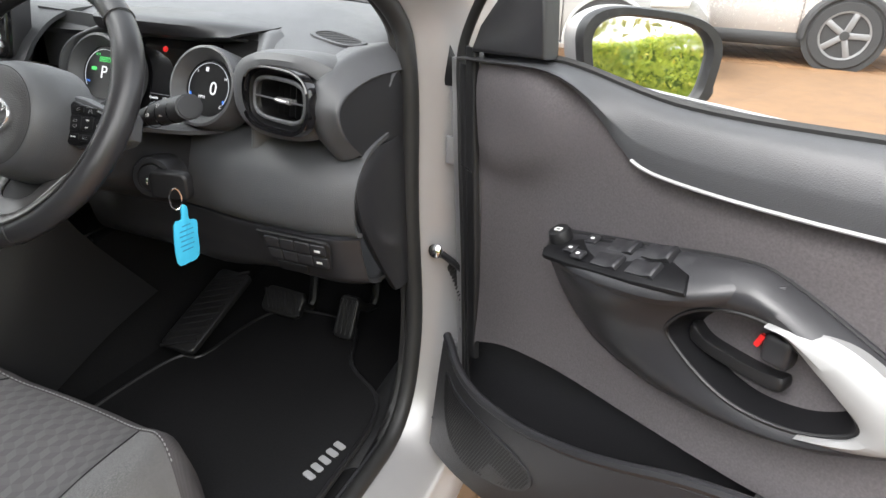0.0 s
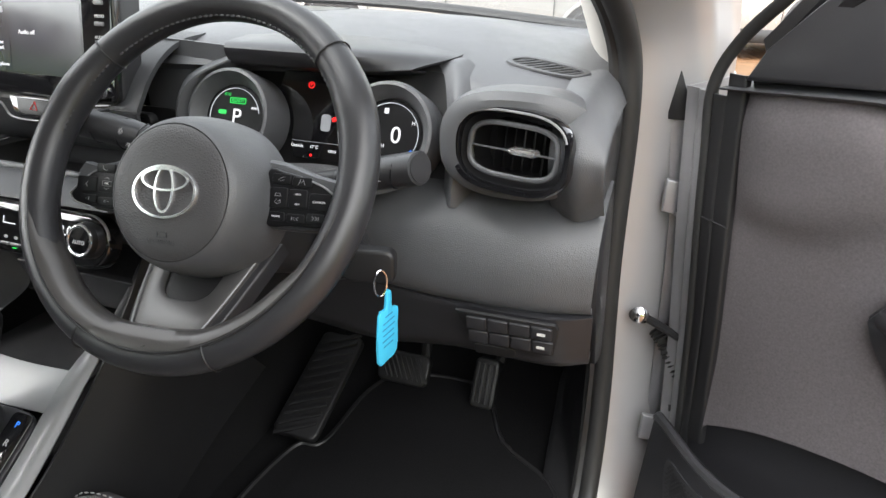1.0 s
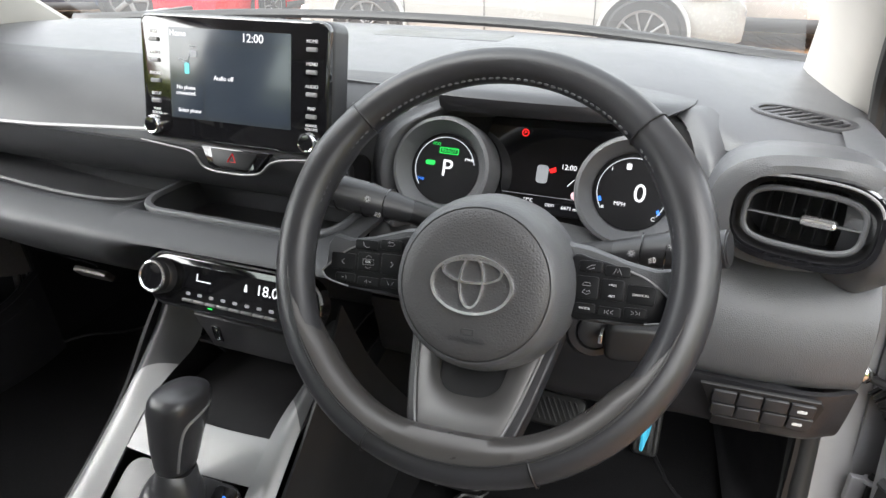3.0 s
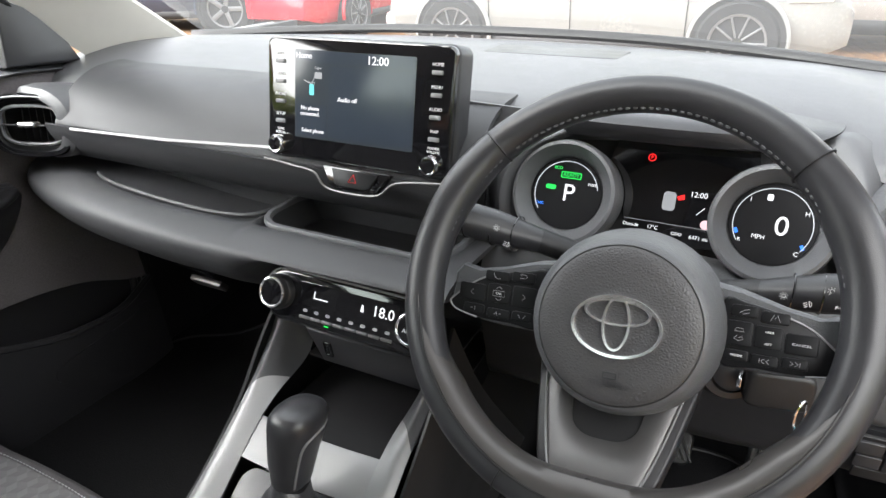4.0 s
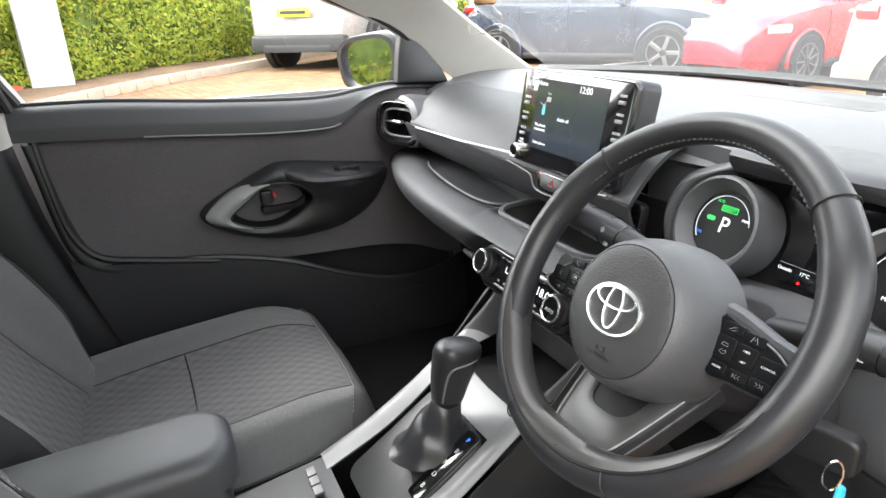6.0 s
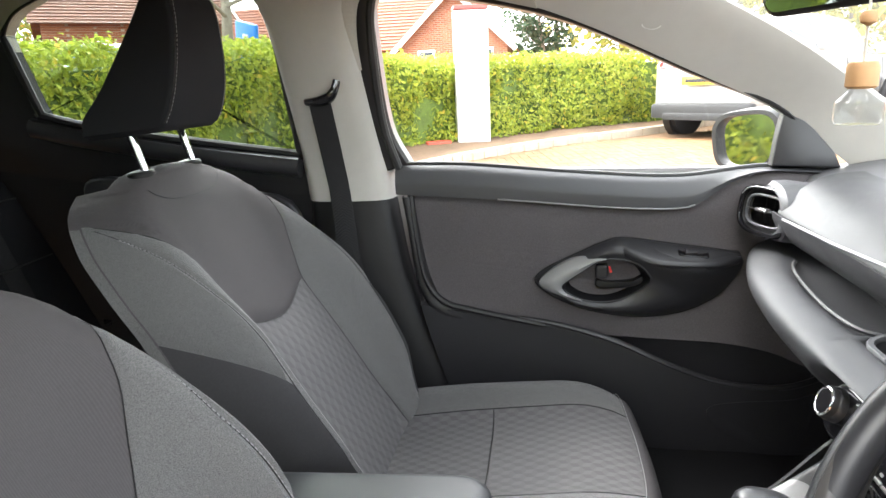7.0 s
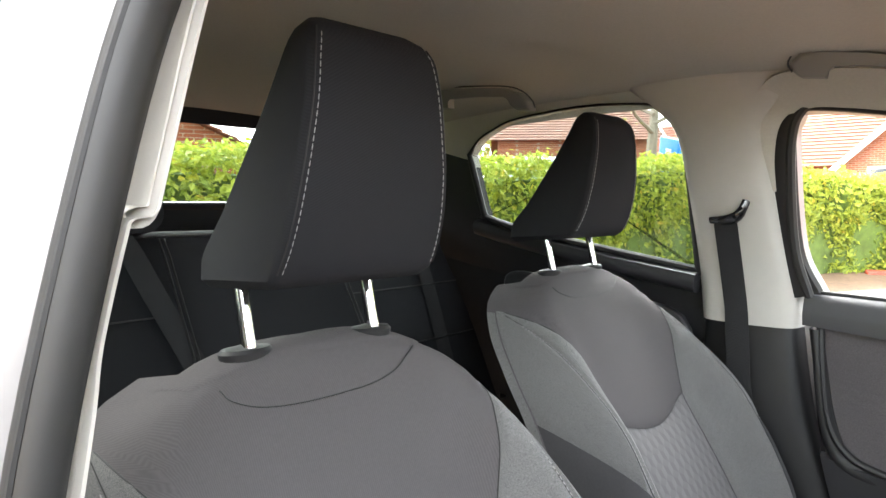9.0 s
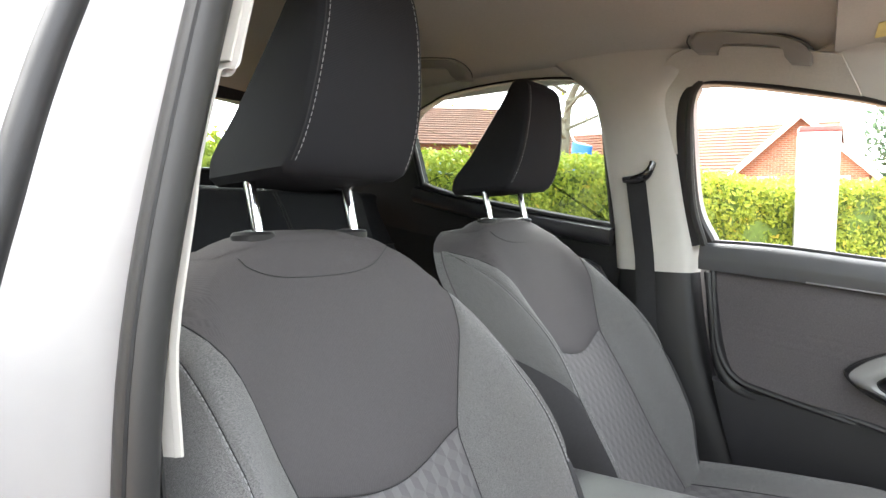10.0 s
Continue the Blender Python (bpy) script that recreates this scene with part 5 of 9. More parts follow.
    if side < 0:
        up = [D(0.868, -0.018, 1.330), D(0.893, -0.015, 1.312), D(0.908, -0.012, 1.275), D(0.914, -0.010, 1.2), D(0.912, -0.008, 1.06), D(0.890, -0.006, 0.965)]
        part("frame_upright", tube(curve(up, 5), 0.015, 8, flat=0.6, up=(1, 0, 0)), M_BLACK, th)
        part("frame_seal", tube([p + Vector((0.004, 0.017, 0)) for p in curve(up, 5)], 0.009, 8), M_RUBBER, th)
    bm = bmesh.new()
    top = [bm.verts.new(D(a, fo, b)) for a, b in wl_]
    bot = [bm.verts.new(D(min(max(a, 0.02), 0.87), fo, T(SILL, a) - 0.02)) for a, b in wl_]
    for j in range(len(top) - 1):
        bm.faces.new((top[j], top[j + 1], bot[j + 1], bot[j]))
    gl = part("pane", bm, M_GLASS, th, "clear side window glass")
    gl.visible_shadow = False
    part("window_wiper_strip", tube([D(u, fo + 0.004, T(SILL, u) + 0.001) for u in us[1:-1]], 0.005, 6), M_RUBBER, th)
    cover = part("mirror_corner_cover", plate([(0.0, 0.944), (0.128, 0.953), (0.122, 1.01), (0.112, 1.066), (0.10, 1.062), (0.055, 1.020), (0.015, 0.975)], 0.024, Matrix.Identity(4), 0.006), M_HARD, th)
    cover.data.transform(Matrix.Translation(D(0, -0.014, 0)) @ fr)
    bm = surf([[D(u, -0.085 - 0.035 * math.sin(math.pi * min(1, max(0, (z - 0.25) / 0.75))) , z) for z in (0.925, 0.85, 0.65, 0.45, 0.30)] for u in (-0.03, 0.2, 0.5, 0.8, 0.92)], 5, 5, 0.006)
    part("outer_skin", bm, M_SILVER, th, "silver painted outer door skin")
    # fore edge of the door with its rubber
    rub = lambda z: lerp_table([(0.34, 0.016), (0.50, 0.003), (0.65, -0.010), (0.79, -0.026), (0.94, -0.040)], z)
    zs = (0.925, 0.88, 0.79, 0.72, 0.65, 0.57, 0.50, 0.40, 0.31)
    bm = surf([[D(rub(z) + du, w, z) for z in zs] for du, w in ((0.002, -0.012), (-0.012, -0.012), (-0.016, -0.018), (-0.028, -0.020), (-0.033, -0.030), (-0.032, -0.11))], 4, 3, 0.004)
    part("hinge_edge", bm, M_STEEL, th, "grey pressed steel door edge")
    for z in (0.70, 0.655, 0.60, 0.56):
        part("plug", turned([(0.0075, 0), (0.0075, 0.0014), (0.0055, 0.002), (0.001, 0.002)], Matrix.Translation(D(rub(z) - 0.009, -0.0125, z)) @ fr, 18), M_STEEL, th)
    bm = surf([[D(rub(z) + 0.004, -0.008, z), D(rub(z) + 0.006, 0.000, z), D(edge_u(z) - 0.020, 0.002, z), D(edge_u(z) - 0.018, -0.002, z)] for z in zs[:8]] if side > 0 else [[D(-0.03, w, z) for z in zs] for w in (0.004, -0.004, -0.02)], 4, 3, 0.003)
    part("fore_strip", bm, M_BLACK, th, "smooth dark strip at the fore edge")
    bm = surf([[D(edge_u(z) - 0.020, -0.003, z), D(edge_u(z) - 0.0185, 0.0015, z), D(edge_u(z) - 0.010, 0.0030, z), D(edge_u(z) - 0.001, 0.0030, z), D(edge_u(z) + 0.002, -0.004, z)] for z in (0.948, 0.905, 0.85, 0.79, 0.72, 0.65, 0.56, 0.50)], 4, 3, 0.003)
    part("fore_border", bm, M_BLACK, th, "dark border at the fore edge")
    if side > 0:
        part("border_joint", tube([D(rub(0.79) + 0.006, 0.001, 0.790), D(edge_u(0.79) - 0.020, 0.002, 0.789), D(edge_u(0.79) - 0.010, 0.0036, 0.788), D(edge_u(0.79), 0.0036, 0.787)], 0.0009, 5), M_BLACK, th)
    part("edge_rubber", tube(curve([D(0.03, -0.014, 1.03), D(-0.018, -0.012, 0.98)] + [D(rub(z), -0.008, z) for z in (0.93, 0.86, 0.79, 0.65, 0.50, 0.40, 0.34)], 5), 0.0068, 10), M_RUBBER, th)
    # speaker grille
    bm = bmesh.new()
    o = [(p.x, p.y) for p in curve([(0.018, 0.482, 0), (0.06, 0.479, 0), (0.11, 0.478, 0), (0.17, 0.474, 0), (0.218, 0.466, 0), (0.234, 0.450, 0), (0.220, 0.422, 0), (0.185, 0.392, 0), (0.14, 0.370, 0), (0.09, 0.360, 0), (0.052, 0.380, 0), (0.026, 0.428, 0)], 5, True)]
    bm2 = bmesh.new()
    for a, b in o:
        bm2.verts.new(D(a, panel_w(a, b) + 0.002, b))
    bm2.verts.ensure_lookup_table()
    bm2.faces.new(bm2.verts[:])
    ext = bmesh.ops.extrude_face_region(bm2, geom=bm2.faces[:])
    bmesh.ops.translate(bm2, verts=[v for v in ext["geom"] if isinstance(v, bmesh.types.BMVert)], vec=D(0, -0.02, 0) - D(0, 0, 0))
    sp_ = part("speaker_grille", bm2, M_HARD, th, "fine perforated black speaker grille")
    if side > 0:
        inside = lambda a, b: sum((o[i][1] > b) != (o[i - 1][1] > b) and a < (o[i - 1][0] - o[i][0]) * (b - o[i][1]) / (o[i - 1][1] - o[i][1]) + o[i][0] for i in range(len(o))) % 2
        bm = bmesh.new()
        for i in range(56):
            for j in range(32):
                a, b = -0.02 + 0.0048 * i + 0.0024 * (j % 2), 0.346 + 0.0043 * j
                if inside(a, b) and inside(a - 0.005, b) and inside(a + 0.005, b) and inside(a, b - 0.005) and inside(a, b + 0.005):
                    vs = [bm.verts.new(D(a + 0.0019 * math.cos(k * 1.0472), panel_w(a, b) + 0.0026, b + 0.0019 * math.sin(k * 1.0472))) for k in range(6)]
                    bm.faces.new(vs)
        tagged(part("perforation", bm, M_BLACK, sp_), kind="stuff")
    return th, PD, local


ldoor_ob, DL, local_l = front_door(-1, "closed passenger door with dark cloth insert and silver crescent")
rdoor_ob, DR, local_r = front_door(1, "open driver's door with cloth insert and window switches")

# switches on the driver's armrest, one on the passenger's
def on_arm(D, u, w):
    z = arm_z(u, w) + 0.001
    p, px, py = D(u, w, z), D(u + 0.01, w, arm_z(u + 0.01, w) + 0.001), D(u, w + 0.008, arm_z(u, w + 0.008) + 0.001)
    ax, ay = (px - p).normalized(), (py - p).normalized()
    az = ax.cross(ay)
    az = az if az.z > 0 else -az
    f = Matrix((ax, az.cross(ax), az)).transposed().to_4x4()
    f.translation = p
    return f


sw = thing("window_switch_panel", "gloss black window switch panel on the driver's armrest", "switch panel", DR(0.3, 0.04, 0.80))
part("panel", plate([(-0.102, -0.014), (-0.095, 0.000), (-0.06, 0.018), (-0.02, 0.024), (0.03, 0.022), (0.075, 0.0), (0.085, -0.024), (0.03, -0.027), (-0.06, -0.026), (-0.095, -0.024)], 0.005, on_arm(DR, 0.290, 0.030) @ Matrix.Translation((0, 0, -0.002)), 0.002), M_BUTTON, sw)
part("mirror_knob", turned([(0.013, 0), (0.013, 0.010), (0.0115, 0.013), (0.0095, 0.0135), (0.003, 0.013)], on_arm(DR, 0.200, 0.022) @ Matrix.Translation((0, 0, 0.004)), 24), M_BLACK, sw)
part("knob_mark", ring(rrect(0.010, 0.006, 0.001, 2), rrect(0.007, 0.003, 0.0008, 2), 0.0004, on_arm(DR, 0.200, 0.022) @ Matrix.Translation((0, 0, 0.0176))), M_INK, sw)
for i, (u, w) in enumerate(((0.228, 0.036), (0.244, 0.042), (0.240, 0.016))):
    b = part("lock_button", plate(rrect(0.015, 0.013, 0.002), 0.003, on_arm(DR, u, w) @ Matrix.Translation((0, 0, 0.005)), 0.001), M_HARD, sw)
    part("symbol", plate(rrect(0.005, 0.003, 0.0008, 2), 0.0004, on_arm(DR, u, w) @ Matrix.Translation((0, 0, 0.0082))), M_INK, b)
for u, w in ((0.280, 0.016), (0.280, 0.039), (0.322, 0.015), (0.322, 0.037)):
    k = on_arm(DR, u, w)
    rows = []
    for x, h in ((-0.017, 0.0052), (-0.012, 0.0058), (-0.004, 0.0050), (0.003, 0.0056), (0.009, 0.0074), (0.013, 0.0086), (0.015, 0.0078), (0.016, 0.0052)):
        rows.append([k @ Vector((x, y, z)) for y, z in ((-0.0098, 0.001), (-0.0098, h - 0.0006), (-0.0090, h), (0.0090, h), (0.0098, h - 0.0006), (0.0098, 0.001))])
    part("window_switch", shell(rows), M_HARD, sw)
sw = thing("passenger_window_switch", "small black window switch on the passenger's armrest", "switch", DL(0.30, 0.04, 0.80))
part("panel", plate(rrect(0.060, 0.024, 0.006), 0.004, on_arm(DL, 0.27, 0.030), 0.001), M_PIANO, sw)
part("rocker", block((0.024, 0.016, 0.006), on_arm(DL, 0.275, 0.030) @ Matrix.Translation((0, 0, 0.007)) @ pose(0, 0, 0, 0, 12, 0), 0.002), M_HARD, sw)


def door_mirror(c, look_to, s, label):
    """Door mirror: housing, rim, glass, foot. c the glass's middle, look_to what its normal points at."""
    th = thing("door_mirror", label, "door mirror", (c[0], c[1], c[2] - 0.07), group="door mirrors")
    z = (Vector(look_to) - Vector(c)).normalized()
    x = Vector((0, 0, 1)).cross(z).normalized()
    y = z.cross(x)
    f = Matrix((x, y, z)).transposed().to_4x4()
    f.translation = c
    o = [(a * (1.05 + 0.05 * math.tanh(b / 0.025)), b + 0.010 * a / 0.09 * s) for a, b in oval(0.092, 0.064, 44, 3.2)]
    part("glass", plate(scaled(o, 0.93), 0.002, f @ Matrix.Translation((0, 0, -0.004))), M_MIRROR, th, "mirror glass")
    part("rim", ring(scaled(o, 1.14), scaled(o, 0.93), 0.022, f @ Matrix.Translation((0, 0, -0.010)), 0.008), M_BLACK, th, "thick dark rim")
    rows = [[f @ Vector((a * k, b * k, h)) for a, b in o] for k, h in ((1.13, -0.006), (1.17, -0.03), (1.10, -0.065), (0.85, -0.095), (0.4, -0.11))]
    part("housing", shell(rows), M_SILVER, th, "silver painted mirror housing")
    part("foot", tube([f @ Vector((-s * 0.075, -0.045, -0.05)), f @ Vector((-s * 0.14, -0.055, -0.07))], 0.020, 10, flat=0.7), M_BLACK, th)
    return th


cl = DL(0.092, -0.285, 0.975)
door_mirror(cl, cl + Vector((0.43, -0.90, -0.045)), 1, "silver passenger door mirror reflecting a green hedge")
cr_ = DR(0.050, -0.285, 0.942)
door_mirror(cr_, cr_ + Vector((0.564, -0.822, 0.10)), -1, "silver driver's door mirror on the open door reflecting a hedge")


def curve_pairs(pts):
    return [(q.x, q.y) for q in curve([(a, b, 0) for a, b in pts], 5)]


# ---- dashboard ----
dash = thing("dashboard", "dark grained soft plastic dashboard of a small hatchback", "dashboard", (0, 0.45, 0.5))
XS = (-0.70, -0.52, -0.25, 0.0, 0.16, 0.30, 0.46, 0.54, 0.64, 0.682)
FRONT = (0.275, 0.255, 0.255, 0.255, 0.262, 0.300, 0.322, 0.275, 0.240, 0.33)
BASE = (0.53, 0.62, 0.70, 0.715, 0.71, 0.695, 0.655, 0.615, 0.565, 0.52)
DZ = lambda x: lerp_table([(0.48, 0.0), (0.54, 0.014), (0.60, 0.021), (0.64, 0.027), (0.682, 0.040)], abs(x)) if x > 0 else lerp_table([(0.55, 0.0), (0.70, 0.014)], -x)
rows = [[(x, b, 0.958) for x, b in zip(XS, BASE)],
        [(x, b * 0.55 + f * 0.45, 0.972 - DZ(x)) for x, f, b in zip(XS, FRONT, BASE)],
        [(x, f + 0.08, 0.960 - DZ(x)) for x, f in zip(XS, FRONT)],
        [(x, f + 0.02, 0.944 - DZ(x)) for x, f in zip(XS, FRONT)],
        [(x, f, 0.928 - DZ(x)) for x, f in zip(XS, FRONT)]]
part("top_pad", surf(rows, 5, 6, 0.01), M_DASH, dash, "broad dark grained top pad")
rows = [[(x, 0.32, 0.9575), (x, 0.275, 0.9545), (x, 0.240, 0.942), (x, 0.212, 0.921), (x, 0.194, 0.900), (x, 0.184, 0.886), (x, 0.187, 0.881)] for x in (-0.522, -0.45, -0.25, -0.10, 0.16)]
part("passenger_face", surf(rows, 4, 4, 0.006), M_FACE, dash)
part("trim_strip", tube([(-0.482, 0.180, 0.882), (-0.28, 0.180, 0.889), (-0.085, 0.179, 0.902)], 0.0024, 8, flat=0.8), M_CRESCENT, dash, "thin bright trim strip")
rows = [[(x, 0.186, 0.884), (x, 0.190, 0.868), (x, 0.203, 0.845), (x, 0.228, 0.824), (x, 0.262, 0.812), (x, 0.275, 0.800), (x, 0.278, 0.770)] for x in (-0.545, -0.45, -0.25, -0.10, 0.16)]
part("lower_face", surf(rows, 4, 4, 0.004), M_FACE, dash)
# padded shelf across the passenger side to the centre
px_ = (-0.665, -0.60, -0.45, -0.30, -0.21, -0.165, -0.142, -0.127, -0.112, -0.09, -0.05, 0.01, 0.07, 0.106, 0.124, 0.138, 0.152, 0.17)
nose_y = [lerp_table([(-0.665, 0.205), (-0.60, 0.165), (-0.45, 0.122), (-0.26, 0.102), (-0.10, 0.100), (0.17, 0.106)], x) for x in px_]
rows = []
for x, ny in zip(px_, nose_y):
    up = lerp_table([(-0.13, 0.0), (-0.05, 0.028)], x)
    back_ = lerp_table([(-0.13, 0.0), (-0.05, 0.05)], x)
    dip = 0.036 if -0.12 < x < 0.13 else lerp_table([(-0.56, 0.0), (-0.45, 0.010), (-0.30, 0.024), (-0.20, 0.030), (-0.150, 0.024), (-0.128, 0.0)], x) if x < -0.12 else 0.0
    rows.append([(x, 0.285, 0.806 - dip), (x, ny + 0.085, 0.807 - dip), (x, ny + 0.052, 0.808), (x, ny + 0.018, 0.803), (x, ny, 0.789 + up * 0.15), (x, ny + 0.004 + back_ * 0.3, 0.764 + up * 0.8), (x, ny + 0.030 + back_, 0.735 + up), (x, ny + 0.10 + back_, 0.690), (x, ny + 0.24, 0.60), (x, 0.52, 0.52)])
part("shelf_pad", surf(rows, 4, 5, 0.006), M_FACE, dash, "rolled soft shelf below the passenger face")
part("pocket_lip", tube([(a, b, 0.8055) for a, b in curve_pairs([(-0.485, 0.208), (-0.44, 0.190), (-0.35, 0.174), (-0.235, 0.164), (-0.165, 0.170), (-0.140, 0.190), (-0.126, 0.240)])], 0.0035, 6), M_FACE, dash)
# glovebox lines
part("glovebox_catch", block((0.062, 0.010, 0.018), Matrix.Translation((-0.279, 0.200, 0.664)) @ pose(0, 0, 0, 40), 0.003), M_SWEEP, dash, "dark metal glovebox catch")
part("glovebox_gap", tube([(-0.50, 0.205, 0.697), (-0.40, 0.196, 0.692), (-0.33, 0.190, 0.690), (-0.25, 0.186, 0.688)], 0.0018, 5), M_PIANO, dash)
# oddments tray under the screen
tr = Matrix.Translation((0.012, 0.212, 0.8085))
part("tray_rim", ring(rrect(0.272, 0.128, 0.045, 6), rrect(0.256, 0.112, 0.04, 6), 0.006, tr, 0.002), M_DASH, dash)
part("tray_well", plate(rrect(0.236, 0.088, 0.03, 6), 0.003, tr @ Matrix.Translation((0, 0.012, -0.036))), M_BLACK, dash, "dark tray floor")
# lower driver's side
rows = []
for x, dy in ((0.155, 0.02), (0.30, 0.02), (0.42, 0.01), (0.52, 0.0), (0.62, 0.004), (0.685, 0.02)):
    rows.append([(x, 0.300 + dy, 0.828), (x, 0.250 + dy, 0.815), (x, 0.218 + dy, 0.790), (x, 0.204 + dy, 0.758), (x, 0.203 + dy, 0.725), (x, 0.210 + dy, 0.706), (x, 0.222 + dy, 0.700)])
part("knee_panel", surf(rows, 5, 5, 0.006), M_DASH, dash, "rounded knee panel under the side vent")
rows = []
for x, dy in ((0.155, 0.02), (0.30, 0.02), (0.42, 0.01), (0.53, 0.0), (0.64, 0.0), (0.685, 0.02)):
    zb = 0.606 + 0.02 * (x > 0.5)
    rows.append([(x, 0.216 + dy, 0.702), (x, 0.218 + dy, 0.69), (x, 0.228 + dy, 0.655), (x, 0.245 + dy, zb), (x, 0.30 + dy, zb - 0.012), (x, 0.50, zb + 0.0)])
part("lower_cover", surf(rows, 5, 4, 0.006), M_HARD, dash)
rows = []
for z, y, x in ((0.815, 0.285, 0.680), (0.79, 0.245, 0.684), (0.765, 0.230, 0.686), (0.716, 0.243, 0.688), (0.649, 0.28, 0.690), (0.575, 0.332, 0.690)):
    rows.append([(x - 0.018, y + 0.010, z), (x, y, z), (x + 0.004, y + 0.04, z), (x - 0.002, 0.405, z)])
part("end_cap", surf(rows, 3, 5, 0.005), M_HARD, dash, "smooth end cap facing the door")
outer = [(0.372, 0.937), (0.300, 0.937), (0.255, 0.930), (0.216, 0.916), (0.198, 0.899), (0.191, 0.876), (0.208, 0.838), (0.240, 0.806)]
inner = [(0.360, 0.909), (0.292, 0.911), (0.252, 0.908), (0.216, 0.900), (0.198, 0.889), (0.194, 0.875), (0.208, 0.848), (0.246, 0.815)]
rows = [[(0.628, y + 0.022, z) for y, z in outer], [(0.648, y + 0.003, z + 0.001) for y, z in outer], [(0.660, y - 0.001, z) for y, z in outer], [(0.675, (a + c) / 2 + 0.001, (b + d) / 2) for (a, b), (c, d) in zip(outer, inner)],
        [(0.683, y, z) for y, z in inner], [(0.684, y + 0.005, z - 0.003) for y, z in inner], [(0.678, y + 0.010, z - 0.006) for y, z in inner]]
part("end_shoulder", surf(rows, 5, 3), M_DASH, dash, "rolled shoulder round the dashboard's end")
rows = [[(0.6785, y + 0.008, z - 0.004) for y, z in inner], [(0.681, 0.5 * (y + 0.40), 0.5 * (z - 0.005) + 0.5 * (0.900 - 0.105 * k / 7)) for k, (y, z) in enumerate(inner)], [(0.684, 0.402, 0.900 - 0.105 * k / 7) for k in range(8)]]
part("end_panel", surf(rows, 5, 4), M_HARD, dash, "smooth oval end panel facing the door")
part("centre_face", surf([[(0.10, 0.275, 0.957), (0.10, 0.272, 0.88), (0.10, 0.272, 0.80)], [(0.16, 0.275, 0.955), (0.16, 0.272, 0.88), (0.16, 0.272, 0.80)], [(0.225, 0.285, 0.95), (0.225, 0.28, 0.88), (0.225, 0.28, 0.80)]], 4, 4, 0.004), M_DASH, dash)
# side shoulder of the driver's side around the vent pod
def pod(s):
    rows = []
    for k, y, dz in ((0.79, 0.2045, 0.0),) + ((0.92, 0.205, 0.0), (1.06, 0.212, 0.0), (1.10, 0.235, -0.001), (1.06, 0.275, -0.005), (0.98, 0.32, -0.012)):
        rows.append([(s * (0.594 + a * k), y + 0.02 * (a * k / 0.07) ** 2 * (a > 0), 0.885 + b * k + dz) for a, b in oval(0.073, 0.051, 40, 2.6)])
    bm = bmesh.new()
    grid(bm, rows, wrap=True)
    return bm
for s in (-1, 1):
    part("vent_pod", pod(s) if s > 0 else moved(pod(s), Matrix.Translation((0.020, -0.018, -0.006))), M_DASH, dash, "rounded pod round the side vent")


def side_vent(s, label):
    th = thing("air_vent", label, "air vent", (s * 0.597, 0.21, 0.84), group="round-ended side vents")
    f = facing((0.594, 0.203, 0.884) if s > 0 else (-0.574, 0.180, 0.878), 8, -13 if s > 0 else 19) @ Matrix.Diagonal((0.90, 0.87, 1, 1) if s > 0 else (1.02, 1.0, 1, 1))
    part("bezel", ring(oval(0.070, 0.048, 44, 3.0), oval(0.062, 0.040, 44, 3.0), 0.012, f @ Matrix.Translation((0, 0, -0.004)), 0.004), M_PIANO, th, "gloss black bezel")
    part("chrome_line", tube([f @ Vector((a, b, 0.0082)) for a, b in oval(0.0655, 0.0437, 44, 3.0)][2:20], 0.0013, 6), M_SATIN, th)
    funnel = [[f @ Vector((a * k, b * k, z)) for a, b in oval(0.0625, 0.0405, 44, 3.0)] for k, z in ((1.0, 0.002), (0.95, -0.006), (0.86, -0.012), (0.84, -0.044), (0.05, -0.045))]
    bm = bmesh.new()
    grid(bm, funnel, wrap=True)
    part("duct", bm, M_BLACK, th, "dark duct")
    part("ring", tube([f @ Vector((a, b, -0.001)) for a, b in oval(0.052, 0.0290, 44, 3.4)], 0.0028, 8, True), M_DASH, th, "slim grey ring")
    part("slat", plate(rrect(0.103, 0.014, 0.002, 2), 0.0020, f @ Matrix.Translation((0, 0.0, -0.006)) @ pose(0, 0, 0, 80), 0.0008), M_DASH, th)
    for k in range(7):
        part("vane", plate(rrect(0.016, 0.056, 0.003, 2), 0.0014, f @ Matrix.Translation((-0.036 + 0.012 * k, 0, -0.036)) @ pose(0, 0, 0, 0, 84, 0)), M_BLACK, th)
    part("slider", block((0.032, 0.0085, 0.013), f @ Matrix.Translation((0.014 if s > 0 else -0.006, 0.001, 0.001)), 0.004), M_BADGE, th, "bright metal slider")
    return th


side_vent(1, "gloss black side air vent with bright slider by the driver's door")
side_vent(-1, "gloss black side air vent with bright slider by the passenger door")

# demister outlet on the driver's top, speaker mesh in the middle
dv = thing("demister_vent", "slotted demister outlet in the dashboard top", "air vent", (0.60, 0.345, 0.93))
fm = Matrix.Translation((0.596, 0.341, 0.9385)) @ pose(0, 0, 0, 8, 5, -21) @ Matrix.Diagonal((0.92, 1.0, 1, 1))
part("frame", ring([(a + 0.012 * (b / 0.03), b) for a, b in oval(0.052, 0.020, 32, 3)], [(a + 0.012 * (b / 0.03), b) for a, b in oval(0.044, 0.013, 32, 3)], 0.005, fm, 0.002), M_HARD, dv)
part("well", plate([(a + 0.012 * (b / 0.03), b) for a, b in oval(0.045, 0.0135, 32, 3)], 0.002, fm), M_PIANO, dv)
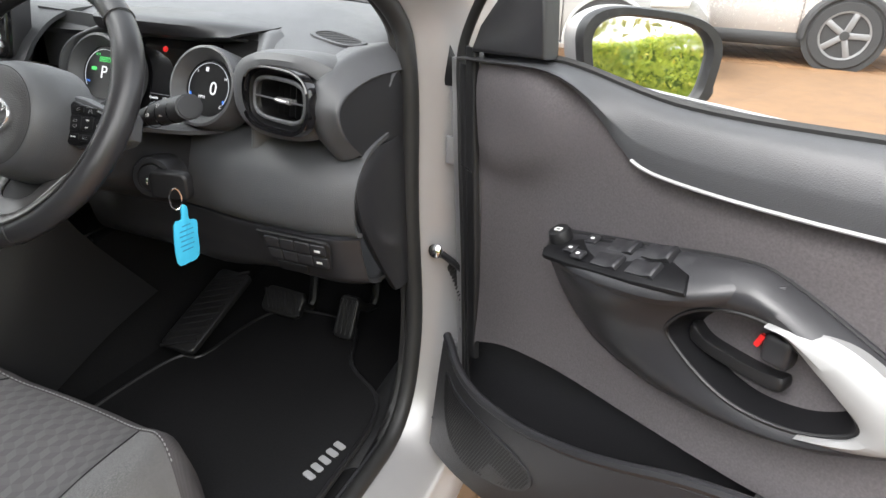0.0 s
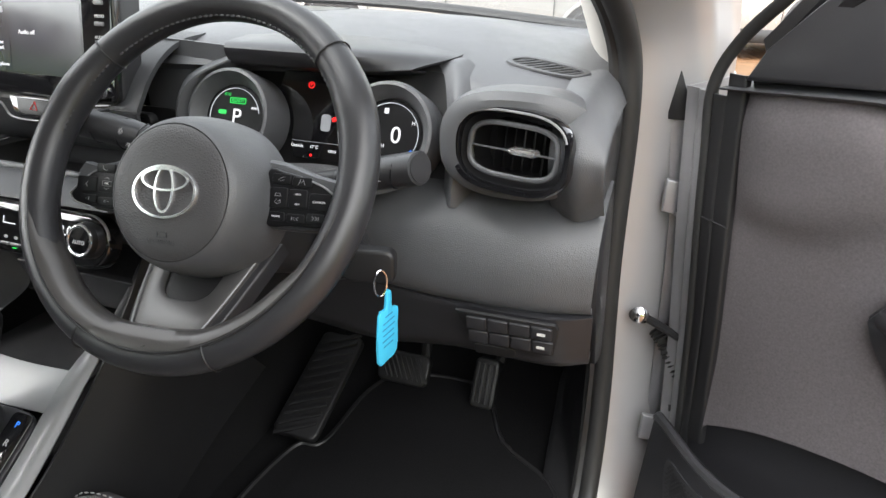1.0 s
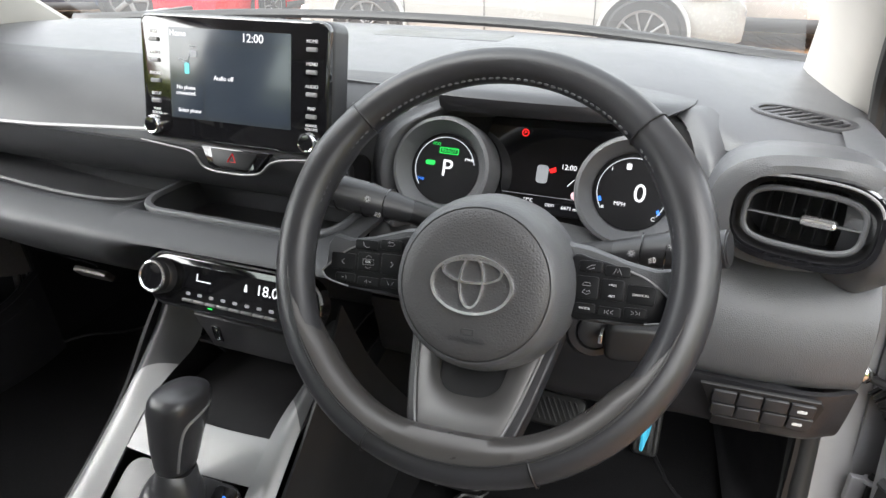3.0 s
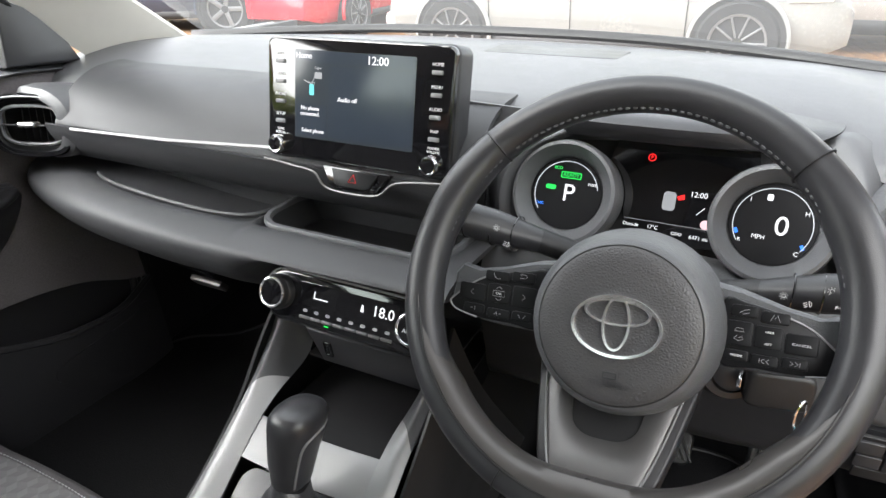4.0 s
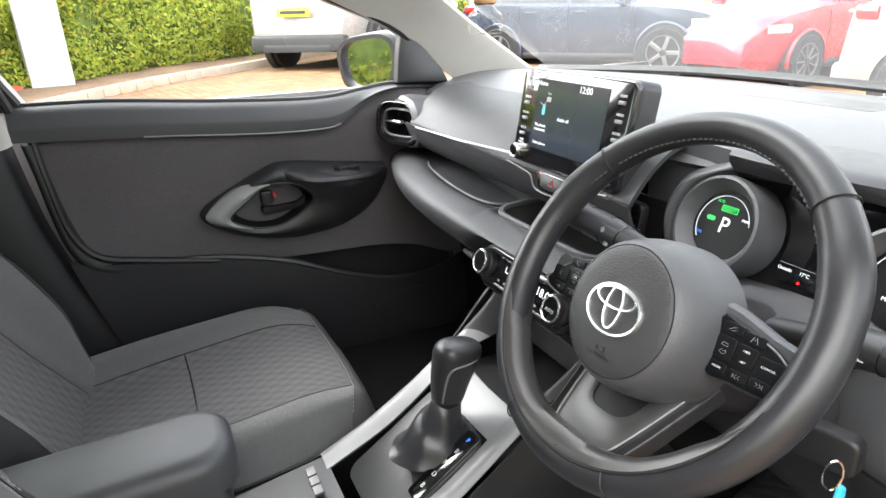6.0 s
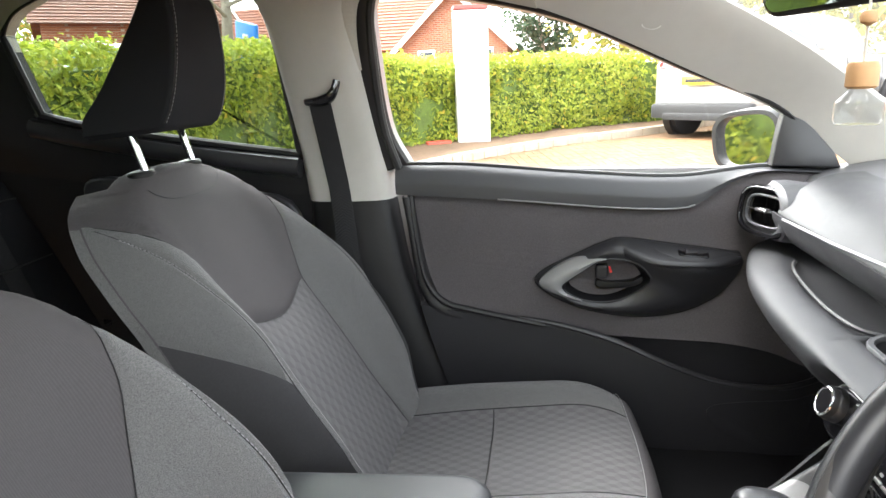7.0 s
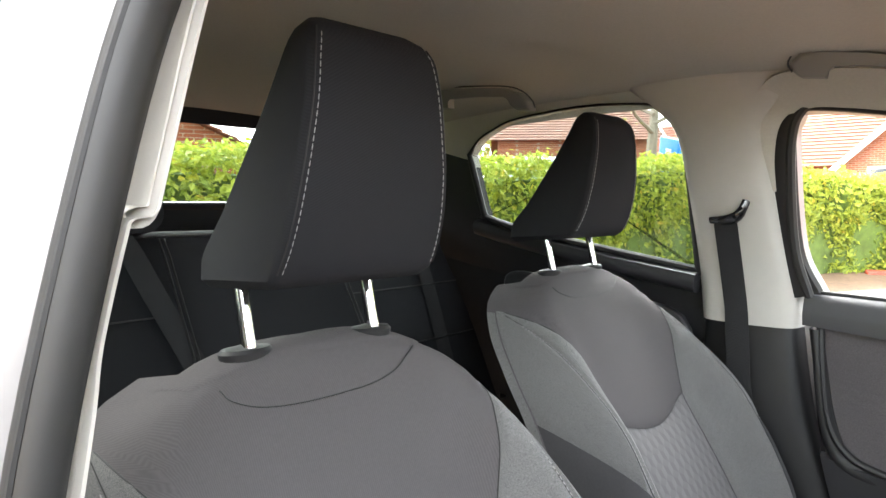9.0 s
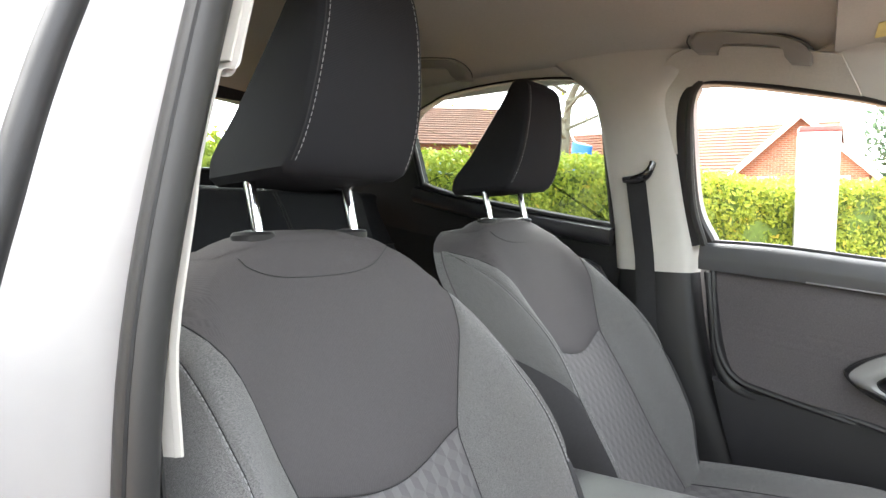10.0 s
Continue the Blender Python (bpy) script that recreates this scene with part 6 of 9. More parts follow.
for k in range(8):
    part("slat", block((0.0035, 0.030, 0.003), fm @ Matrix.Translation((-0.036 + 0.0105 * k, 0, 0.003)) @ pose(0, 0, 0, 0, 0, -38), 0.001), M_HARD, dv)
sg = solo("dash_speaker_mesh", plate(rrect(0.20, 0.085, 0.01), 0.003, Matrix.Translation((0.13, 0.545, 0.9685)) @ pose(0, 0, 0, -1.5), 0.001), M_HARD, "fine speaker mesh set in the dashboard top", "speaker grille")

# ---- instrument binnacle ----
cl_ = thing("instrument_cluster", "instrument binnacle with two round dials and a colour display", "instrument cluster", (0.36, 0.30, 0.80))
PITCH = 22
dial = lambda x: facing((x, 0.231, 0.880), PITCH)
fc = facing((0.355, 0.262, 0.868), PITCH)
rows = [[(0.155, 0.27, 0.800), (0.150, 0.262, 0.865), (0.172, 0.262, 0.915), (0.235, 0.285, 0.944), (0.245, 0.30, 0.945)],
        [(0.185, 0.232, 0.800), (0.178, 0.225, 0.870), (0.196, 0.235, 0.915), (0.240, 0.262, 0.940), (0.252, 0.30, 0.944)],
        [(0.205, 0.25, 0.800), (0.196, 0.25, 0.875), (0.212, 0.26, 0.912), (0.248, 0.275, 0.934), (0.26, 0.30, 0.942)]]
part("cheek", surf(rows, 5, 5, 0.006), M_DASH, cl_)
rows = [[(0.560, 0.30, 0.800), (0.556, 0.30, 0.865), (0.540, 0.305, 0.915), (0.512, 0.33, 0.944), (0.49, 0.335, 0.946)],
        [(0.528, 0.232, 0.805), (0.528, 0.24, 0.865), (0.520, 0.265, 0.910), (0.502, 0.31, 0.940), (0.480, 0.33, 0.944)],
        [(0.508, 0.25, 0.805), (0.508, 0.258, 0.870), (0.502, 0.275, 0.905), (0.488, 0.305, 0.930), (0.47, 0.33, 0.940)]]
part("cheek", surf(rows, 5, 5, 0.006), M_DASH, cl_)
part("visor", surf([[(0.228, 0.315, 0.960), (0.30, 0.335, 0.963), (0.40, 0.35, 0.960), (0.495, 0.355, 0.948)], [(0.236, 0.257, 0.957), (0.30, 0.254, 0.958), (0.40, 0.270, 0.955), (0.489, 0.326, 0.946)],
                    [(0.236, 0.260, 0.938), (0.30, 0.256, 0.938), (0.40, 0.266, 0.938), (0.462, 0.285, 0.940)], [(0.238, 0.272, 0.932), (0.30, 0.272, 0.932), (0.40, 0.278, 0.932), (0.458, 0.290, 0.934)], [(0.240, 0.34, 0.914), (0.30, 0.34, 0.914), (0.40, 0.345, 0.916), (0.470, 0.35, 0.922)]], 5, 4, 0.003), M_HARD, cl_, "flat overhanging visor")
part("hollow", plate(rrect(0.335, 0.155, 0.05, 6), 0.004, fc @ Matrix.Translation((0.0, 0.002, -0.030))), M_BLACK, cl_)
part("display_glass", plate([(-0.045, -0.040), (0.045, -0.040), (0.055, 0.0), (0.075, 0.040), (0.07, 0.062), (-0.07, 0.062), (-0.075, 0.040), (-0.055, 0.0)], 0.003, fc @ Matrix.Translation((0, 0.004, -0.020))), M_PIANO, cl_)
G_DIAL = glow("pale_dial_glow", (0.75, 0.80, 0.85), 0.8)
for x in (0.247, 0.447):
    d = dial(x)
    part("dial_hood", turned([(0.055, -0.046), (0.0565, -0.006), (0.0545, 0.002), (0.051, 0.003), (0.0465, -0.003), (0.040, -0.012), (0.0385, -0.016), (0.039, -0.020)], d, 48), M_DASH, cl_, "conical dial surround")
    part("dial_face", turned([(0.0388, -0.016), (0.0386, -0.0135), (0.010, -0.0132)], d, 40), M_BUTTON, cl_)
    arc = [d @ Vector((0.034 * math.cos(radians(a)), 0.034 * math.sin(radians(a)), -0.0125)) for a in range(-38 if x > 0.3 else 12, 219, 6)]
    part("dial_arc", tube(arc, 0.0005, 4), G_DIAL, cl_)
G_WHITE, G_GREEN, G_RED, G_BLUE, G_GREY = glow("white_display", (0.9, 0.92, 0.95), 1.1), glow("green_display", (0.03, 0.8, 0.12), 1.0), glow("red_warning", (1.0, 0.02, 0.02), 1.6), glow("blue_display", (0.05, 0.25, 1.0), 1.2), glow("grey_display", (0.5, 0.52, 0.55), 0.5)
dl, dr = dial(0.247) @ Matrix.Translation((0, 0, -0.0125)), dial(0.447) @ Matrix.Translation((0, 0, -0.0125))
T3 = lambda x, y: Matrix.Translation((x, y, 0))
words("P", 0.026, dl @ T3(0.003, 0.0), G_WHITE, cl_, "gear_letter")
part("ready_lamp", ring(rrect(0.022, 0.007, 0.001, 2), rrect(0.020, 0.005, 0.001, 2), 0.0003, dl @ T3(0.003, 0.0195)), G_GREEN, cl_)
words("READY", 0.0055, dl @ T3(0.003, 0.0195), G_GREEN, cl_)
words("ECO", 0.0045, dl @ T3(-0.012, 0.026), G_GREEN, cl_)
words("PWR", 0.0045, dl @ T3(0.027, 0.012), G_WHITE, cl_)
words("CHG", 0.0045, dl @ T3(-0.027, -0.014), G_BLUE, cl_)
part("car_lamp", plate(rrect(0.011, 0.005, 0.002), 0.0003, dl @ T3(-0.017, 0.005)), G_GREEN, cl_)
words("0", 0.026, dr @ T3(0.008, -0.001), G_WHITE, cl_, "speed_figure")
words("MPH", 0.0058, dr @ T3(-0.010, -0.013), G_WHITE, cl_)
words("H", 0.006, dr @ T3(0.027, 0.014), G_WHITE, cl_)
words("C", 0.006, dr @ T3(0.024, -0.024), G_WHITE, cl_)
words("R", 0.005, dr @ T3(-0.026, -0.018), G_WHITE, cl_)
words("1", 0.006, dr @ T3(-0.022, 0.021), G_WHITE, cl_)
for x, y in ((0.028, -0.017), (-0.030, -0.010)):
    part("gauge_block", plate(rrect(0.003, 0.005, 0.0005, 1), 0.0003, dr @ T3(x, y) @ pose(0, 0, 0, 0, 0, 25)), G_BLUE, cl_)
part("pump_symbol", plate(rrect(0.005, 0.006, 0.001, 2), 0.0003, dr @ T3(-0.006, 0.025)), G_WHITE, cl_)
fd = fc @ Matrix.Translation((0, 0.004, -0.0165))
words("12:00", 0.0078, fd @ T3(0.021, 0.014), G_WHITE, cl_)
words("Outside", 0.0052, fd @ T3(-0.042, -0.026), G_WHITE, cl_)
words("17\u00b0C", 0.0055, fd @ T3(-0.019, -0.026), G_WHITE, cl_)
words("ODO", 0.0045, fd @ T3(0.006, -0.029), G_WHITE, cl_)
words("6471 mi", 0.0058, fd @ T3(0.028, -0.030), G_WHITE, cl_)
part("display_line", plate(rrect(0.10, 0.0005, 0.0002, 1), 0.0002, fd @ T3(0, -0.020)), G_GREY, cl_)
cs = part("car_picture", plate(rrect(0.013, 0.020, 0.004), 0.0004, fd @ T3(-0.007, 0.004)), G_GREY, cl_, "small grey car symbol with a red open door")
part("open_door_mark", plate([(0, 0), (0.007, 0.003), (0.008, -0.002), (0.002, -0.004)], 0.0005, fd @ T3(0.0, 0.010)), G_RED, cs)
part("sign_symbol", turned([(0.0048, 0), (0.0048, 0.0003), (0.001, 0.0004)], fd @ T3(0.032, -0.015), 18), glow("pink_sign", (0.9, 0.6, 0.65), 0.9), cl_)
part("lane_symbol", tube([fd @ Vector((0.022, -0.006, 0)), fd @ Vector((0.029, 0.002, 0))], 0.0005, 4), G_WHITE, cl_)
part("lane_symbol", tube([fd @ Vector((0.042, -0.006, 0)), fd @ Vector((0.036, 0.002, 0))], 0.0005, 4), G_WHITE, cl_)
part("warning_lamp", ring(oval(0.0040, 0.0040, 20), oval(0.0032, 0.0032, 20), 0.0004, fd @ T3(-0.032, 0.047)), G_RED, cl_, "lit red parking brake lamp")
words("P", 0.0052, fd @ T3(-0.032, 0.047), G_RED, cl_)
part("warning_lamp", turned([(0.0016, 0), (0.0016, 0.0004), (0.001, 0.0005)], fd @ T3(-0.022, -0.036), 14), G_RED, cl_, "lit red warning lamp")

# ---- steering wheel ----
WH = facing((0.36, 0.0, 0.88), 25) @ pose(0, 0, 0, 0, 0, 3.5)
sw_ = thing("steering_wheel", "black leather steering wheel with button spokes", "steering wheel", (0.36, 0.03, 0.69))
RZ, RR = 0.0, 0.1575
WR = facing((0.3522, 0.0378, 0.8845), 35.9) @ pose(0, 0, 0, 0, 0, 3.5)
circ = lambda r, a, z=RZ: WR @ Vector((r * math.cos(radians(a)), r * math.sin(radians(a)), z))


def rim_r(t):
    a = t * 360
    return 0.0155 + 0.0008 * math.cos(radians(2 * a)) + 0.0012 * (math.exp(-((a - 155) / 9) ** 2) + math.exp(-((a - 25) / 9) ** 2))


part("rim", tube([circ(RR, a) for a in range(0, 360, 4)], rim_r, 14, True), M_LEATHER, sw_, "stitched black leather rim")
for a in (43, 137, 247, 293):
    ctr = circ(RR, a)
    rad = (circ(RR + 0.01, a) - ctr).normalized()
    nz = (WR.to_3x3() @ Vector((0, 0, 1)))
    part("rim_seam", tube([ctr + (rad * math.cos(t) + nz * math.sin(t)) * 0.0163 for t in [2 * math.pi * i / 20 for i in range(20)]], 0.0008, 5, True), M_BLACK, sw_)
st = bmesh.new()
for lo, hi in ((45, 135), (139, 170), (10, 41)):
    dashes([circ(RR - 0.0145, lo + (hi - lo) * i / 80, RZ + 0.0065) for i in range(81)], 0.0035, 0.0022, 0.0010, st)
tagged(part("stitching", st, M_DASH, sw_, "black stitching inside the rim"), kind="stuff")
part("hub_wall", turned([(0.0705, -0.075), (0.0705, -0.052), (0.0685, -0.034), (0.0650, -0.018), (0.0615, -0.009), (0.0580, -0.0042), (0.0568, -0.0036), (0.0562, -0.0060)], WH, 56), M_DASH, sw_, "smooth dark hub surround")
part("airbag_cover", turned([(0.0562, -0.0062), (0.0556, -0.0034), (0.0535, -0.0020), (0.045, -0.0003), (0.030, 0.0006), (0.006, 0.001)], WH, 56), M_HUB, sw_, "grained round airbag cover")
part("cover_groove", tube([WH @ Vector((0.0562 * math.cos(t), 0.0562 * math.sin(t), -0.0040)) for t in [2 * math.pi * i / 60 for i in range(60)]], 0.0006, 4, True), M_BLACK, sw_)
em = part("emblem", ring(oval(0.0315, 0.0222, 48), oval(0.0283, 0.0192, 48), 0.0035, WH, 0.0014), M_BADGE, sw_, "chrome oval badge")
part("badge_oval", ring([(a, b + 0.002) for a, b in oval(0.0100, 0.0196, 36)], [(a, b + 0.002) for a, b in oval(0.0074, 0.0170, 36)], 0.0036, WH, 0.0012), M_BADGE, em)
part("badge_oval", ring([(a, b + 0.0098) for a, b in oval(0.0232, 0.0098, 36)], [(a, b + 0.0098) for a, b in oval(0.0206, 0.0072, 36)], 0.0034, WH, 0.0012), M_BADGE, em)
for w_, y_ in ((0.010, -0.0345), (0.026, -0.0405)):
    if w_ < 0.02:
        part("horn_symbol", ring(rrect(w_, 0.005, 0.001, 2), rrect(w_ - 0.002, 0.003, 0.001, 2), 0.0012, WH @ T3(0, y_)), M_HARD, sw_)
words("SRS AIRBAG", 0.0052, WH @ Matrix.Translation((0, -0.0405, 0.0012)), M_HARD, sw_, "raised_lettering")
# side spokes
SPOKE = [(0.045, 0.040), (0.075, 0.036), (0.105, 0.027), (0.126, 0.023), (0.141, 0.026), (0.147, 0.018), (0.148, -0.006), (0.142, -0.013), (0.122, -0.020), (0.10, -0.022), (0.07, -0.022), (0.045, -0.024)]
POD = [(0.064, 0.0262), (0.080, 0.0268), (0.100, 0.0225), (0.122, 0.0140), (0.143, -0.0035), (0.1445, -0.0085), (0.138, -0.0135), (0.120, -0.0172), (0.090, -0.0178), (0.065, -0.0165)]
for s in (-1, 1):
    rows = []
    for k, z in ((0.92, -0.070), (1.0, -0.060), (0.97, -0.052), (0.90, -0.0495)):
        rows.append([WH @ Vector((s * (0.10 + (a - 0.10) * (k * 0.5 + 0.5)), 0.002 + (b - 0.002) * k, z)) for a, b in SPOKE])
    part("spoke", shell(rows), M_DASH, sw_, "dark side spoke")
    pod_ = part("button_pod", plate([(s * p.x, p.y) for p in curve([(a, b, 0) for a, b in POD], 4, True)], 0.006, WH @ Matrix.Translation((0, 0, -0.0485)), 0.002), M_BUTTON, sw_, "black button pod")
    part("pod_edge", tube([WH @ Vector((s * p.x, p.y, -0.0424)) for p in curve([(a, b, 0) for a, b in POD[2:8]], 5)], 0.0008, 6), M_SATIN, pod_, "thin bright edge line")
    bx = (lambda c: c * 0.886 + 0.0156) if s > 0 else (lambda c: c * 1.02 + 0.0110)
    fb = WH @ Matrix.Translation((0, 0.005, -0.0425)) @ Matrix.Diagonal((1, 0.74, 1, 1))
    BUTTONS = (("top", 0.071, 0.0215, 0.019, 0.010), ("top", 0.093, 0.019, 0.020, 0.010), ("side", 0.069, 0.0, 0.019, 0.022), ("mid", 0.090, 0.0, 0.019, 0.020), ("end", 0.113, -0.002, 0.022, 0.018), ("low", 0.069, -0.021, 0.017, 0.009), ("low", 0.089, -0.022, 0.019, 0.009), ("low", 0.110, -0.020, 0.018, 0.009))
    for k, (row, cx, cy, w, h) in enumerate(BUTTONS):
        cx = bx(cx)
        b = part("button", plate(rrect(w * (0.90 if s > 0 else 1.03), h + 0.0012, 0.002, 3), 0.0014, fb @ Matrix.Translation((s * cx, cy, -0.0004)), 0.0006), M_BUTTON, pod_)
        L = lambda *q: [fb @ Vector((s * cx + a, cy + c, 0.0013)) for a, c in q]
        lines = []
        if s < 0:
            lines = {0: [L((-0.003, -0.001), (0.0015, -0.001), (0.003, 0.001), (0.0015, 0.003), (-0.002, 0.003)), L((-0.0015, 0.0015), (-0.003, 0.003), (-0.0015, 0.0045))][0:2],
                     1: [L((-0.003, 0.003), (-0.002, -0.001), (0.001, -0.003), (0.003, -0.002))],
                     2: [L((-0.0012, 0.003), (0.0012, 0.0), (-0.0012, -0.003))], 4: [L((0.0012, 0.003), (-0.0012, 0.0), (0.0012, -0.003))],
                     3: [L((-0.0025, 0.0055), (0, 0.0075), (0.0025, 0.0055)), L((-0.0025, -0.0055), (0, -0.0075), (0.0025, -0.0055)), L((-0.005, 0.003), (0.005, 0.003), (0.005, -0.003), (-0.005, -0.003), (-0.005, 0.003))],
                     5: [L((-0.003, 0.002), (-0.001, -0.002)), L((0.001, -0.002), (0.003, 0.002))], 6: [L((-0.003, -0.001), (-0.001, 0.002), (-0.001, -0.002)), L((0.001, 0), (0.003, 0))], 7: [L((-0.003, 0), (-0.001, 0)), L((0.001, 0.002), (0.001, -0.002))]}.get(k, [])
        else:
            lines = {0: [L((-0.003, -0.002), (0, 0.001), (0.003, 0.002)), L((-0.001, -0.003), (0.003, -0.001))], 1: [L((-0.003, -0.003), (-0.001, 0.003)), L((0.003, -0.003), (0.001, 0.003)), L((-0.0005, -0.001), (0.0005, 0.001))],
                     2: [L((-0.003, 0.002), (-0.002, 0.005), (0.002, 0.005), (0.003, 0.002), (-0.003, 0.002)), L((0.002, -0.002), (0.003, -0.005), (0, -0.007), (-0.003, -0.005), (-0.001, -0.002)), L((0, -0.004), (0.002, -0.003))],
                     6: [L((-0.003, 0.002), (-0.003, -0.002)), L((0.0, 0.002), (-0.002, 0), (0.0, -0.002)), L((0.003, 0.002), (0.001, 0), (0.003, -0.002))], 7: [L((0.003, 0.002), (0.003, -0.002)), L((0.0, 0.002), (0.002, 0), (0.0, -0.002)), L((-0.003, 0.002), (-0.001, 0), (-0.003, -0.002))]}.get(k, [])
        if lines:
            bmx = bmesh.new()
            for q in lines:
                tube(q, 0.00022, 4, bm=bmx)
            part("symbol", bmx, M_GREYINK, sw_)
    if s > 0:
        for text, cx, cy, size in (("CANCEL", 0.113, -0.002, 0.0031), ("MODE", 0.069, -0.021, 0.0028), ("+RES", 0.090, 0.005, 0.0028), ("-SET", 0.090, -0.006, 0.0028)):
            words(text, size, fb @ Matrix.Translation((bx(cx), cy, 0.0016)), M_INK, sw_)
    else:
        words("OK", 0.0036, fb @ Matrix.Translation((-bx(0.090), 0.0, 0.0016)), M_INK, sw_)
# satin lining of the rim's inner side, from spoke to spoke round the bottom
sweep = []
for i in range(83):
    a = radians(190 + 160 * i / 82)
    end = min(1, 0.30 + 4 * min(i, 82 - i) / 82)
    wide = 0.006 * math.exp(-((i - 41) / 9.0) ** 2)
    sweep.append([WR @ Vector(((RR - r * end - w * wide) * math.cos(a), (RR - r * end - w * wide) * math.sin(a), z)) for r, w, z in ((0.0020, 0, 0.0150), (0.0050, 0.2, 0.0163), (0.0110, 0.6, 0.0141), (0.0170, 1, 0.0078), (0.0190, 1, -0.002), (0.0172, 1, -0.012), (0.010, 1, -0.019), (0.004, 0.3, -0.020))])
bm = bmesh.new()
grid(bm, sweep)
part("inner_sweep", bm, M_SWEEP, sw_, "satin dark sweep inside the rim")
part("sweep_groove", tube([WR @ Vector(((RR - 0.0030) * math.cos(radians(a)), (RR - 0.0030) * math.sin(radians(a)), 0.0160)) for a in range(194, 347, 3)], 0.0009, 5), M_BLACK, sw_)
# foot of the wheel: a tapered fork that rises from the hub's back to the rim
FT = WR @ Matrix.Translation((0, -0.07, -0.048)) @ pose(0, 0, 0, -25.2)
mir = lambda half: [(-a, b) for a, b in half] + [(a, b) for a, b in half[::-1]]
sole = mir([(0.066, 0.030), (0.060, 0.0), (0.052, -0.038), (0.046, -0.062), (0.040, -0.080), (0.024, -0.090), (0.006, -0.0915)])
part("foot_base", plate(sole, 0.016, FT @ Matrix.Translation((0, 0, -0.016)), 0.003), M_LEATHER, sw_, "black fork below the hub")
fork_line = curve([(a, b, 0) for a, b in mir([(0.0550, 0.012), (0.0500, -0.012), (0.0430, -0.042), (0.0355, -0.068), (0.0290, -0.0805), (0.018, -0.0845), (0.006, -0.0855)])], 5)
fork_o = spokes([(p.x, p.y) for p in fork_line] + [(0.02, 0.012), (-0.02, 0.012)], (0, -0.030), 84)
fork_i = spokes([(p.x, p.y) for p in curve([(-0.029, 0.006, 0), (-0.027, -0.020, 0), (-0.0235, -0.034, 0), (-0.014, -0.0420, 0), (0, -0.0435, 0), (0.014, -0.0420, 0), (0.0235, -0.034, 0), (0.027, -0.020, 0), (0.029, 0.006, 0), (0, 0.006, 0)], 5, True)], (0, -0.030), 84)
part("foot_plate", ring(fork_o, fork_i, 0.005, FT, 0.002), M_DSILVER, sw_, "dark satin forked foot plate")
part("foot_window", plate(fork_i, 0.0012, FT, 0.0), M_BLACK, sw_, "dark recess in the fork")
part("foot_edge", tube([FT @ Vector((p.x, p.y, 0.0050)) for p in fork_line], 0.0010, 6), M_SATIN, sw_, "thin bright edge line")

# ---- column, stalks, key ----
col = thing("steering_column", "dark plastic steering column cover", "steering column", (0.36, 0.18, 0.72))
axis = WH.to_3x3() @ Vector((0, 0, -1))
cc = Vector((0.36, 0.0, 0.88))
rows = []
for d, k in ((0.07, 0.9), (0.09, 1.0), (0.17, 1.0), (0.27, 1.1), (0.33, 1.05)):
    c = cc + axis * d
    rows.append([c + WH.to_3x3() @ Vector((a * k, b * k - 0.012, 0)) for a, b in oval(0.052, 0.055, 30, 2.6)])
part("shroud", shell(rows), M_HARD, col)
part("column_top", surf([[(0.28, 0.13, 0.845), (0.36, 0.125, 0.858), (0.44, 0.13, 0.845)], [(0.27, 0.20, 0.825), (0.36, 0.20, 0.842), (0.45, 0.20, 0.825)], [(0.26, 0.26, 0.815), (0.36, 0.26, 0.825), (0.46, 0.26, 0.815)]], 4, 4, 0.005), M_DASH, col)


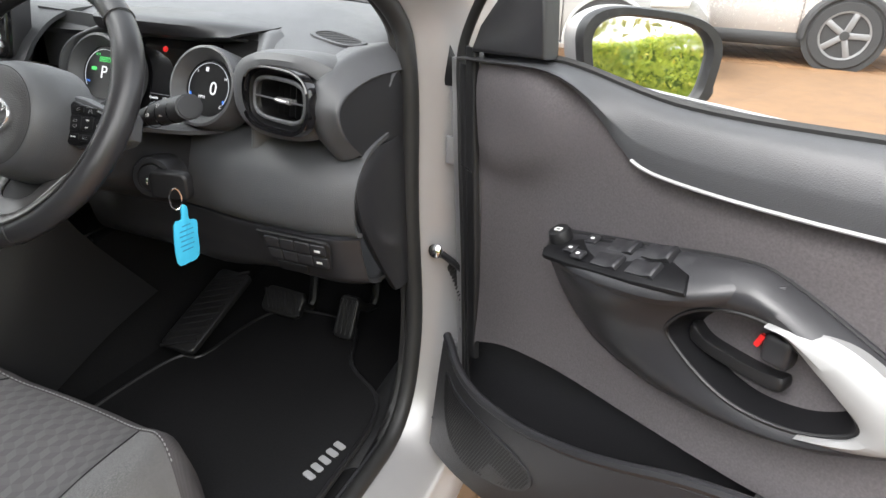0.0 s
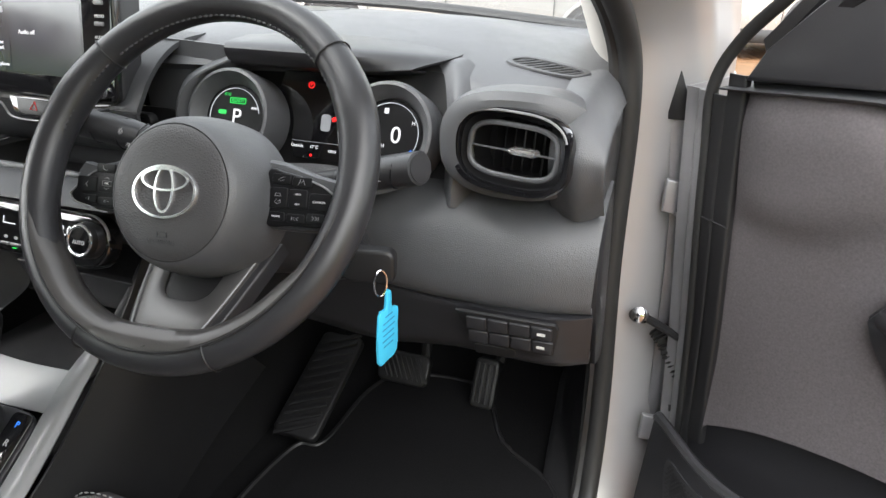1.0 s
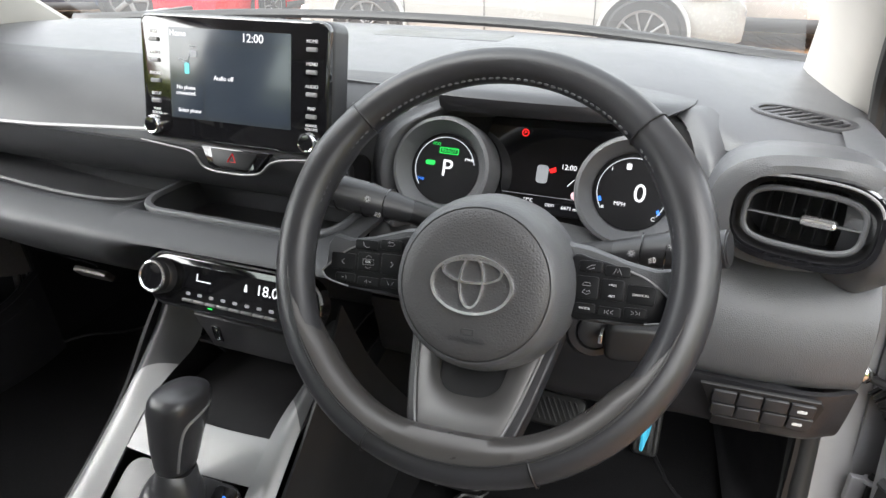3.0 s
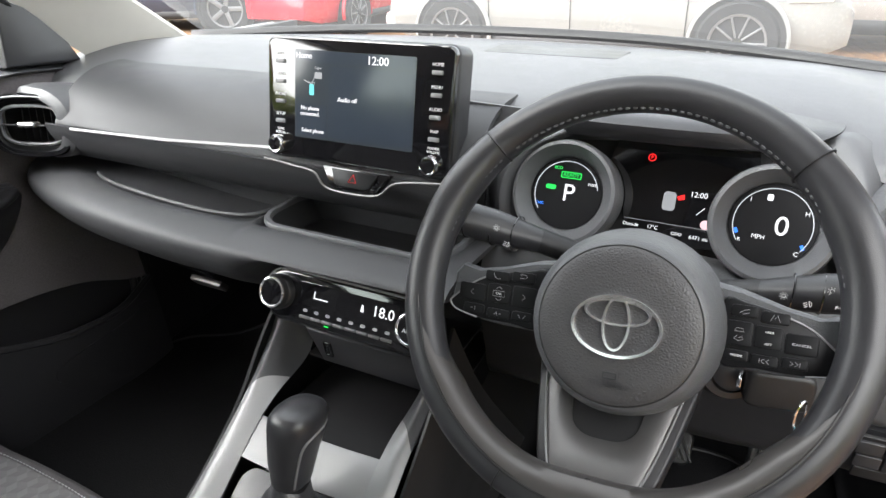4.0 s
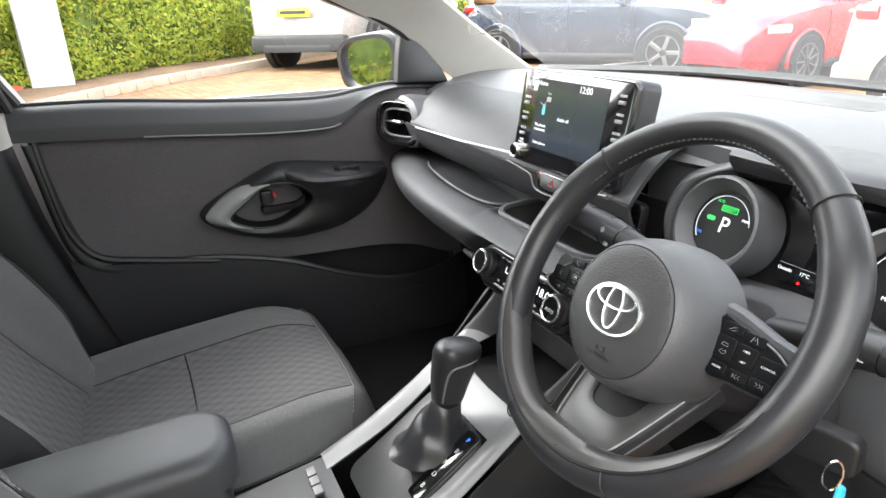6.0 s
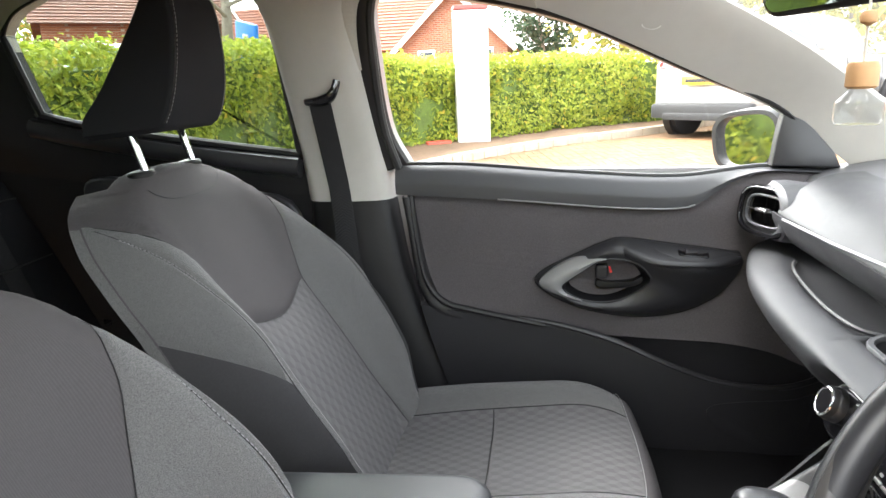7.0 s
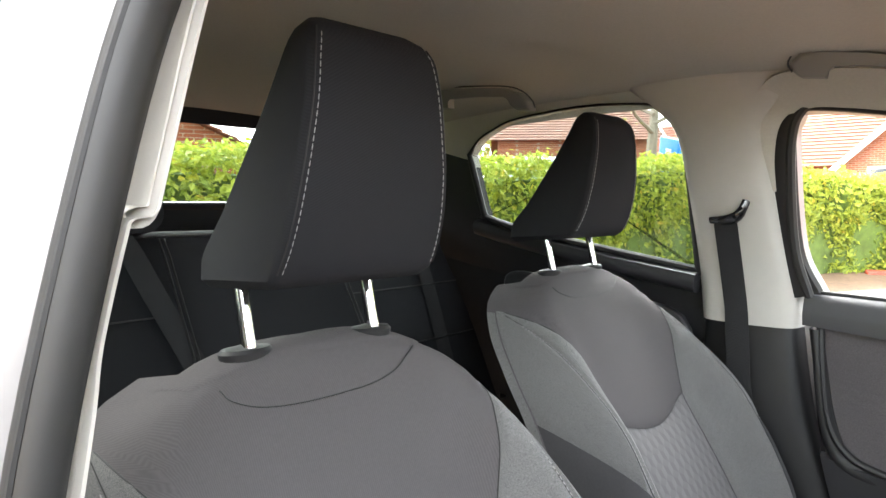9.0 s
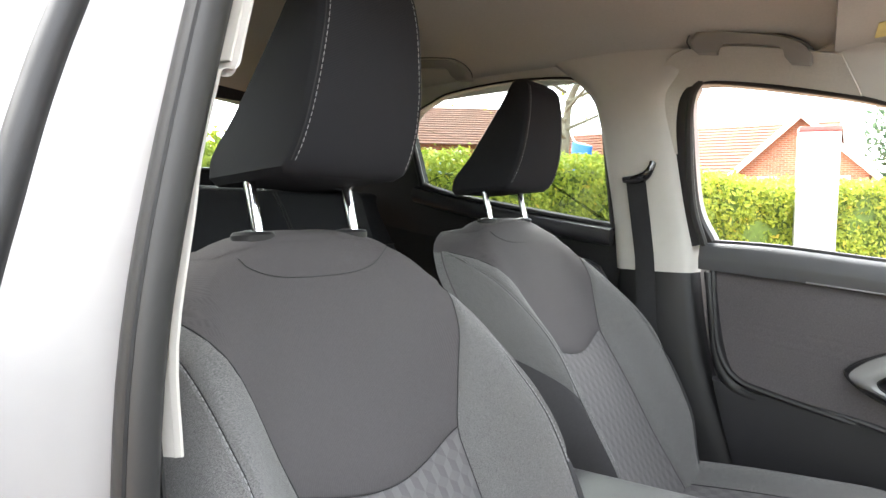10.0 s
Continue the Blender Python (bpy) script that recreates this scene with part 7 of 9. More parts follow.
def stalk(s, label):
    th = thing("column_stalk", label, "column stalk", (0.36 + s * 0.07, 0.10, 0.82), group="column stalks")
    if s > 0:
        p0, p1, p2, p3 = Vector((0.405, 0.140, 0.846)), Vector((0.448, 0.132, 0.860)), Vector((0.490, 0.125, 0.873)), Vector((0.527, 0.118, 0.884))
    else:
        p0, p1, p2, p3 = Vector((0.310, 0.135, 0.858)), Vector((0.262, 0.118, 0.876)), Vector((0.225, 0.104, 0.888)), Vector((0.190, 0.090, 0.899))
    part("neck", tube(curve([p0, p1], 3), 0.0125, 12, flat=0.85, up=(0, 0, 1)), M_BLACK, th)
    part("grip", tube(curve([p1, p2, p3, p3 + (p3 - p2) * 0.2], 6), lambda t: (0.0135 + 0.005 * min(1, 3 * t)) * (1 if t < 0.93 else 0.86), 14, flat=0.82, up=(0, 0, 1)), M_HARD, th)
    d = (p3 - p1).normalized()
    for f in (0.25, 0.5, 0.8):
        c = p1 + (p3 - p1) * f
        part("grip_line", tube([c + (Vector((0, 0, 1)) * math.sin(t) * 0.0155 + Vector((0, 1, 0)) * math.cos(t) * 0.0187) for t in [2 * math.pi * i / 20 for i in range(20)]], 0.0006, 4, True), M_PIANO, th)
    fs = facing(p1 + (p3 - p1) * 0.5 + Vector((0, -0.0175, 0.006)), 25, 0, s * 18)
    for k in range(4):
        c = fs @ T3(-0.026 + 0.016 * k, 0.004 * (-1) ** k)
        bm = bmesh.new()
        if k % 2:
            tube([c @ Vector((0.0016 * math.cos(t), 0.0020 * math.sin(t), 0.0006)) for t in [math.pi * (0.5 - j / 8) for j in range(9)]] + [c @ Vector((0, -0.0020, 0.0006)), c @ Vector((0, 0.0020, 0.0006))], 0.00028, 4, bm=bm)
            for q in (-1, 0, 1):
                tube([c @ Vector((-0.0012, 0.0014 * q, 0.0006)), c @ Vector((-0.0038, 0.0014 * q - 0.0006, 0.0006))], 0.00026, 4, bm=bm)
        else:
            tube([c @ Vector((0.0014 * math.cos(t), 0.0014 * math.sin(t), 0.0006)) for t in [2 * math.pi * j / 12 for j in range(12)]], 0.00028, 4, True, bm=bm)
            for j in range(8):
                t = math.pi * j / 4
                tube([c @ Vector((0.0022 * math.cos(t), 0.0022 * math.sin(t), 0.0006)), c @ Vector((0.0031 * math.cos(t), 0.0031 * math.sin(t), 0.0006))], 0.00026, 4, bm=bm)
        part("symbol", bm, M_INK, th)
    words("AUTO", 0.0042, fs @ T3(0.012 * s, -0.008), M_INK, th)
    return th


stalk(-1, "black lighting stalk with white symbols")
stalk(1, "black wiper stalk with rounded end")
ig = thing("ignition_lock", "round black ignition lock below the wheel", "ignition lock", (0.437, 0.13, 0.75))
fi = facing((0.437, 0.135, 0.778), 12, 20)
part("barrel", turned([(0.028, -0.04), (0.028, 0.0), (0.025, 0.006), (0.019, 0.007), (0.017, 0.003), (0.002, 0.003)], fi, 28), M_HARD, ig)
part("collar", turned([(0.0165, 0), (0.0165, 0.008), (0.013, 0.010), (0.002, 0.010)], fi, 24), M_HARD, ig)
kf = thing("car_key", "black car key in the ignition with a steel split ring", "key", (0.49, 0.14, 0.75))
part("key_head", plate(rrect(0.054, 0.036, 0.009), 0.014, Matrix.Translation((0.474, 0.132, 0.777)) @ pose(0, 0, 0, 90, 0, 12), 0.004), M_BLACK, kf)
part("blade", block((0.004, 0.05, 0.009), Matrix.Translation((0.445, 0.14, 0.780)), 0.001), M_CHROME, kf)
rg = Vector((0.494, 0.112, 0.766))
part("split_ring", tube([rg + Vector((0.004 * math.cos(t), 0.006 * math.cos(t), 0.014 * math.sin(t))) for t in [2 * math.pi * i / 24 for i in range(24)]], 0.0011, 6, True), M_CHROME, kf)
tg = thing("key_tag", "light blue plastic key tag with handwriting hanging from the key", "key tag", (0.50, 0.12, 0.65))
ft = Matrix.Translation((0.497, 0.116, 0.714)) @ Matrix.Diagonal((0.92, 0.92, 0.92, 1)) @ pose(0, 0, 0, 90, 4, 80)
part("tag", plate([(p.x, p.y) for p in curve([(-0.0175, -0.036, 0), (0.0, -0.040, 0), (0.018, -0.034, 0), (0.0185, 0.0, 0), (0.018, 0.020, 0), (0.006, 0.025, 0), (0.004, 0.044, 0), (-0.004, 0.045, 0), (-0.006, 0.026, 0), (-0.0175, 0.021, 0)], 3, True)], 0.0028, ft, 0.001), M_TAG, tg)
for k, w in enumerate((0.014, 0.022, 0.024, 0.020, 0.023, 0.018)):
    for sz in (0.0029, -0.0002):
        part("written_bar", plate(rrect(w, 0.0016, 0.0004, 1), 0.0003, ft @ Matrix.Translation((0, 0.017 - 0.0072 * k, sz)) @ pose(0, 0, 0, 0, 0, 6)), principled("faded_blue_ink", (0.03, 0.22, 0.45), 0.6, vary=0.2) if "faded_blue_ink" not in bpy.data.materials else bpy.data.materials["faded_blue_ink"], tg)

# buttons on the lower cover
bp_ = thing("button_panel", "black switch panel with blank buttons beside the column", "switch panel", (0.60, 0.215, 0.66))
fbn = facing((0.600, 0.2085, 0.678), -14, 3)
part("panel", plate([(-0.058, 0.024), (0.052, 0.024), (0.056, 0.018), (0.052, -0.022), (0.046, -0.026), (-0.038, -0.022)], 0.004, fbn, 0.0015), M_BLACK, bp_)
for r in range(2):
    for c in range(4):
        b = part("blank_button", plate(rrect(0.0225, 0.0175, 0.002, 2), 0.003, fbn @ Matrix.Translation((-0.034 + 0.024 * c - 0.002 * r + 0.004 * r, 0.0105 - 0.020 * r, 0.004)), 0.001), M_HARD, bp_)
        if c == 3:
            part("symbol", plate(rrect(0.009, 0.004, 0.001, 2), 0.0003, fbn @ Matrix.Translation((0.038, 0.0105 - 0.020 * r, 0.0071))), M_INK, b)
part("obd_cover", plate(rrect(0.048, 0.017, 0.003), 0.004, facing((0.585, 0.2205, 0.644), -20, 3), 0.001), M_BLACK, bp_)

# ---- centre screen ----
scr = thing("infotainment_screen", "tablet-like touch screen with gloss black frame showing the home page", "touch screen", (0.017, 0.20, 0.89))
fs_ = facing((0.0165, 0.192, 0.960), 11)
part("body", plate(rrect(0.246, 0.140, 0.012), 0.030, fs_ @ Matrix.Translation((0, 0, -0.038)), 0.004), M_HARD, scr)
part("frame", plate(rrect(0.243, 0.137, 0.010), 0.008, fs_ @ Matrix.Translation((0, 0, -0.009)), 0.003), M_PIANO, scr, "gloss black frame")
M_SCREEN = principled("lit_screen", (0.02, 0.025, 0.03), 0.12, vary=0.02, emit=(0.16, 0.19, 0.23), power=0.012, coat=0.1)
part("display", plate(rrect(0.158, 0.098, 0.001, 1), 0.0004, fs_ @ Matrix.Translation((-0.002, 0.006, -0.0008))), M_SCREEN, scr, "lit dark blue display")
fw = fs_ @ Matrix.Translation((-0.002, 0.006, -0.0002))
M_TILE = principled("lit_screen_tile", (0.02, 0.025, 0.03), 0.12, vary=0.02, emit=(0.12, 0.17, 0.30), power=0.012, coat=0.1)
part("top_bar", plate(rrect(0.156, 0.012, 0.001, 1), 0.0002, fw @ T3(0, 0.042)), M_TILE, scr)
part("media_tile", plate(rrect(0.108, 0.078, 0.001, 1), 0.0002, fw @ T3(0.023, -0.006)), M_TILE, scr)
part("phone_tile", plate(rrect(0.042, 0.036, 0.001, 1), 0.0002, fw @ T3(-0.055, -0.028)), M_TILE, scr)
part("battery_symbol", plate(rrect(0.006, 0.012, 0.001, 1), 0.0004, fw @ T3(-0.055, 0.006)), glow("cyan_display", (0.15, 0.75, 0.8), 0.9), scr)
part("engine_symbol", plate(rrect(0.010, 0.007, 0.001, 1), 0.0004, fw @ T3(-0.046, 0.022)), G_GREY, scr)
part("flow_line", tube([fw @ Vector((-0.066, 0.016, 0.0004)), fw @ Vector((-0.055, 0.012, 0.0004)), fw @ Vector((-0.050, 0.022, 0.0004))], 0.0005, 4), G_GREY, scr)
FW = fw @ Matrix.Translation((0, 0, 0.0004))
words("Home", 0.0090, FW @ T3(-0.066, 0.0425), G_WHITE, scr)
words("12:00", 0.0125, FW @ T3(0.032, 0.0415), G_WHITE, scr)
words("Audio off", 0.0068, FW @ T3(-0.006, -0.002), G_WHITE, scr)
words("No phone\nconnected.", 0.0062, FW @ T3(-0.057, -0.018), G_WHITE, scr)
words("Select phone", 0.0060, FW @ T3(-0.053, -0.040), G_WHITE, scr)
words("Engine", 0.0035, FW @ T3(-0.046, 0.030), G_GREY, scr)
words("Battery", 0.0035, FW @ T3(-0.055, 0.014), G_GREY, scr)
for side_x, names in ((-0.102, ("DAY", "TRACK", "PHONE", "SETUP")), (0.102, ("HOME", "MENU", "AUDIO", "MAP"))):
    for k, nm in enumerate(names):
        y = 0.049 - 0.0225 * k
        part("key", block((0.0125, 0.0045, 0.003), fs_ @ Matrix.Translation((side_x, y - 0.008, 0.000)), 0.001), M_SATIN, scr, "slim silver key")
        words(nm, 0.0048, fs_ @ Matrix.Translation((side_x, y, -0.0006)), M_INK, scr)
    words("TUNE\nSCROLL" if side_x < 0 else "POWER\nVOLUME", 0.0040, fs_ @ Matrix.Translation((side_x, -0.038, -0.0006)), M_INK, scr)
    kn = part("knob", turned([(0.0105, 0), (0.0105, 0.010), (0.0095, 0.012), (0.0075, 0.0115), (0.002, 0.0115)], fs_ @ Matrix.Translation((side_x, -0.053, -0.001)), 28), M_CHROME, scr, "chrome rotary knob")
    part("knob_cap", turned([(0.0080, 0.0112), (0.0078, 0.0125), (0.002, 0.0128)], fs_ @ Matrix.Translation((side_x, -0.053, -0.001)), 24), M_PIANO, kn)
# hazard switch and the vents below
hz = thing("hazard_switch", "gloss black hazard warning switch with a red triangle", "switch", (0.029, 0.165, 0.878))
fh = facing((0.029, 0.166, 0.8835), 26)
part("bezel", plate([(-0.045, 0.011), (0.045, 0.011), (0.032, -0.010), (0.022, -0.014), (-0.022, -0.014), (-0.032, -0.010)], 0.008, fh @ Matrix.Translation((0, 0, -0.006)), 0.002), M_PIANO, hz, "gloss black edge")
part("switch", plate([(-0.031, 0.009), (0.031, 0.009), (0.024, -0.008), (0.017, -0.011), (-0.017, -0.011), (-0.024, -0.008)], 0.006, fh @ Matrix.Translation((0, 0, -0.002)), 0.002), M_BUTTON, hz)
part("triangle", tube([fh @ Vector((0.006 * math.cos(radians(a)), 0.006 * math.sin(radians(a)) - 0.001, 0.0043)) for a in (90, 210, 330)], 0.0007, 4, True), M_RED, hz)
part("wing_strip", tube(curve([(-0.105, 0.172, 0.890), (-0.06, 0.168, 0.888), (-0.025, 0.163, 0.886), (-0.006, 0.158, 0.872), (0.03, 0.156, 0.870), (0.064, 0.158, 0.873), (0.085, 0.163, 0.888), (0.138, 0.168, 0.894)], 5), 0.0014, 6), M_DSILVER, hz, "thin silver line")
cv = thing("centre_vents", "pair of black slatted centre air vents below the screen", "air vent", (0.02, 0.21, 0.83))
fv = facing((0.02, 0.235, 0.848), 10)
part("backing", plate(rrect(0.25, 0.055, 0.012), 0.006, fv @ Matrix.Translation((0, 0, -0.03))), M_BLACK, cv)
for x in (-0.062, 0.062):
    part("frame", ring(rrect(0.112, 0.046, 0.010), rrect(0.100, 0.034, 0.006), 0.012, fv @ T3(x, 0), 0.003), M_BLACK, cv)
    for k in range(3):
        part("slat", block((0.100, 0.014, 0.003), fv @ Matrix.Translation((x, -0.010 + 0.010 * k, 0.002)) @ pose(0, 0, 0, 75), 0.001), M_BLACK, cv)
    part("slider", block((0.009, 0.018, 0.008), fv @ Matrix.Translation((x + 0.01, 0, 0.010)), 0.002), M_PIANO, cv)

# ---- climate panel ----
cp = thing("climate_panel", "gloss black climate panel with knurled knobs and temperature readout", "climate controls", (0.047, 0.115, 0.71))
fp = facing((0.046, 0.1045, 0.752), 22)
o = rrect(0.232, 0.062, 0.030, 8)
part("surround", plate(o, 0.020, fp @ Matrix.Translation((0, 0, -0.020)), 0.004), M_PIANO, cp)
part("bright_edge", tube([fp @ Vector((a, b, -0.001)) for a, b in o[1:17]], 0.0016, 6), M_SATIN, cp, "thin silver upper edge")
part("readout", plate(rrect(0.135, 0.026, 0.003), 0.0008, fp @ T3(0.0, 0.008)), M_PIANO, cp)
for x in (-0.092, 0.092):
    kn = part("knob", turned([(0.0195, 0), (0.0195, 0.014), (0.0185, 0.0165), (0.0150, 0.017), (0.0140, 0.0160), (0.002, 0.0160)], fp @ T3(x, 0.003), 36), M_BLACK, cp, "black knob with a bright ring")
    part("bright_ring", tube([fp @ T3(x, 0.003) @ Vector((0.0163 * math.cos(t), 0.0163 * math.sin(t), 0.0168)) for t in [2 * math.pi * i / 36 for i in range(36)]], 0.0017, 8, True), M_BADGE, kn)
    part("knob_face", turned([(0.0148, 0.0155), (0.0145, 0.0176), (0.002, 0.0180)], fp @ T3(x, 0.003), 28), M_PIANO, kn)
    part("grip_ring", turned([(0.0208, 0.0), (0.0208, 0.008), (0.0196, 0.010)], fp @ T3(x, 0.003), 36), M_HARD, kn)
words("AUTO", 0.0062, fp @ Matrix.Translation((0.092, 0.001, 0.0182)), M_INK, cp)
fq = fp @ Matrix.Translation((0, 0, 0.0012))
words("18.0", 0.0165, fq @ T3(0.049, 0.008), G_WHITE, cp, "temperature_readout")
part("fan_bar", plate(rrect(0.020, 0.0012, 0.0004, 1), 0.0003, fq @ T3(-0.034, 0.005)), G_WHITE, cp)
part("fan_mark", plate(rrect(0.0012, 0.008, 0.0004, 1), 0.0003, fq @ T3(-0.043, 0.009)), G_WHITE, cp)
part("seat_symbol", plate([(0, 0), (0.004, 0), (0.003, 0.008), (0.001, 0.008)], 0.0003, fq @ T3(0.020, 0.004)), G_WHITE, cp)
for k in range(8):
    part("key", block((0.0145, 0.0035, 0.003), fp @ Matrix.Translation((-0.054 + 0.0158 * k, -0.0195, 0.0005)), 0.001), M_DSILVER, cp, "slim metal key")
    part("symbol", plate(rrect(0.006, 0.0035, 0.001, 1), 0.0003, fp @ Matrix.Translation((-0.054 + 0.0158 * k, -0.0115, 0.0002))), M_GREYINK, cp)
part("lit_mark", plate(rrect(0.006, 0.0014, 0.0004, 1), 0.0004, fp @ Matrix.Translation((-0.022, -0.0235, 0.001))), G_GREEN, cp)

# ---- centre console ----
con = thing("centre_console", "dark centre console with satin silver gear surround", "centre console", (0.02, -0.2, 0.34))
ul = facing((0.028, 0.1470, 0.655), -10)
part("usb_panel", plate([(-0.078, 0.026), (0.12, 0.026), (0.12, -0.026), (-0.062, -0.026)], 0.010, ul @ Matrix.Translation((0, 0, -0.010)), 0.003), M_HARD, con)
part("usb_socket", ring(rrect(0.012, 0.024, 0.002, 2), rrect(0.007, 0.018, 0.001, 2), 0.002, ul @ T3(-0.048, 0.0), 0.0005), M_PIANO, con)
part("usb_tongue", block((0.003, 0.014, 0.003), ul @ T3(-0.048, 0.0), 0.0008), M_CHROME, con)
part("cubby", surf([[(-0.06, 0.155, 0.632), (0.03, 0.155, 0.632), (0.125, 0.155, 0.632)], [(-0.06, 0.30, 0.640), (0.03, 0.30, 0.640), (0.125, 0.30, 0.640)], [(-0.06, 0.31, 0.585), (0.03, 0.31, 0.585), (0.125, 0.31, 0.585)], [(-0.06, 0.055, 0.582), (0.03, 0.055, 0.582), (0.125, 0.055, 0.582)]], 4, 4, 0.004), M_BLACK, con, "dark open cubby")
CT = lambda y: 0.560 + 0.66 * max(y, -0.13) + 0.06 * min(y + 0.13, 0)
for s, x0, x1 in ((-1, -0.098, -0.060), (1, 0.142, 0.110)):
    rows = [[(x0 + s * 0.006, 0.16, 0.70), (x0 + s * 0.004, 0.13, 0.66), (x0 + s * 0.0, 0.06, CT(0.06) + 0.005), (x0 + s * 0.004, -0.06, CT(-0.06)), (x0 + s * 0.004, -0.17, CT(-0.17) - 0.004)],
            [(x0 - s * 0.004, 0.165, 0.70), (x0 - s * 0.010, 0.135, 0.665), (x0 - s * 0.012, 0.06, CT(0.06) + 0.012), (x0 - s * 0.010, -0.06, CT(-0.06) + 0.008), (x0 - s * 0.010, -0.17, CT(-0.17) + 0.002)],
            [(x1, 0.175, 0.67), (x1, 0.15, 0.63), (x1, 0.06, CT(0.06) + 0.004), (x1, -0.06, CT(-0.06)), (x1, -0.17, CT(-0.17) - 0.002)]]
    lo_ = surf(rows, 8, 8, 0.004)
    bmesh.ops.bisect_plane(lo_, geom=lo_.verts[:] + lo_.edges[:] + lo_.faces[:], plane_co=(x0, 0.072, 0), plane_no=(1.1 * s, 1, 0))
    up_, lo_ = split_above(lo_, lambda c: c.y + 1.1 * s * (c.x - x0) > 0.072)
    part("silver_limb", lo_, M_SATIN, con, "satin silver limb of the gear surround")
    part("limb_end", up_, M_FACE, con, "dark upper end of the limb")
    rows = [[(x0 + s * 0.006, 0.17, 0.72), (x0 + s * 0.010, 0.12, 0.665), (x0 + s * 0.008, 0.05, CT(0.05)), (x0 + s * 0.010, -0.06, CT(-0.06) - 0.003), (x0 + s * 0.008, -0.20, CT(-0.2) - 0.01), (x0 + s * 0.006, -0.60, 0.435)],
            [(x0 + s * 0.03, 0.20, 0.62), (x0 + s * 0.03, 0.14, 0.58), (x0 + s * 0.03, 0.05, 0.50), (x0 + s * 0.02, -0.06, 0.46), (x0 + s * 0.018, -0.2, 0.43), (x0 + s * 0.012, -0.6, 0.42)],
            [(x0 + s * 0.045, 0.32, 0.45), (x0 + s * 0.045, 0.2, 0.42), (x0 + s * 0.04, 0.05, 0.36), (x0 + s * 0.03, -0.06, 0.33), (x0 + s * 0.03, -0.2, 0.33), (x0 + s * 0.02, -0.6, 0.33)]]
    part("side_panel", surf(rows, 5, 4, 0.004), M_BLACK, con)
part("silver_bridge", surf([[(-0.062, 0.062, CT(0.06) - 0.004), (0.03, 0.060, CT(0.06) - 0.006), (0.112, 0.062, CT(0.06) - 0.004)], [(-0.062, 0.054, CT(0.054) + 0.003), (0.03, 0.052, CT(0.052) + 0.001), (0.112, 0.054, CT(0.054) + 0.003)], [(-0.062, 0.014, CT(0.014) + 0.003), (0.03, 0.012, CT(0.012) + 0.001), (0.112, 0.014, CT(0.014) + 0.003)]], 5, 3, 0.004), M_SATIN, con)
gp = Matrix.Translation((0.030, -0.064, CT(-0.064) - 0.003)) @ pose(0, 0, 0, 33.4)
part("gear_plate", plate(rrect(0.155, 0.185, 0.02), 0.004, gp, 0.001), M_HARD, con)
part("index_panel", plate(rrect(0.030, 0.120, 0.006), 0.003, gp @ Matrix.Translation((0.058, 0.030, 0.004)), 0.001), M_PIANO, con, "gloss black gear index")
for k, c in enumerate(("P", "R", "N", "D", "B")):
    words(c, 0.0105, gp @ Matrix.Translation((0.058, 0.076 - 0.021 * k, 0.0074)), G_BLUE if c == "P" else M_INK, con, "gear_index")
part("rear_top", surf([[(-0.092, -0.165, CT(-0.165) - 0.002), (0.02, -0.165, CT(-0.165)), (0.136, -0.165, CT(-0.165) - 0.002)], [(-0.09, -0.40, 0.440), (0.02, -0.40, 0.442), (0.13, -0.40, 0.440)], [(-0.09, -0.75, 0.44), (0.02, -0.75, 0.44), (0.13, -0.75, 0.44)]], 5, 5, 0.01), M_HARD, con)
fcb = Matrix.Translation((-0.055, -0.195, CT(-0.195) + 0.006)) @ pose(0, 0, 0, 8)
for k in range(3):
    part("drive_button", plate(rrect(0.019, 0.014, 0.002), 0.004, fcb @ T3(0.021 * k, 0), 0.001), M_DSILVER, con, "small grey drive mode button")
part("cup_well", turned([(0.037, 0.0), (0.037, 0.003), (0.034, 0.004), (0.033, 0.001), (0.002, 0.001)], Matrix.Translation((0.01, -0.275, 0.455)) @ pose(0, 0, 0, 3), 32), M_BLACK, con)

gl_ = thing("gear_lever", "black leather gear lever with silver edge line and gaiter", "gear lever", (0.025, 0.0, 0.57))
base_p, neck_p, top_p = Vector((0.036, -0.040, 0.532)), Vector((0.044, -0.014, 0.606)), Vector((0.054, 0.000, 0.699))
rows = []
for k in range(15):
    f = k / 14
    c = base_p.lerp(neck_p, f)
    r = 0.050 - 0.031 * f ** 0.75
    fold = 0.09 * (1 - 0.6 * f)
    rows.append([c + Vector((r * (1 + fold * math.sin(5 * t + 4 * f)) * math.cos(t), 1.12 * r * (1 + fold * math.cos(4 * t + 6 * f)) * math.sin(t), 0.004 * math.sin(11 * f + 2 * t))) for t in [2 * math.pi * i / 32 for i in range(32)]])
part("gaiter", shell(rows), M_LEATHER, gl_, "folded black leather gaiter")
part("gaiter_collar", tube([base_p + Vector((0.056 * math.cos(t), 0.064 * math.sin(t), 0.64 * 0.064 * math.sin(t) - 0.004)) for t in [2 * math.pi * i / 36 for i in range(36)]], 0.005, 8, True), M_HARD, gl_)
KNOB = ((0, 0.0175, 0.020, 0), (0.05, 0.0190, 0.0215, 0), (0.10, 0.0195, 0.0225, 0), (0.35, 0.0222, 0.0265, 0.0), (0.6, 0.0248, 0.0300, 0.002), (0.78, 0.0262, 0.0320, 0.003), (0.88, 0.0258, 0.0315, 0.004), (0.94, 0.0230, 0.0285, 0.005), (0.975, 0.0180, 0.0225, 0.005), (0.993, 0.0110, 0.0140, 0.006), (1.0, 0.003, 0.005, 0.006))
rows = []
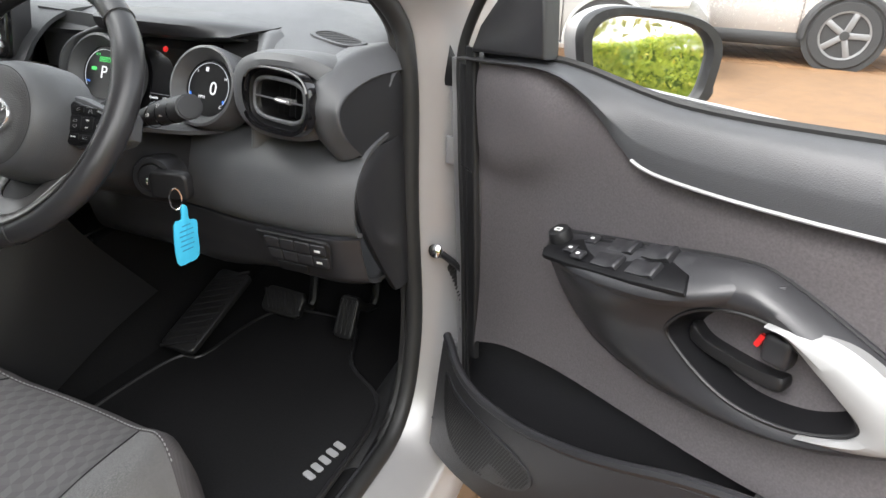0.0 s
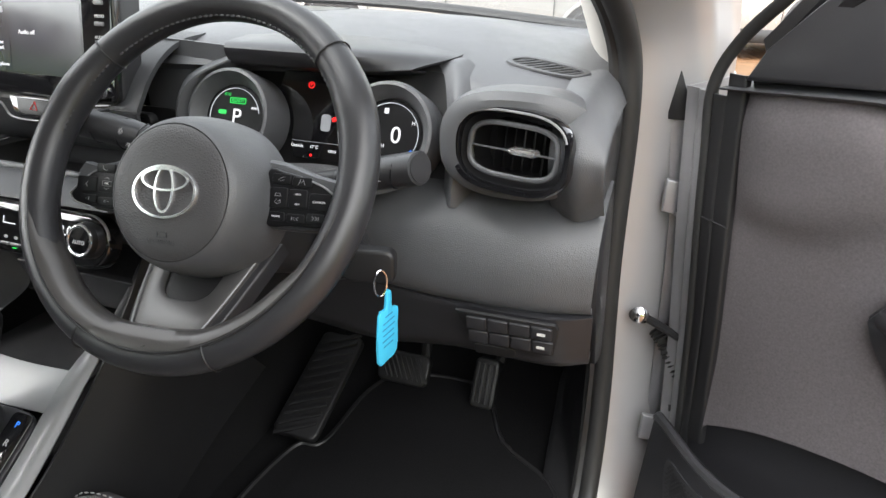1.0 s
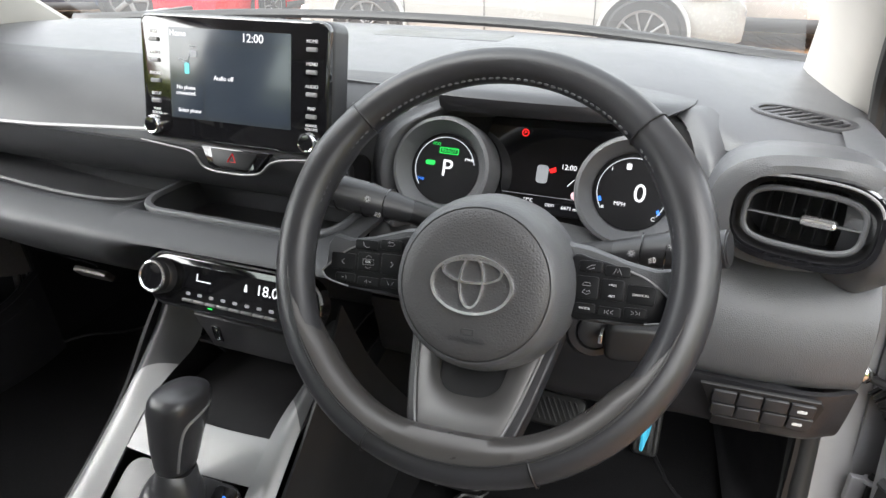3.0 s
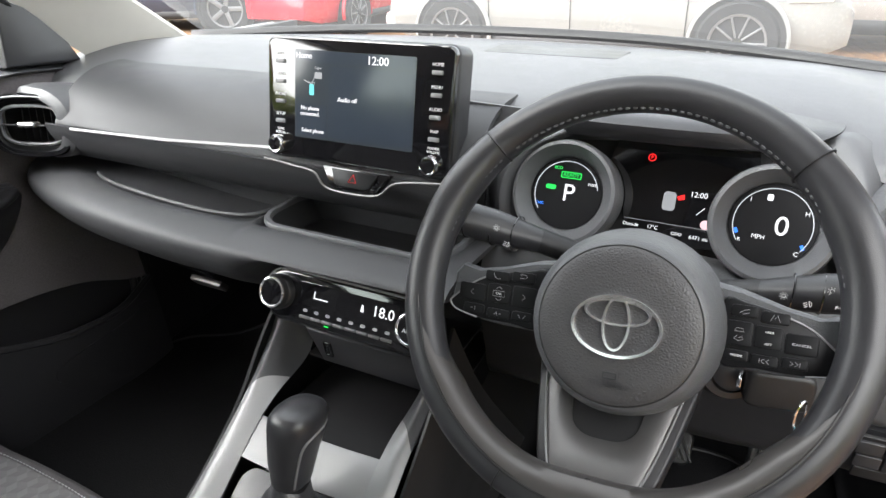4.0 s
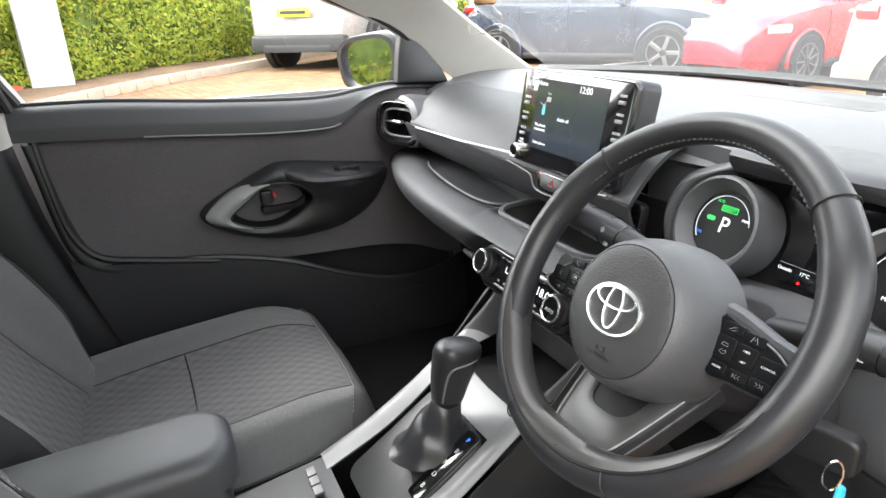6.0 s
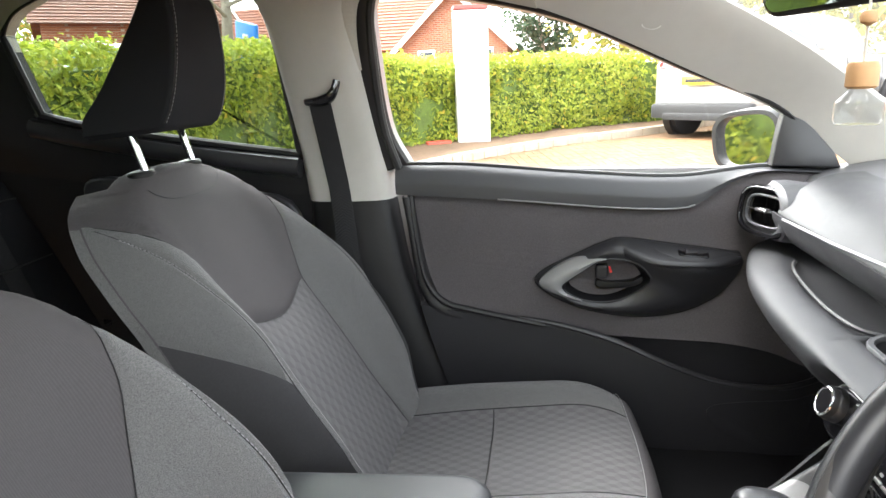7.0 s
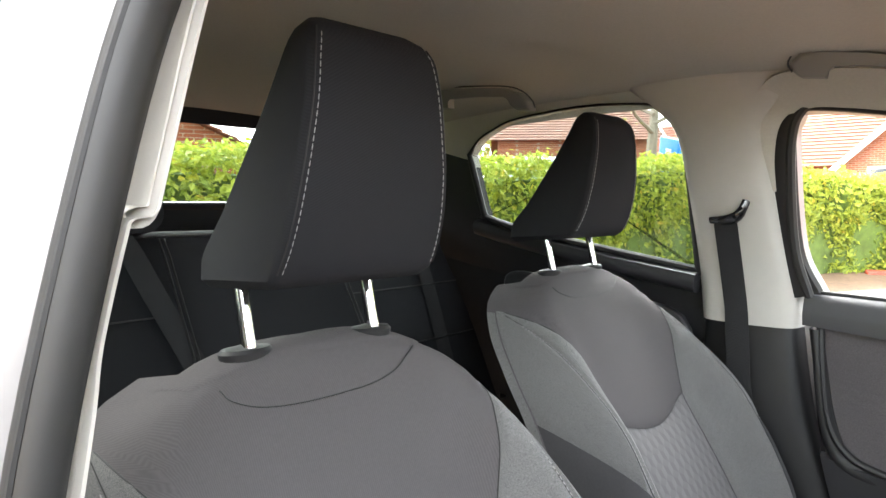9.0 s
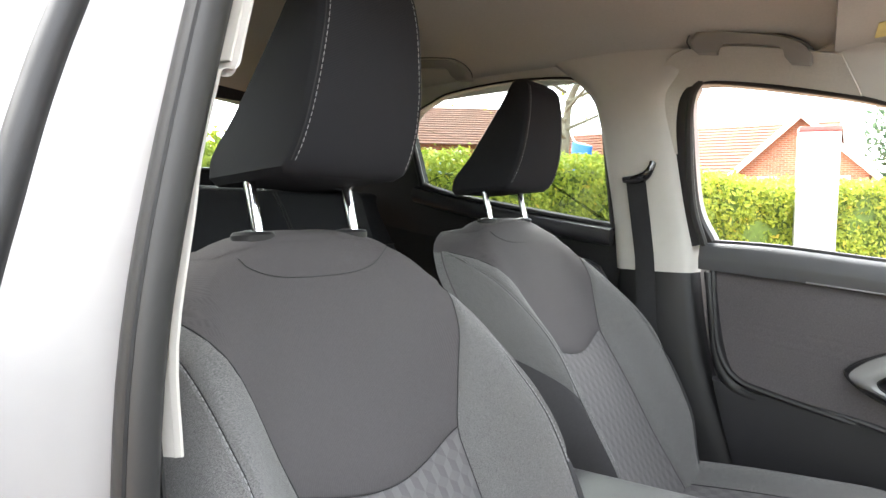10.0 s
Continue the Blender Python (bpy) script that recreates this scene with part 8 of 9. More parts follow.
for f, a, b, dy in KNOB:
    c = neck_p.lerp(top_p, f) + Vector((0, dy, 0))
    rows.append([c + Vector((px, py, -0.16 * py)) for px, py in oval(a, b, 36, 2.5)])
part("knob", shell(rows), M_LEATHER, gl_, "smooth black leather knob")
line = []
for f, ang in ((0.06, -38), (0.25, -36), (0.45, -33), (0.60, -28), (0.68, -18), (0.72, -4), (0.755, 14), (0.785, 34)):
    a, b = lerp_table([(q[0], q[1]) for q in KNOB], f), lerp_table([(q[0], q[2]) for q in KNOB], f)
    t = radians(ang)
    px, py = a * math.copysign(abs(math.cos(t)) ** 0.8, math.cos(t)), b * math.copysign(abs(math.sin(t)) ** 0.8, math.sin(t))
    line.append(neck_p.lerp(top_p, f) + Vector((px * 1.01, py * 1.01 + 0.002 * f, -0.16 * py)))
part("edge_line", tube(curve(line, 5), 0.0015, 6), M_SATIN, gl_, "silver edge line")

arm = thing("centre_armrest", "grey vinyl centre armrest between the front seats", "armrest", (0.0, -0.5, 0.48))
am = Matrix.Translation((0.008, -0.465, 0.615)) @ pose(0, 0, 0, 2)
part("pad", plate(rrect(0.128, 0.34, 0.045, 7), 0.052, am @ Matrix.Translation((0, 0, -0.030)), 0.020, 4), M_PADLEATHER, arm)
part("box", block((0.115, 0.33, 0.11), am @ Matrix.Translation((0, -0.01, -0.085)), 0.012), M_HARD, arm)

# ---- footwell ----
mat_ = thing("floor_mat", "black pile floor mat with bound edge and grey sewn lettering", "floor mat", (0.43, 0.15, 0.335))
mo = [(p.x, p.y) for p in curve([(-0.17, -0.30, 0), (0.18, -0.30, 0), (0.250, -0.24, 0), (0.252, 0.05, 0), (0.23, 0.22, 0), (0.13, 0.30, 0), (0.06, 0.42, 0), (-0.08, 0.41, 0), (-0.125, 0.34, 0), (-0.135, 0.20, 0), (-0.175, 0.17, 0), (-0.19, 0.0, 0)], 5, True)]
mm = Matrix.Translation((0.43, 0.10, 0.338))
part("mat_body", plate(mo, 0.010, mm, 0.004), M_MAT, mat_)
part("binding", tube([mm @ Vector((a, b, 0.008)) for a, b in mo], 0.005, 6, True), M_BLACK, mat_)
ml = mm @ Matrix.Translation((0.222, 0.070, 0.0112)) @ pose(0, 0, 0, 0, 0, 84)
for k in range(5):
    part("sewn_bar", plate(rrect(0.011, 0.021, 0.003, 2), 0.0012, ml @ T3(-0.036 + 0.018 * k, 0) @ pose(0, 0, 0, 0, 0, -10)), M_GREYINK, mat_)
pm = thing("floor_mat", "black pile floor mat in the passenger footwell", "floor mat", (-0.38, 0.2, 0.335))
part("mat_body", plate([(-a, b) for a, b in mo], 0.010, Matrix.Translation((-0.40, 0.16, 0.338)), 0.004), M_MAT, pm)
part("binding", tube([Vector((-a - 0.40, b + 0.16, 0.346)) for a, b in mo], 0.005, 6, True), M_BLACK, pm)


def pedal(name, label, c, w, h, tilt, ribs):
    th = thing(name, label, "pedal", c, group="foot pedals")
    f = facing(c, tilt)
    part("pad", plate(rrect(w, h, min(w, h) * 0.25), 0.014, f, 0.004), M_BLACK, th)
    for k in range(ribs):
        if w > h:
            part("rib", block((0.004, h * 0.8, 0.004), f @ Matrix.Translation((-w * 0.4 + w * 0.8 * k / (ribs - 1), 0, 0.015)) @ pose(0, 0, 0, 0, 0, 30), 0.001), M_BLACK, th)
        else:
            part("rib", block((w * 0.12, h * 0.8, 0.004), f @ Matrix.Translation((-w * 0.35 + w * 0.7 * k / (ribs - 1), 0, 0.015)), 0.001), M_BLACK, th)
    part("arm", tube(curve([f @ Vector((0, h * 0.3, 0)), f @ Vector((0, h * 0.5, -0.10)), Vector((c[0], c[1] + 0.12, c[2] + 0.30))], 5), 0.010, 8), M_BLACK, th)
    return th


pedal("brake_pedal", "wide black rubber brake pedal", (0.365, 0.47, 0.392), 0.092, 0.055, 38, 9)
pedal("accelerator_pedal", "narrow hanging black accelerator pedal", (0.508, 0.48, 0.392), 0.042, 0.085, 28, 4)
fr_ = thing("foot_rest", "ribbed black foot rest beside the console", "foot rest", (0.19, 0.5, 0.34))
ff = facing((0.252, 0.375, 0.392), 68, 0)
part("plate", plate(rrect(0.078, 0.20, 0.012), 0.012, ff, 0.004), M_BLACK, fr_)
for k in range(11):
    part("rib", block((0.070, 0.007, 0.004), ff @ Matrix.Translation((0, -0.088 + 0.0176 * k, 0.0135)) @ pose(0, 0, 0, 0, 0, 28), 0.001), M_BLACK, fr_)
solo("footwell_side_carpet", surf([[(0.135, 0.75, 0.6), (0.142, 0.3, 0.58), (0.15, 0.1, 0.52)], [(0.15, 0.75, 0.45), (0.155, 0.3, 0.45), (0.155, 0.1, 0.42)], [(0.17, 0.75, 0.33), (0.185, 0.3, 0.33), (0.185, 0.1, 0.33)]], 4, 4, 0.006), M_CARPET, "black carpet on the tunnel side", "carpet", kind="structure")

# ---- roof fittings ----
def grab(y, z, ln, drop, label, inboard=0.0):
    """A folded grab handle lying against the lining: y its middle, drop the fall of its front end."""
    th = thing("grab_handle", label, "grab handle", (-0.52, y, z), group="roof grab handles")
    w = ln / 2
    fall = lambda p: z - drop * p / ln
    outline = [(-w, -0.006), (-w - 0.004, 0.008), (-w + 0.012, 0.024), (-w + 0.045, 0.029), (0, 0.030), (w - 0.05, 0.027), (w - 0.018, 0.017), (w - 0.004, 0.002), (w - 0.004, -0.012), (w - 0.008, -0.017),
               (w - 0.040, -0.017), (w - 0.045, -0.012), (w - 0.047, 0.002), (w - 0.056, 0.010), (0, 0.013), (-w + 0.058, 0.010), (-w + 0.048, 0.002), (-w + 0.044, -0.010), (-w + 0.008, -0.012)]
    lean = Matrix(((0, 0.70, 1, inboard - 0.492 - 0.70 * 1.36), (1, 0, 0, 0), (0, 1, 0, 0), (0, 0, 0, 1)))
    part("handle", plate([(y + p, fall(p) + q) for p, q in outline], 0.026, lean, 0.008), M_HANDLE, th)
    # dark tube drawn for the shade in the recess round the handle
    rim = [(y + p, fall(p) + q) for p, q in ((-w - 0.005, -0.004), (-w - 0.009, 0.010), (-w + 0.008, 0.028), (-w + 0.045, 0.0335), (0, 0.0345), (w - 0.05, 0.0315), (w - 0.015, 0.021), (w + 0.001, 0.003), (w + 0.001, -0.010))]
    part("recess_shade", tube([lean @ Vector((p, q, 0.011)) for p, q in curve_pairs(rim)], 0.0016, 6), M_DASH, th, "dark line put in for the recess shade round the handle")


grab(-0.420, 1.352, 0.215, 0.040, "pale grey folding grab handle above the passenger window")
grab(-1.152, 1.371, 0.275, 0.022, "pale grey folding grab handle above the rear window", 0.085)
vz = thing("sun_visor", "pale folded sun visor below the windscreen header", "sun visor", (-0.34, -0.14, 1.33))
part("board", plate(rrect(0.38, 0.16, 0.03), 0.018, Matrix.Translation((-0.33, -0.185, 1.345)) @ pose(0, 0, 0, 8, 0, 6), 0.008), M_LINING, vz)
part("label_patch", plate(rrect(0.10, 0.05, 0.004), 0.0012, Matrix.Translation((-0.40, -0.19, 1.3445)) @ pose(0, 0, 0, 188, 0, 6)), principled("yellow_label", (0.7, 0.6, 0.2), 0.6, vary=0.1), vz, "yellow warning label")
rm = thing("rear_view_mirror", "black framed rear-view mirror on the windscreen", "rear-view mirror", (0.0, 0.05, 1.20))
fr2 = facing((0.0, 0.045, 1.222), -8, 20)
part("frame", plate(rrect(0.235, 0.066, 0.024), 0.024, fr2 @ Matrix.Translation((0, 0, -0.024)), 0.006), M_BLACK, rm)
part("glass", plate(rrect(0.222, 0.054, 0.020), 0.001, fr2), M_MIRROR, rm)
part("stem", tube([fr2 @ Vector((0, 0.0, -0.02)), Vector((0, 0.17, 1.285))], 0.012, 8), M_BLACK, rm)
af = thing("air_freshener", "small glass air freshener bottle with wooden cap hanging on a cord", "air freshener", (0.0, 0.04, 1.12))
FX, FY = 0.074, 0.039
part("cord", tube([(FX, FY, 1.225), (FX, FY, 1.137)], 0.0012, 5), M_LIGHTTRIM, af)
part("bead", turned([(0.001, 0), (0.006, 0.003), (0.007, 0.007), (0.005, 0.012), (0.001, 0.013)], Matrix.Translation((FX, FY, 1.168)), 14), principled("pale_wood", (0.46, 0.27, 0.13), 0.6, vary=0.2), af)
part("cap", turned([(0.010, 0), (0.0125, 0.002), (0.0125, 0.018), (0.011, 0.022), (0.002, 0.0225)], Matrix.Translation((FX, FY, 1.117)), 20), bpy.data.materials["pale_wood"], af, "turned wooden cap")
part("bottle", turned([(0.002, 0), (0.017, 0.001), (0.019, 0.005), (0.019, 0.020), (0.012, 0.027), (0.008, 0.032)], Matrix.Translation((FX, FY, 1.086)), 20), glass("bottle_glass", (0.93, 0.94, 0.94), 0.03), af, "clear glass bottle")


# ---- outside ----
def slope(x, y):
    """The yard rises gently towards the hedge on the passenger side."""
    t = max(0.0, min(1.0, (-x - 2.0) / 6.5))
    u = max(0.0, min(1.0, (y - 1.5) / 4.0))
    v = max(0.0, min(1.0, (y - 3.0) / 2.5)) * max(0.0, min(1.0, (-x - 2.5) / 3.0))
    return 0.27 * t * t * (3 - 2 * t) - 0.065 * u * u * (3 - 2 * u) - 0.19 * v * v * (3 - 2 * v)


def paver_material(name, base):
    m = principled(name, base, 0.85, vary=0.14, scale=30, bump=0.4, bscale=120)
    n, l = m.node_tree.nodes, m.node_tree.links
    b = n["Principled BSDF"]
    gi, oi = n.new("ShaderNodeNewGeometry"), n.new("ShaderNodeObjectInfo")
    ad = n.new("ShaderNodeMath")
    l.new(gi.outputs["Random Per Island"], ad.inputs[0])
    l.new(oi.outputs["Random"], ad.inputs[1])
    fr = n.new("ShaderNodeMath")
    fr.operation = "FRACT"
    l.new(ad.outputs[0], fr.inputs[0])
    rp = n.new("ShaderNodeValToRGB")
    rp.color_ramp.elements[0].color = (base[0] * 0.78, base[1] * 0.72, base[2] * 0.68, 1)
    rp.color_ramp.elements[1].color = (base[0] * 1.15, base[1] * 1.12, base[2] * 1.1, 1)
    l.new(fr.outputs[0], rp.inputs[0])
    l.new(rp.outputs[0], b.inputs["Base Color"])
    return m


M_PAVE = paver_material("sand_clay_paver", (0.180, 0.096, 0.042))
M_JOINT = principled("sandy_joint", (0.155, 0.088, 0.043), 0.95, vary=0.2, scale=12)
M_SOIL = principled("dry_soil", (0.16, 0.10, 0.06), 0.95, vary=0.4, scale=20, bump=0.8, bscale=60)
M_KERB = principled("concrete_kerb", (0.40, 0.34, 0.26), 0.85, vary=0.15, scale=18, bump=0.4, bscale=90)

xs_ = [-400, -60, -20, -11, -9.5, -8.5, -7.5, -6.5, -5.5, -4.5, -3.5, -2.5, -1.5, 0, 2, 5, 12, 30, 80, 400]
ys_ = [-400, -60, -20, -8, -3, 0, 3, 8, 20, 60, 400]
bm = bmesh.new()
grid(bm, [[(x, y, slope(x, y)) for y in ys_] for x in xs_])
ground = solo("ground", bm, M_JOINT, "sandy yard surface under clay block paving", "ground", kind="structure")

# block paving, laid on the diagonal
def paver_mesh(cells):
    verts, faces = [], []
    for cx, cy, ang, dz in cells:
        ca, sa = math.cos(ang), math.sin(ang)
        k = len(verts)
        for hx, hy, z in ((0.0975, 0.0475, -0.006), (0.0975, 0.0475, 0.001), (0.0935, 0.0435, 0.005)):
            for sx, sy in ((1, 1), (-1, 1), (-1, -1), (1, -1)):
                px, py = cx + ca * sx * hx - sa * sy * hy, cy + sa * sx * hx + ca * sy * hy
                verts.append((px, py, slope(px, py) + z + dz))
        for r in (0, 4):
            for j in range(4):
                faces.append((k + r + j, k + r + (j + 1) % 4, k + r + 4 + (j + 1) % 4, k + r + 4 + j))
        faces.append((k + 8, k + 9, k + 10, k + 11))
    return verts, faces


def paver_cells(x0, x1, y0, y1, ang):
    """Basket-weave pairs in a turned grid that fall inside a rectangle."""
    out = []
    ca, sa = math.cos(ang), math.sin(ang)
    n = int(max(x1 - x0, y1 - y0) * 1.5 / 0.2) + 2
    mx, my = (x0 + x1) / 2, (y0 + y1) / 2
    for i in range(-n // 2, n // 2):
        for j in range(-n // 2, n // 2):
            for k in (-1, 1):
                lx, ly = (i * 0.2, j * 0.2 + 0.05 * k) if (i + j) % 2 else (i * 0.2 + 0.05 * k, j * 0.2)
                x, y = mx + ca * lx - sa * ly, my + sa * lx + ca * ly
                if x0 <= x <= x1 and y0 <= y <= y1:
                    out.append((x, y, ang + (0 if (i + j) % 2 else math.pi / 2), random.uniform(-0.0015, 0.0015)))
    return out


pave_ang = radians(12)
near = (0.90, 2.75, -0.9, 0.65)
pr = random.Random(5)
base_cell = bpy.data.meshes.new("paver")
v_, f_ = paver_mesh([(0, 0, 0, 0)])
base_cell.from_pydata(v_, [], f_)
base_cell.materials.append(M_PAVE)
far_cells = []
for x, y, a, dz in paver_cells(-8.6, 11.5, -3.2, 9.5, pave_ang):
    if near[0] < x < near[1] and near[2] < y < near[3]:
        ob = new("paver", base_cell)
        ob.location, ob.rotation_euler = (x, y, dz), (0, 0, a)
        ob.parent = ground
    elif not (-0.85 < x < 0.8 and -2.0 < y < 1.8) and y - 0.75 * x < 9.6 + 2 and (x > -6.3 or y > -1.6 + (-6.4 - x) * 1.0):
        far_cells.append((x, y, a, dz))
v_, f_ = paver_mesh(far_cells)
me = bpy.data.meshes.new("paving")
me.from_pydata(v_, [], f_)
me.materials.append(M_PAVE)
ob = tagged(new("paving", me), kind="stuff")
ob.parent = ground

# kerb and planting bed along the hedge
HL = curve([(9.5, 3.5, 0), (9.3, -0.5, 0), (8.6, -3.2, 0), (6.5, -4.35, 0), (2, -3.75, 0), (-0.9, -3.45, 0), (-3.2, -3.15, 0), (-6.4, -2.5, 0), (-7.9, -1.75, 0), (-8.7, -0.75, 0), (-9.35, -0.15, 0), (-9.7, 0.5, 0), (-10.5, 1.7, 0), (-12.7, 4.0, 0), (-15.2, 8.0, 0)], 8)
kerb_line = curve([(-5.6, -2.15, 0), (-6.4, -1.60, 0), (-7.15, -0.98, 0), (-8.2, 0.05, 0), (-9.6, 1.45, 0), (-12.0, 3.6, 0), (-14.7, 7.6, 0)], 6)
kt = thing("kerb", "pale concrete kerb along the hedge bed", "kerb", (-8.2, 0.05, 0.27), kind="structure")
acc = []
for p, q in zip(kerb_line, kerb_line[1:]):
    d = (q - p)
    n_ = max(1, round(d.length / 0.6))
    for k in range(n_):
        a, b = p + d * (k / n_), p + d * ((k + 1) / n_)
        c = (a + b) / 2
        part("kerb_stone", block(((b - a).length - 0.008, 0.125, 0.20), Matrix.Translation((c.x, c.y, slope(c.x, c.y) + 0.0)) @ pose(0, 0, 0, 0, 0, math.degrees(math.atan2(d.y, d.x))), 0.012), M_KERB, kt)
bm = bmesh.new()
seg = [p for p in HL if p.x < -5.0]
kb = [kerb_line[int(i * (len(kerb_line) - 1) / (len(seg) - 1))] for i in range(len(seg))]
grid(bm, [[(p.x, p.y, slope(p.x, p.y) + 0.085) for p in kb], [((p.x + q.x) / 2, (p.y + q.y) / 2, slope(p.x, p.y) + 0.11) for p, q in zip(kb, seg)], [(p.x - 0.3, p.y - 0.3, slope(p.x, p.y) + 0.13) for p in seg]])
solo("planting_bed", bm, M_SOIL, "brown soil bed in front of the hedge", "planting bed", kind="structure")


# hedge: dark core coloured as inner shade, and many single leaves
def leaf_material(name, a, b, c):
    m = principled(name, a, 0.5, vary=0.2, spec=0.4)
    n, l = m.node_tree.nodes, m.node_tree.links
    bs = n["Principled BSDF"]
    gi = n.new("ShaderNodeNewGeometry")
    rp = n.new("ShaderNodeValToRGB")
    rp.color_ramp.elements[0].color, rp.color_ramp.elements[1].color = (*a, 1), (*b, 1)
    e = rp.color_ramp.elements.new(0.93)
    e.color = (*b, 1)
    rp.color_ramp.elements[-1].color = (*c, 1)
    l.new(gi.outputs["Random Per Island"], rp.inputs[0])
    l.new(rp.outputs[0], bs.inputs["Base Color"])
    tr = n.new("ShaderNodeBsdfTranslucent")
    l.new(rp.outputs[0], tr.inputs["Color"])
    mx = n.new("ShaderNodeMixShader")
    mx.inputs[0].default_value = 0.35
    l.new(bs.outputs[0], mx.inputs[1])
    l.new(tr.outputs[0], mx.inputs[2])
    l.new(mx.outputs[0], n["Material Output"].inputs["Surface"])
    return m


M_LEAF = leaf_material("laurel_leaf", (0.19, 0.26, 0.03), (0.43, 0.48, 0.06), (0.56, 0.42, 0.06))
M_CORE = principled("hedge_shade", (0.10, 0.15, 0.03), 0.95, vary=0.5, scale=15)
M_BARK = principled("grey_bark", (0.24, 0.21, 0.17), 0.9, vary=0.3, scale=25, bump=0.8, bscale=60)


def leaves(points, normals, size, rnd, spread=0.9):
    """Folded leaf blades at points, loosely facing the normals."""
    n = len(points)
    nrm = normals + rnd.normal(0, spread * 0.6, (n, 3))
    nrm /= np.linalg.norm(nrm, axis=1)[:, None]
    t = np.cross(nrm, rnd.normal(0, 1, (n, 3)))
    t /= np.linalg.norm(t, axis=1)[:, None]
    s = np.cross(nrm, t)
    L = (size * rnd.uniform(0.6, 1.25, n))[:, None]
    W = L * 0.26
    v = np.stack([points - t * L * 0.5, points + s * W + nrm * W * 0.35, points + t * L * 0.5 - nrm * L * 0.08, points - s * W + nrm * W * 0.35, points], 1)
    k = np.arange(n)[:, None] * 5
    f = np.concatenate([np.concatenate([k, k + 1, k + 2], 1), np.concatenate([k, k + 2, k + 3], 1)])
    return v.reshape(-1, 3), f


def hedge_height(x, y):
    """Lower along the side of the yard than behind it."""
    return 1.29 - 0.24 * min(1, max(0, (-x - 6.6) / 1.4)) * min(1, max(0, (y + 6.8) / 1.4))


rnd = np.random.default_rng(7)
seg_p = np.array([[p.x, p.y] for p in HL])
dv_ = np.diff(seg_p, axis=0)
ln = np.linalg.norm(dv_, axis=1)
nr = np.stack([-dv_[:, 1], dv_[:, 0]], 1) / ln[:, None]
nr *= -1
verts, faces, off = [], [], 0
for i in range(len(ln)):
    mid_ = (seg_p[i] + seg_p[i + 1]) / 2
    dist = math.hypot(mid_[0] - 0.7, mid_[1] + 0.2)
    dens, size = (1900, 0.062) if dist < 6 else (1350, 0.074) if dist < 11 else (220, 0.12)
    for face in range(2):
        h = hedge_height(mid_[0], mid_[1])
        area = ln[i] * (h if face == 0 else 0.9)
        n = int(area * dens)
        u = rnd.uniform(0, 1, n)
        base = seg_p[i] + dv_[i] * u[:, None]
        z0 = np.array([slope(x, y) for x, y in base]) if n else np.zeros(0)
        bump_ = 0.07 * np.sin(base[:, 0] * 3.1 + base[:, 1] * 2.3) + 0.05 * np.sin(base[:, 0] * 7.7 - base[:, 1] * 5.1)
        if face == 0:
            zz = rnd.uniform(0.03, h, n)
            bulge = 0.10 * np.sin(zz * 4.4 + base[:, 0] * 2) + bump_
            pt = np.stack([base[:, 0] + nr[i][0] * bulge, base[:, 1] + nr[i][1] * bulge, z0 + 0.08 + zz], 1)
            nn = np.tile([nr[i][0], nr[i][1], 0.35], (n, 1))
        else:
            back_ = rnd.uniform(-0.02, 0.9, n)
            pt = np.stack([base[:, 0] - nr[i][0] * back_, base[:, 1] - nr[i][1] * back_, z0 + 0.08 + h + bump_ * 0.6 + rnd.uniform(-0.05, 0.06, n)], 1)
            nn = np.tile([nr[i][0] * 0.3, nr[i][1] * 0.3, 1.0], (n, 1))
        pt += rnd.normal(0, 0.025, pt.shape)
        v, f = leaves(pt, nn, size, rnd)
        verts.append(v)
        faces.append(f + off)
        off += len(v)
me = bpy.data.meshes.new("hedge_leaves")
me.from_pydata(np.concatenate(verts).tolist(), [], np.concatenate(faces).tolist())
me.materials.append(M_LEAF)
hedge = thing("hedge", "clipped bright green laurel hedge round the yard", "hedge", (-8.7, -0.75, 0.27), kind="stuff")
ob = tagged(new("foliage", me), kind="stuff")
ob.parent = hedge
ob.matrix_parent_inverse = PLACE[hedge.name].inverted()
# one dark sheet stands in for the shade between the leaves
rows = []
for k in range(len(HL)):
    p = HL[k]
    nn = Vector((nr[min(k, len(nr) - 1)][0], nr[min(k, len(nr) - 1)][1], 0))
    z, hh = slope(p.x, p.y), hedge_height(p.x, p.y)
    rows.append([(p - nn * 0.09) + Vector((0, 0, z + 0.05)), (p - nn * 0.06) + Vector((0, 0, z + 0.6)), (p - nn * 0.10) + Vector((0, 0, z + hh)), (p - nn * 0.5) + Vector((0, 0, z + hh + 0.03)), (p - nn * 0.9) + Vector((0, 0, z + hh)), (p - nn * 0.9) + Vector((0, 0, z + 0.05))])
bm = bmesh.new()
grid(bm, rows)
part("shade_core", bm, M_CORE, hedge)

# white totem
tot = thing("totem_sign", "plain white square totem post with red cap by the hedge", "sign post", (-8.42, -1.2, 0.35))
tm = Matrix.Translation((-8.17, -1.18, 0.30)) @ pose(0, 0, 0, 0, 0, 12)
M_WHITE = principled("white_gloss_panel", (0.50, 0.50, 0.50), 0.35, vary=0.03)
part("panel", block((0.30, 0.44, 1.72), tm @ Matrix.Translation((0, 0, 0.88)), 0.01), M_WHITE, tot)
part("cap", block((0.31, 0.45, 0.05), tm @ Matrix.Translation((0, 0, 1.775)), 0.008), principled("red_sign_cap", (0.55, 0.06, 0.05), 0.4), tot, "red cap")
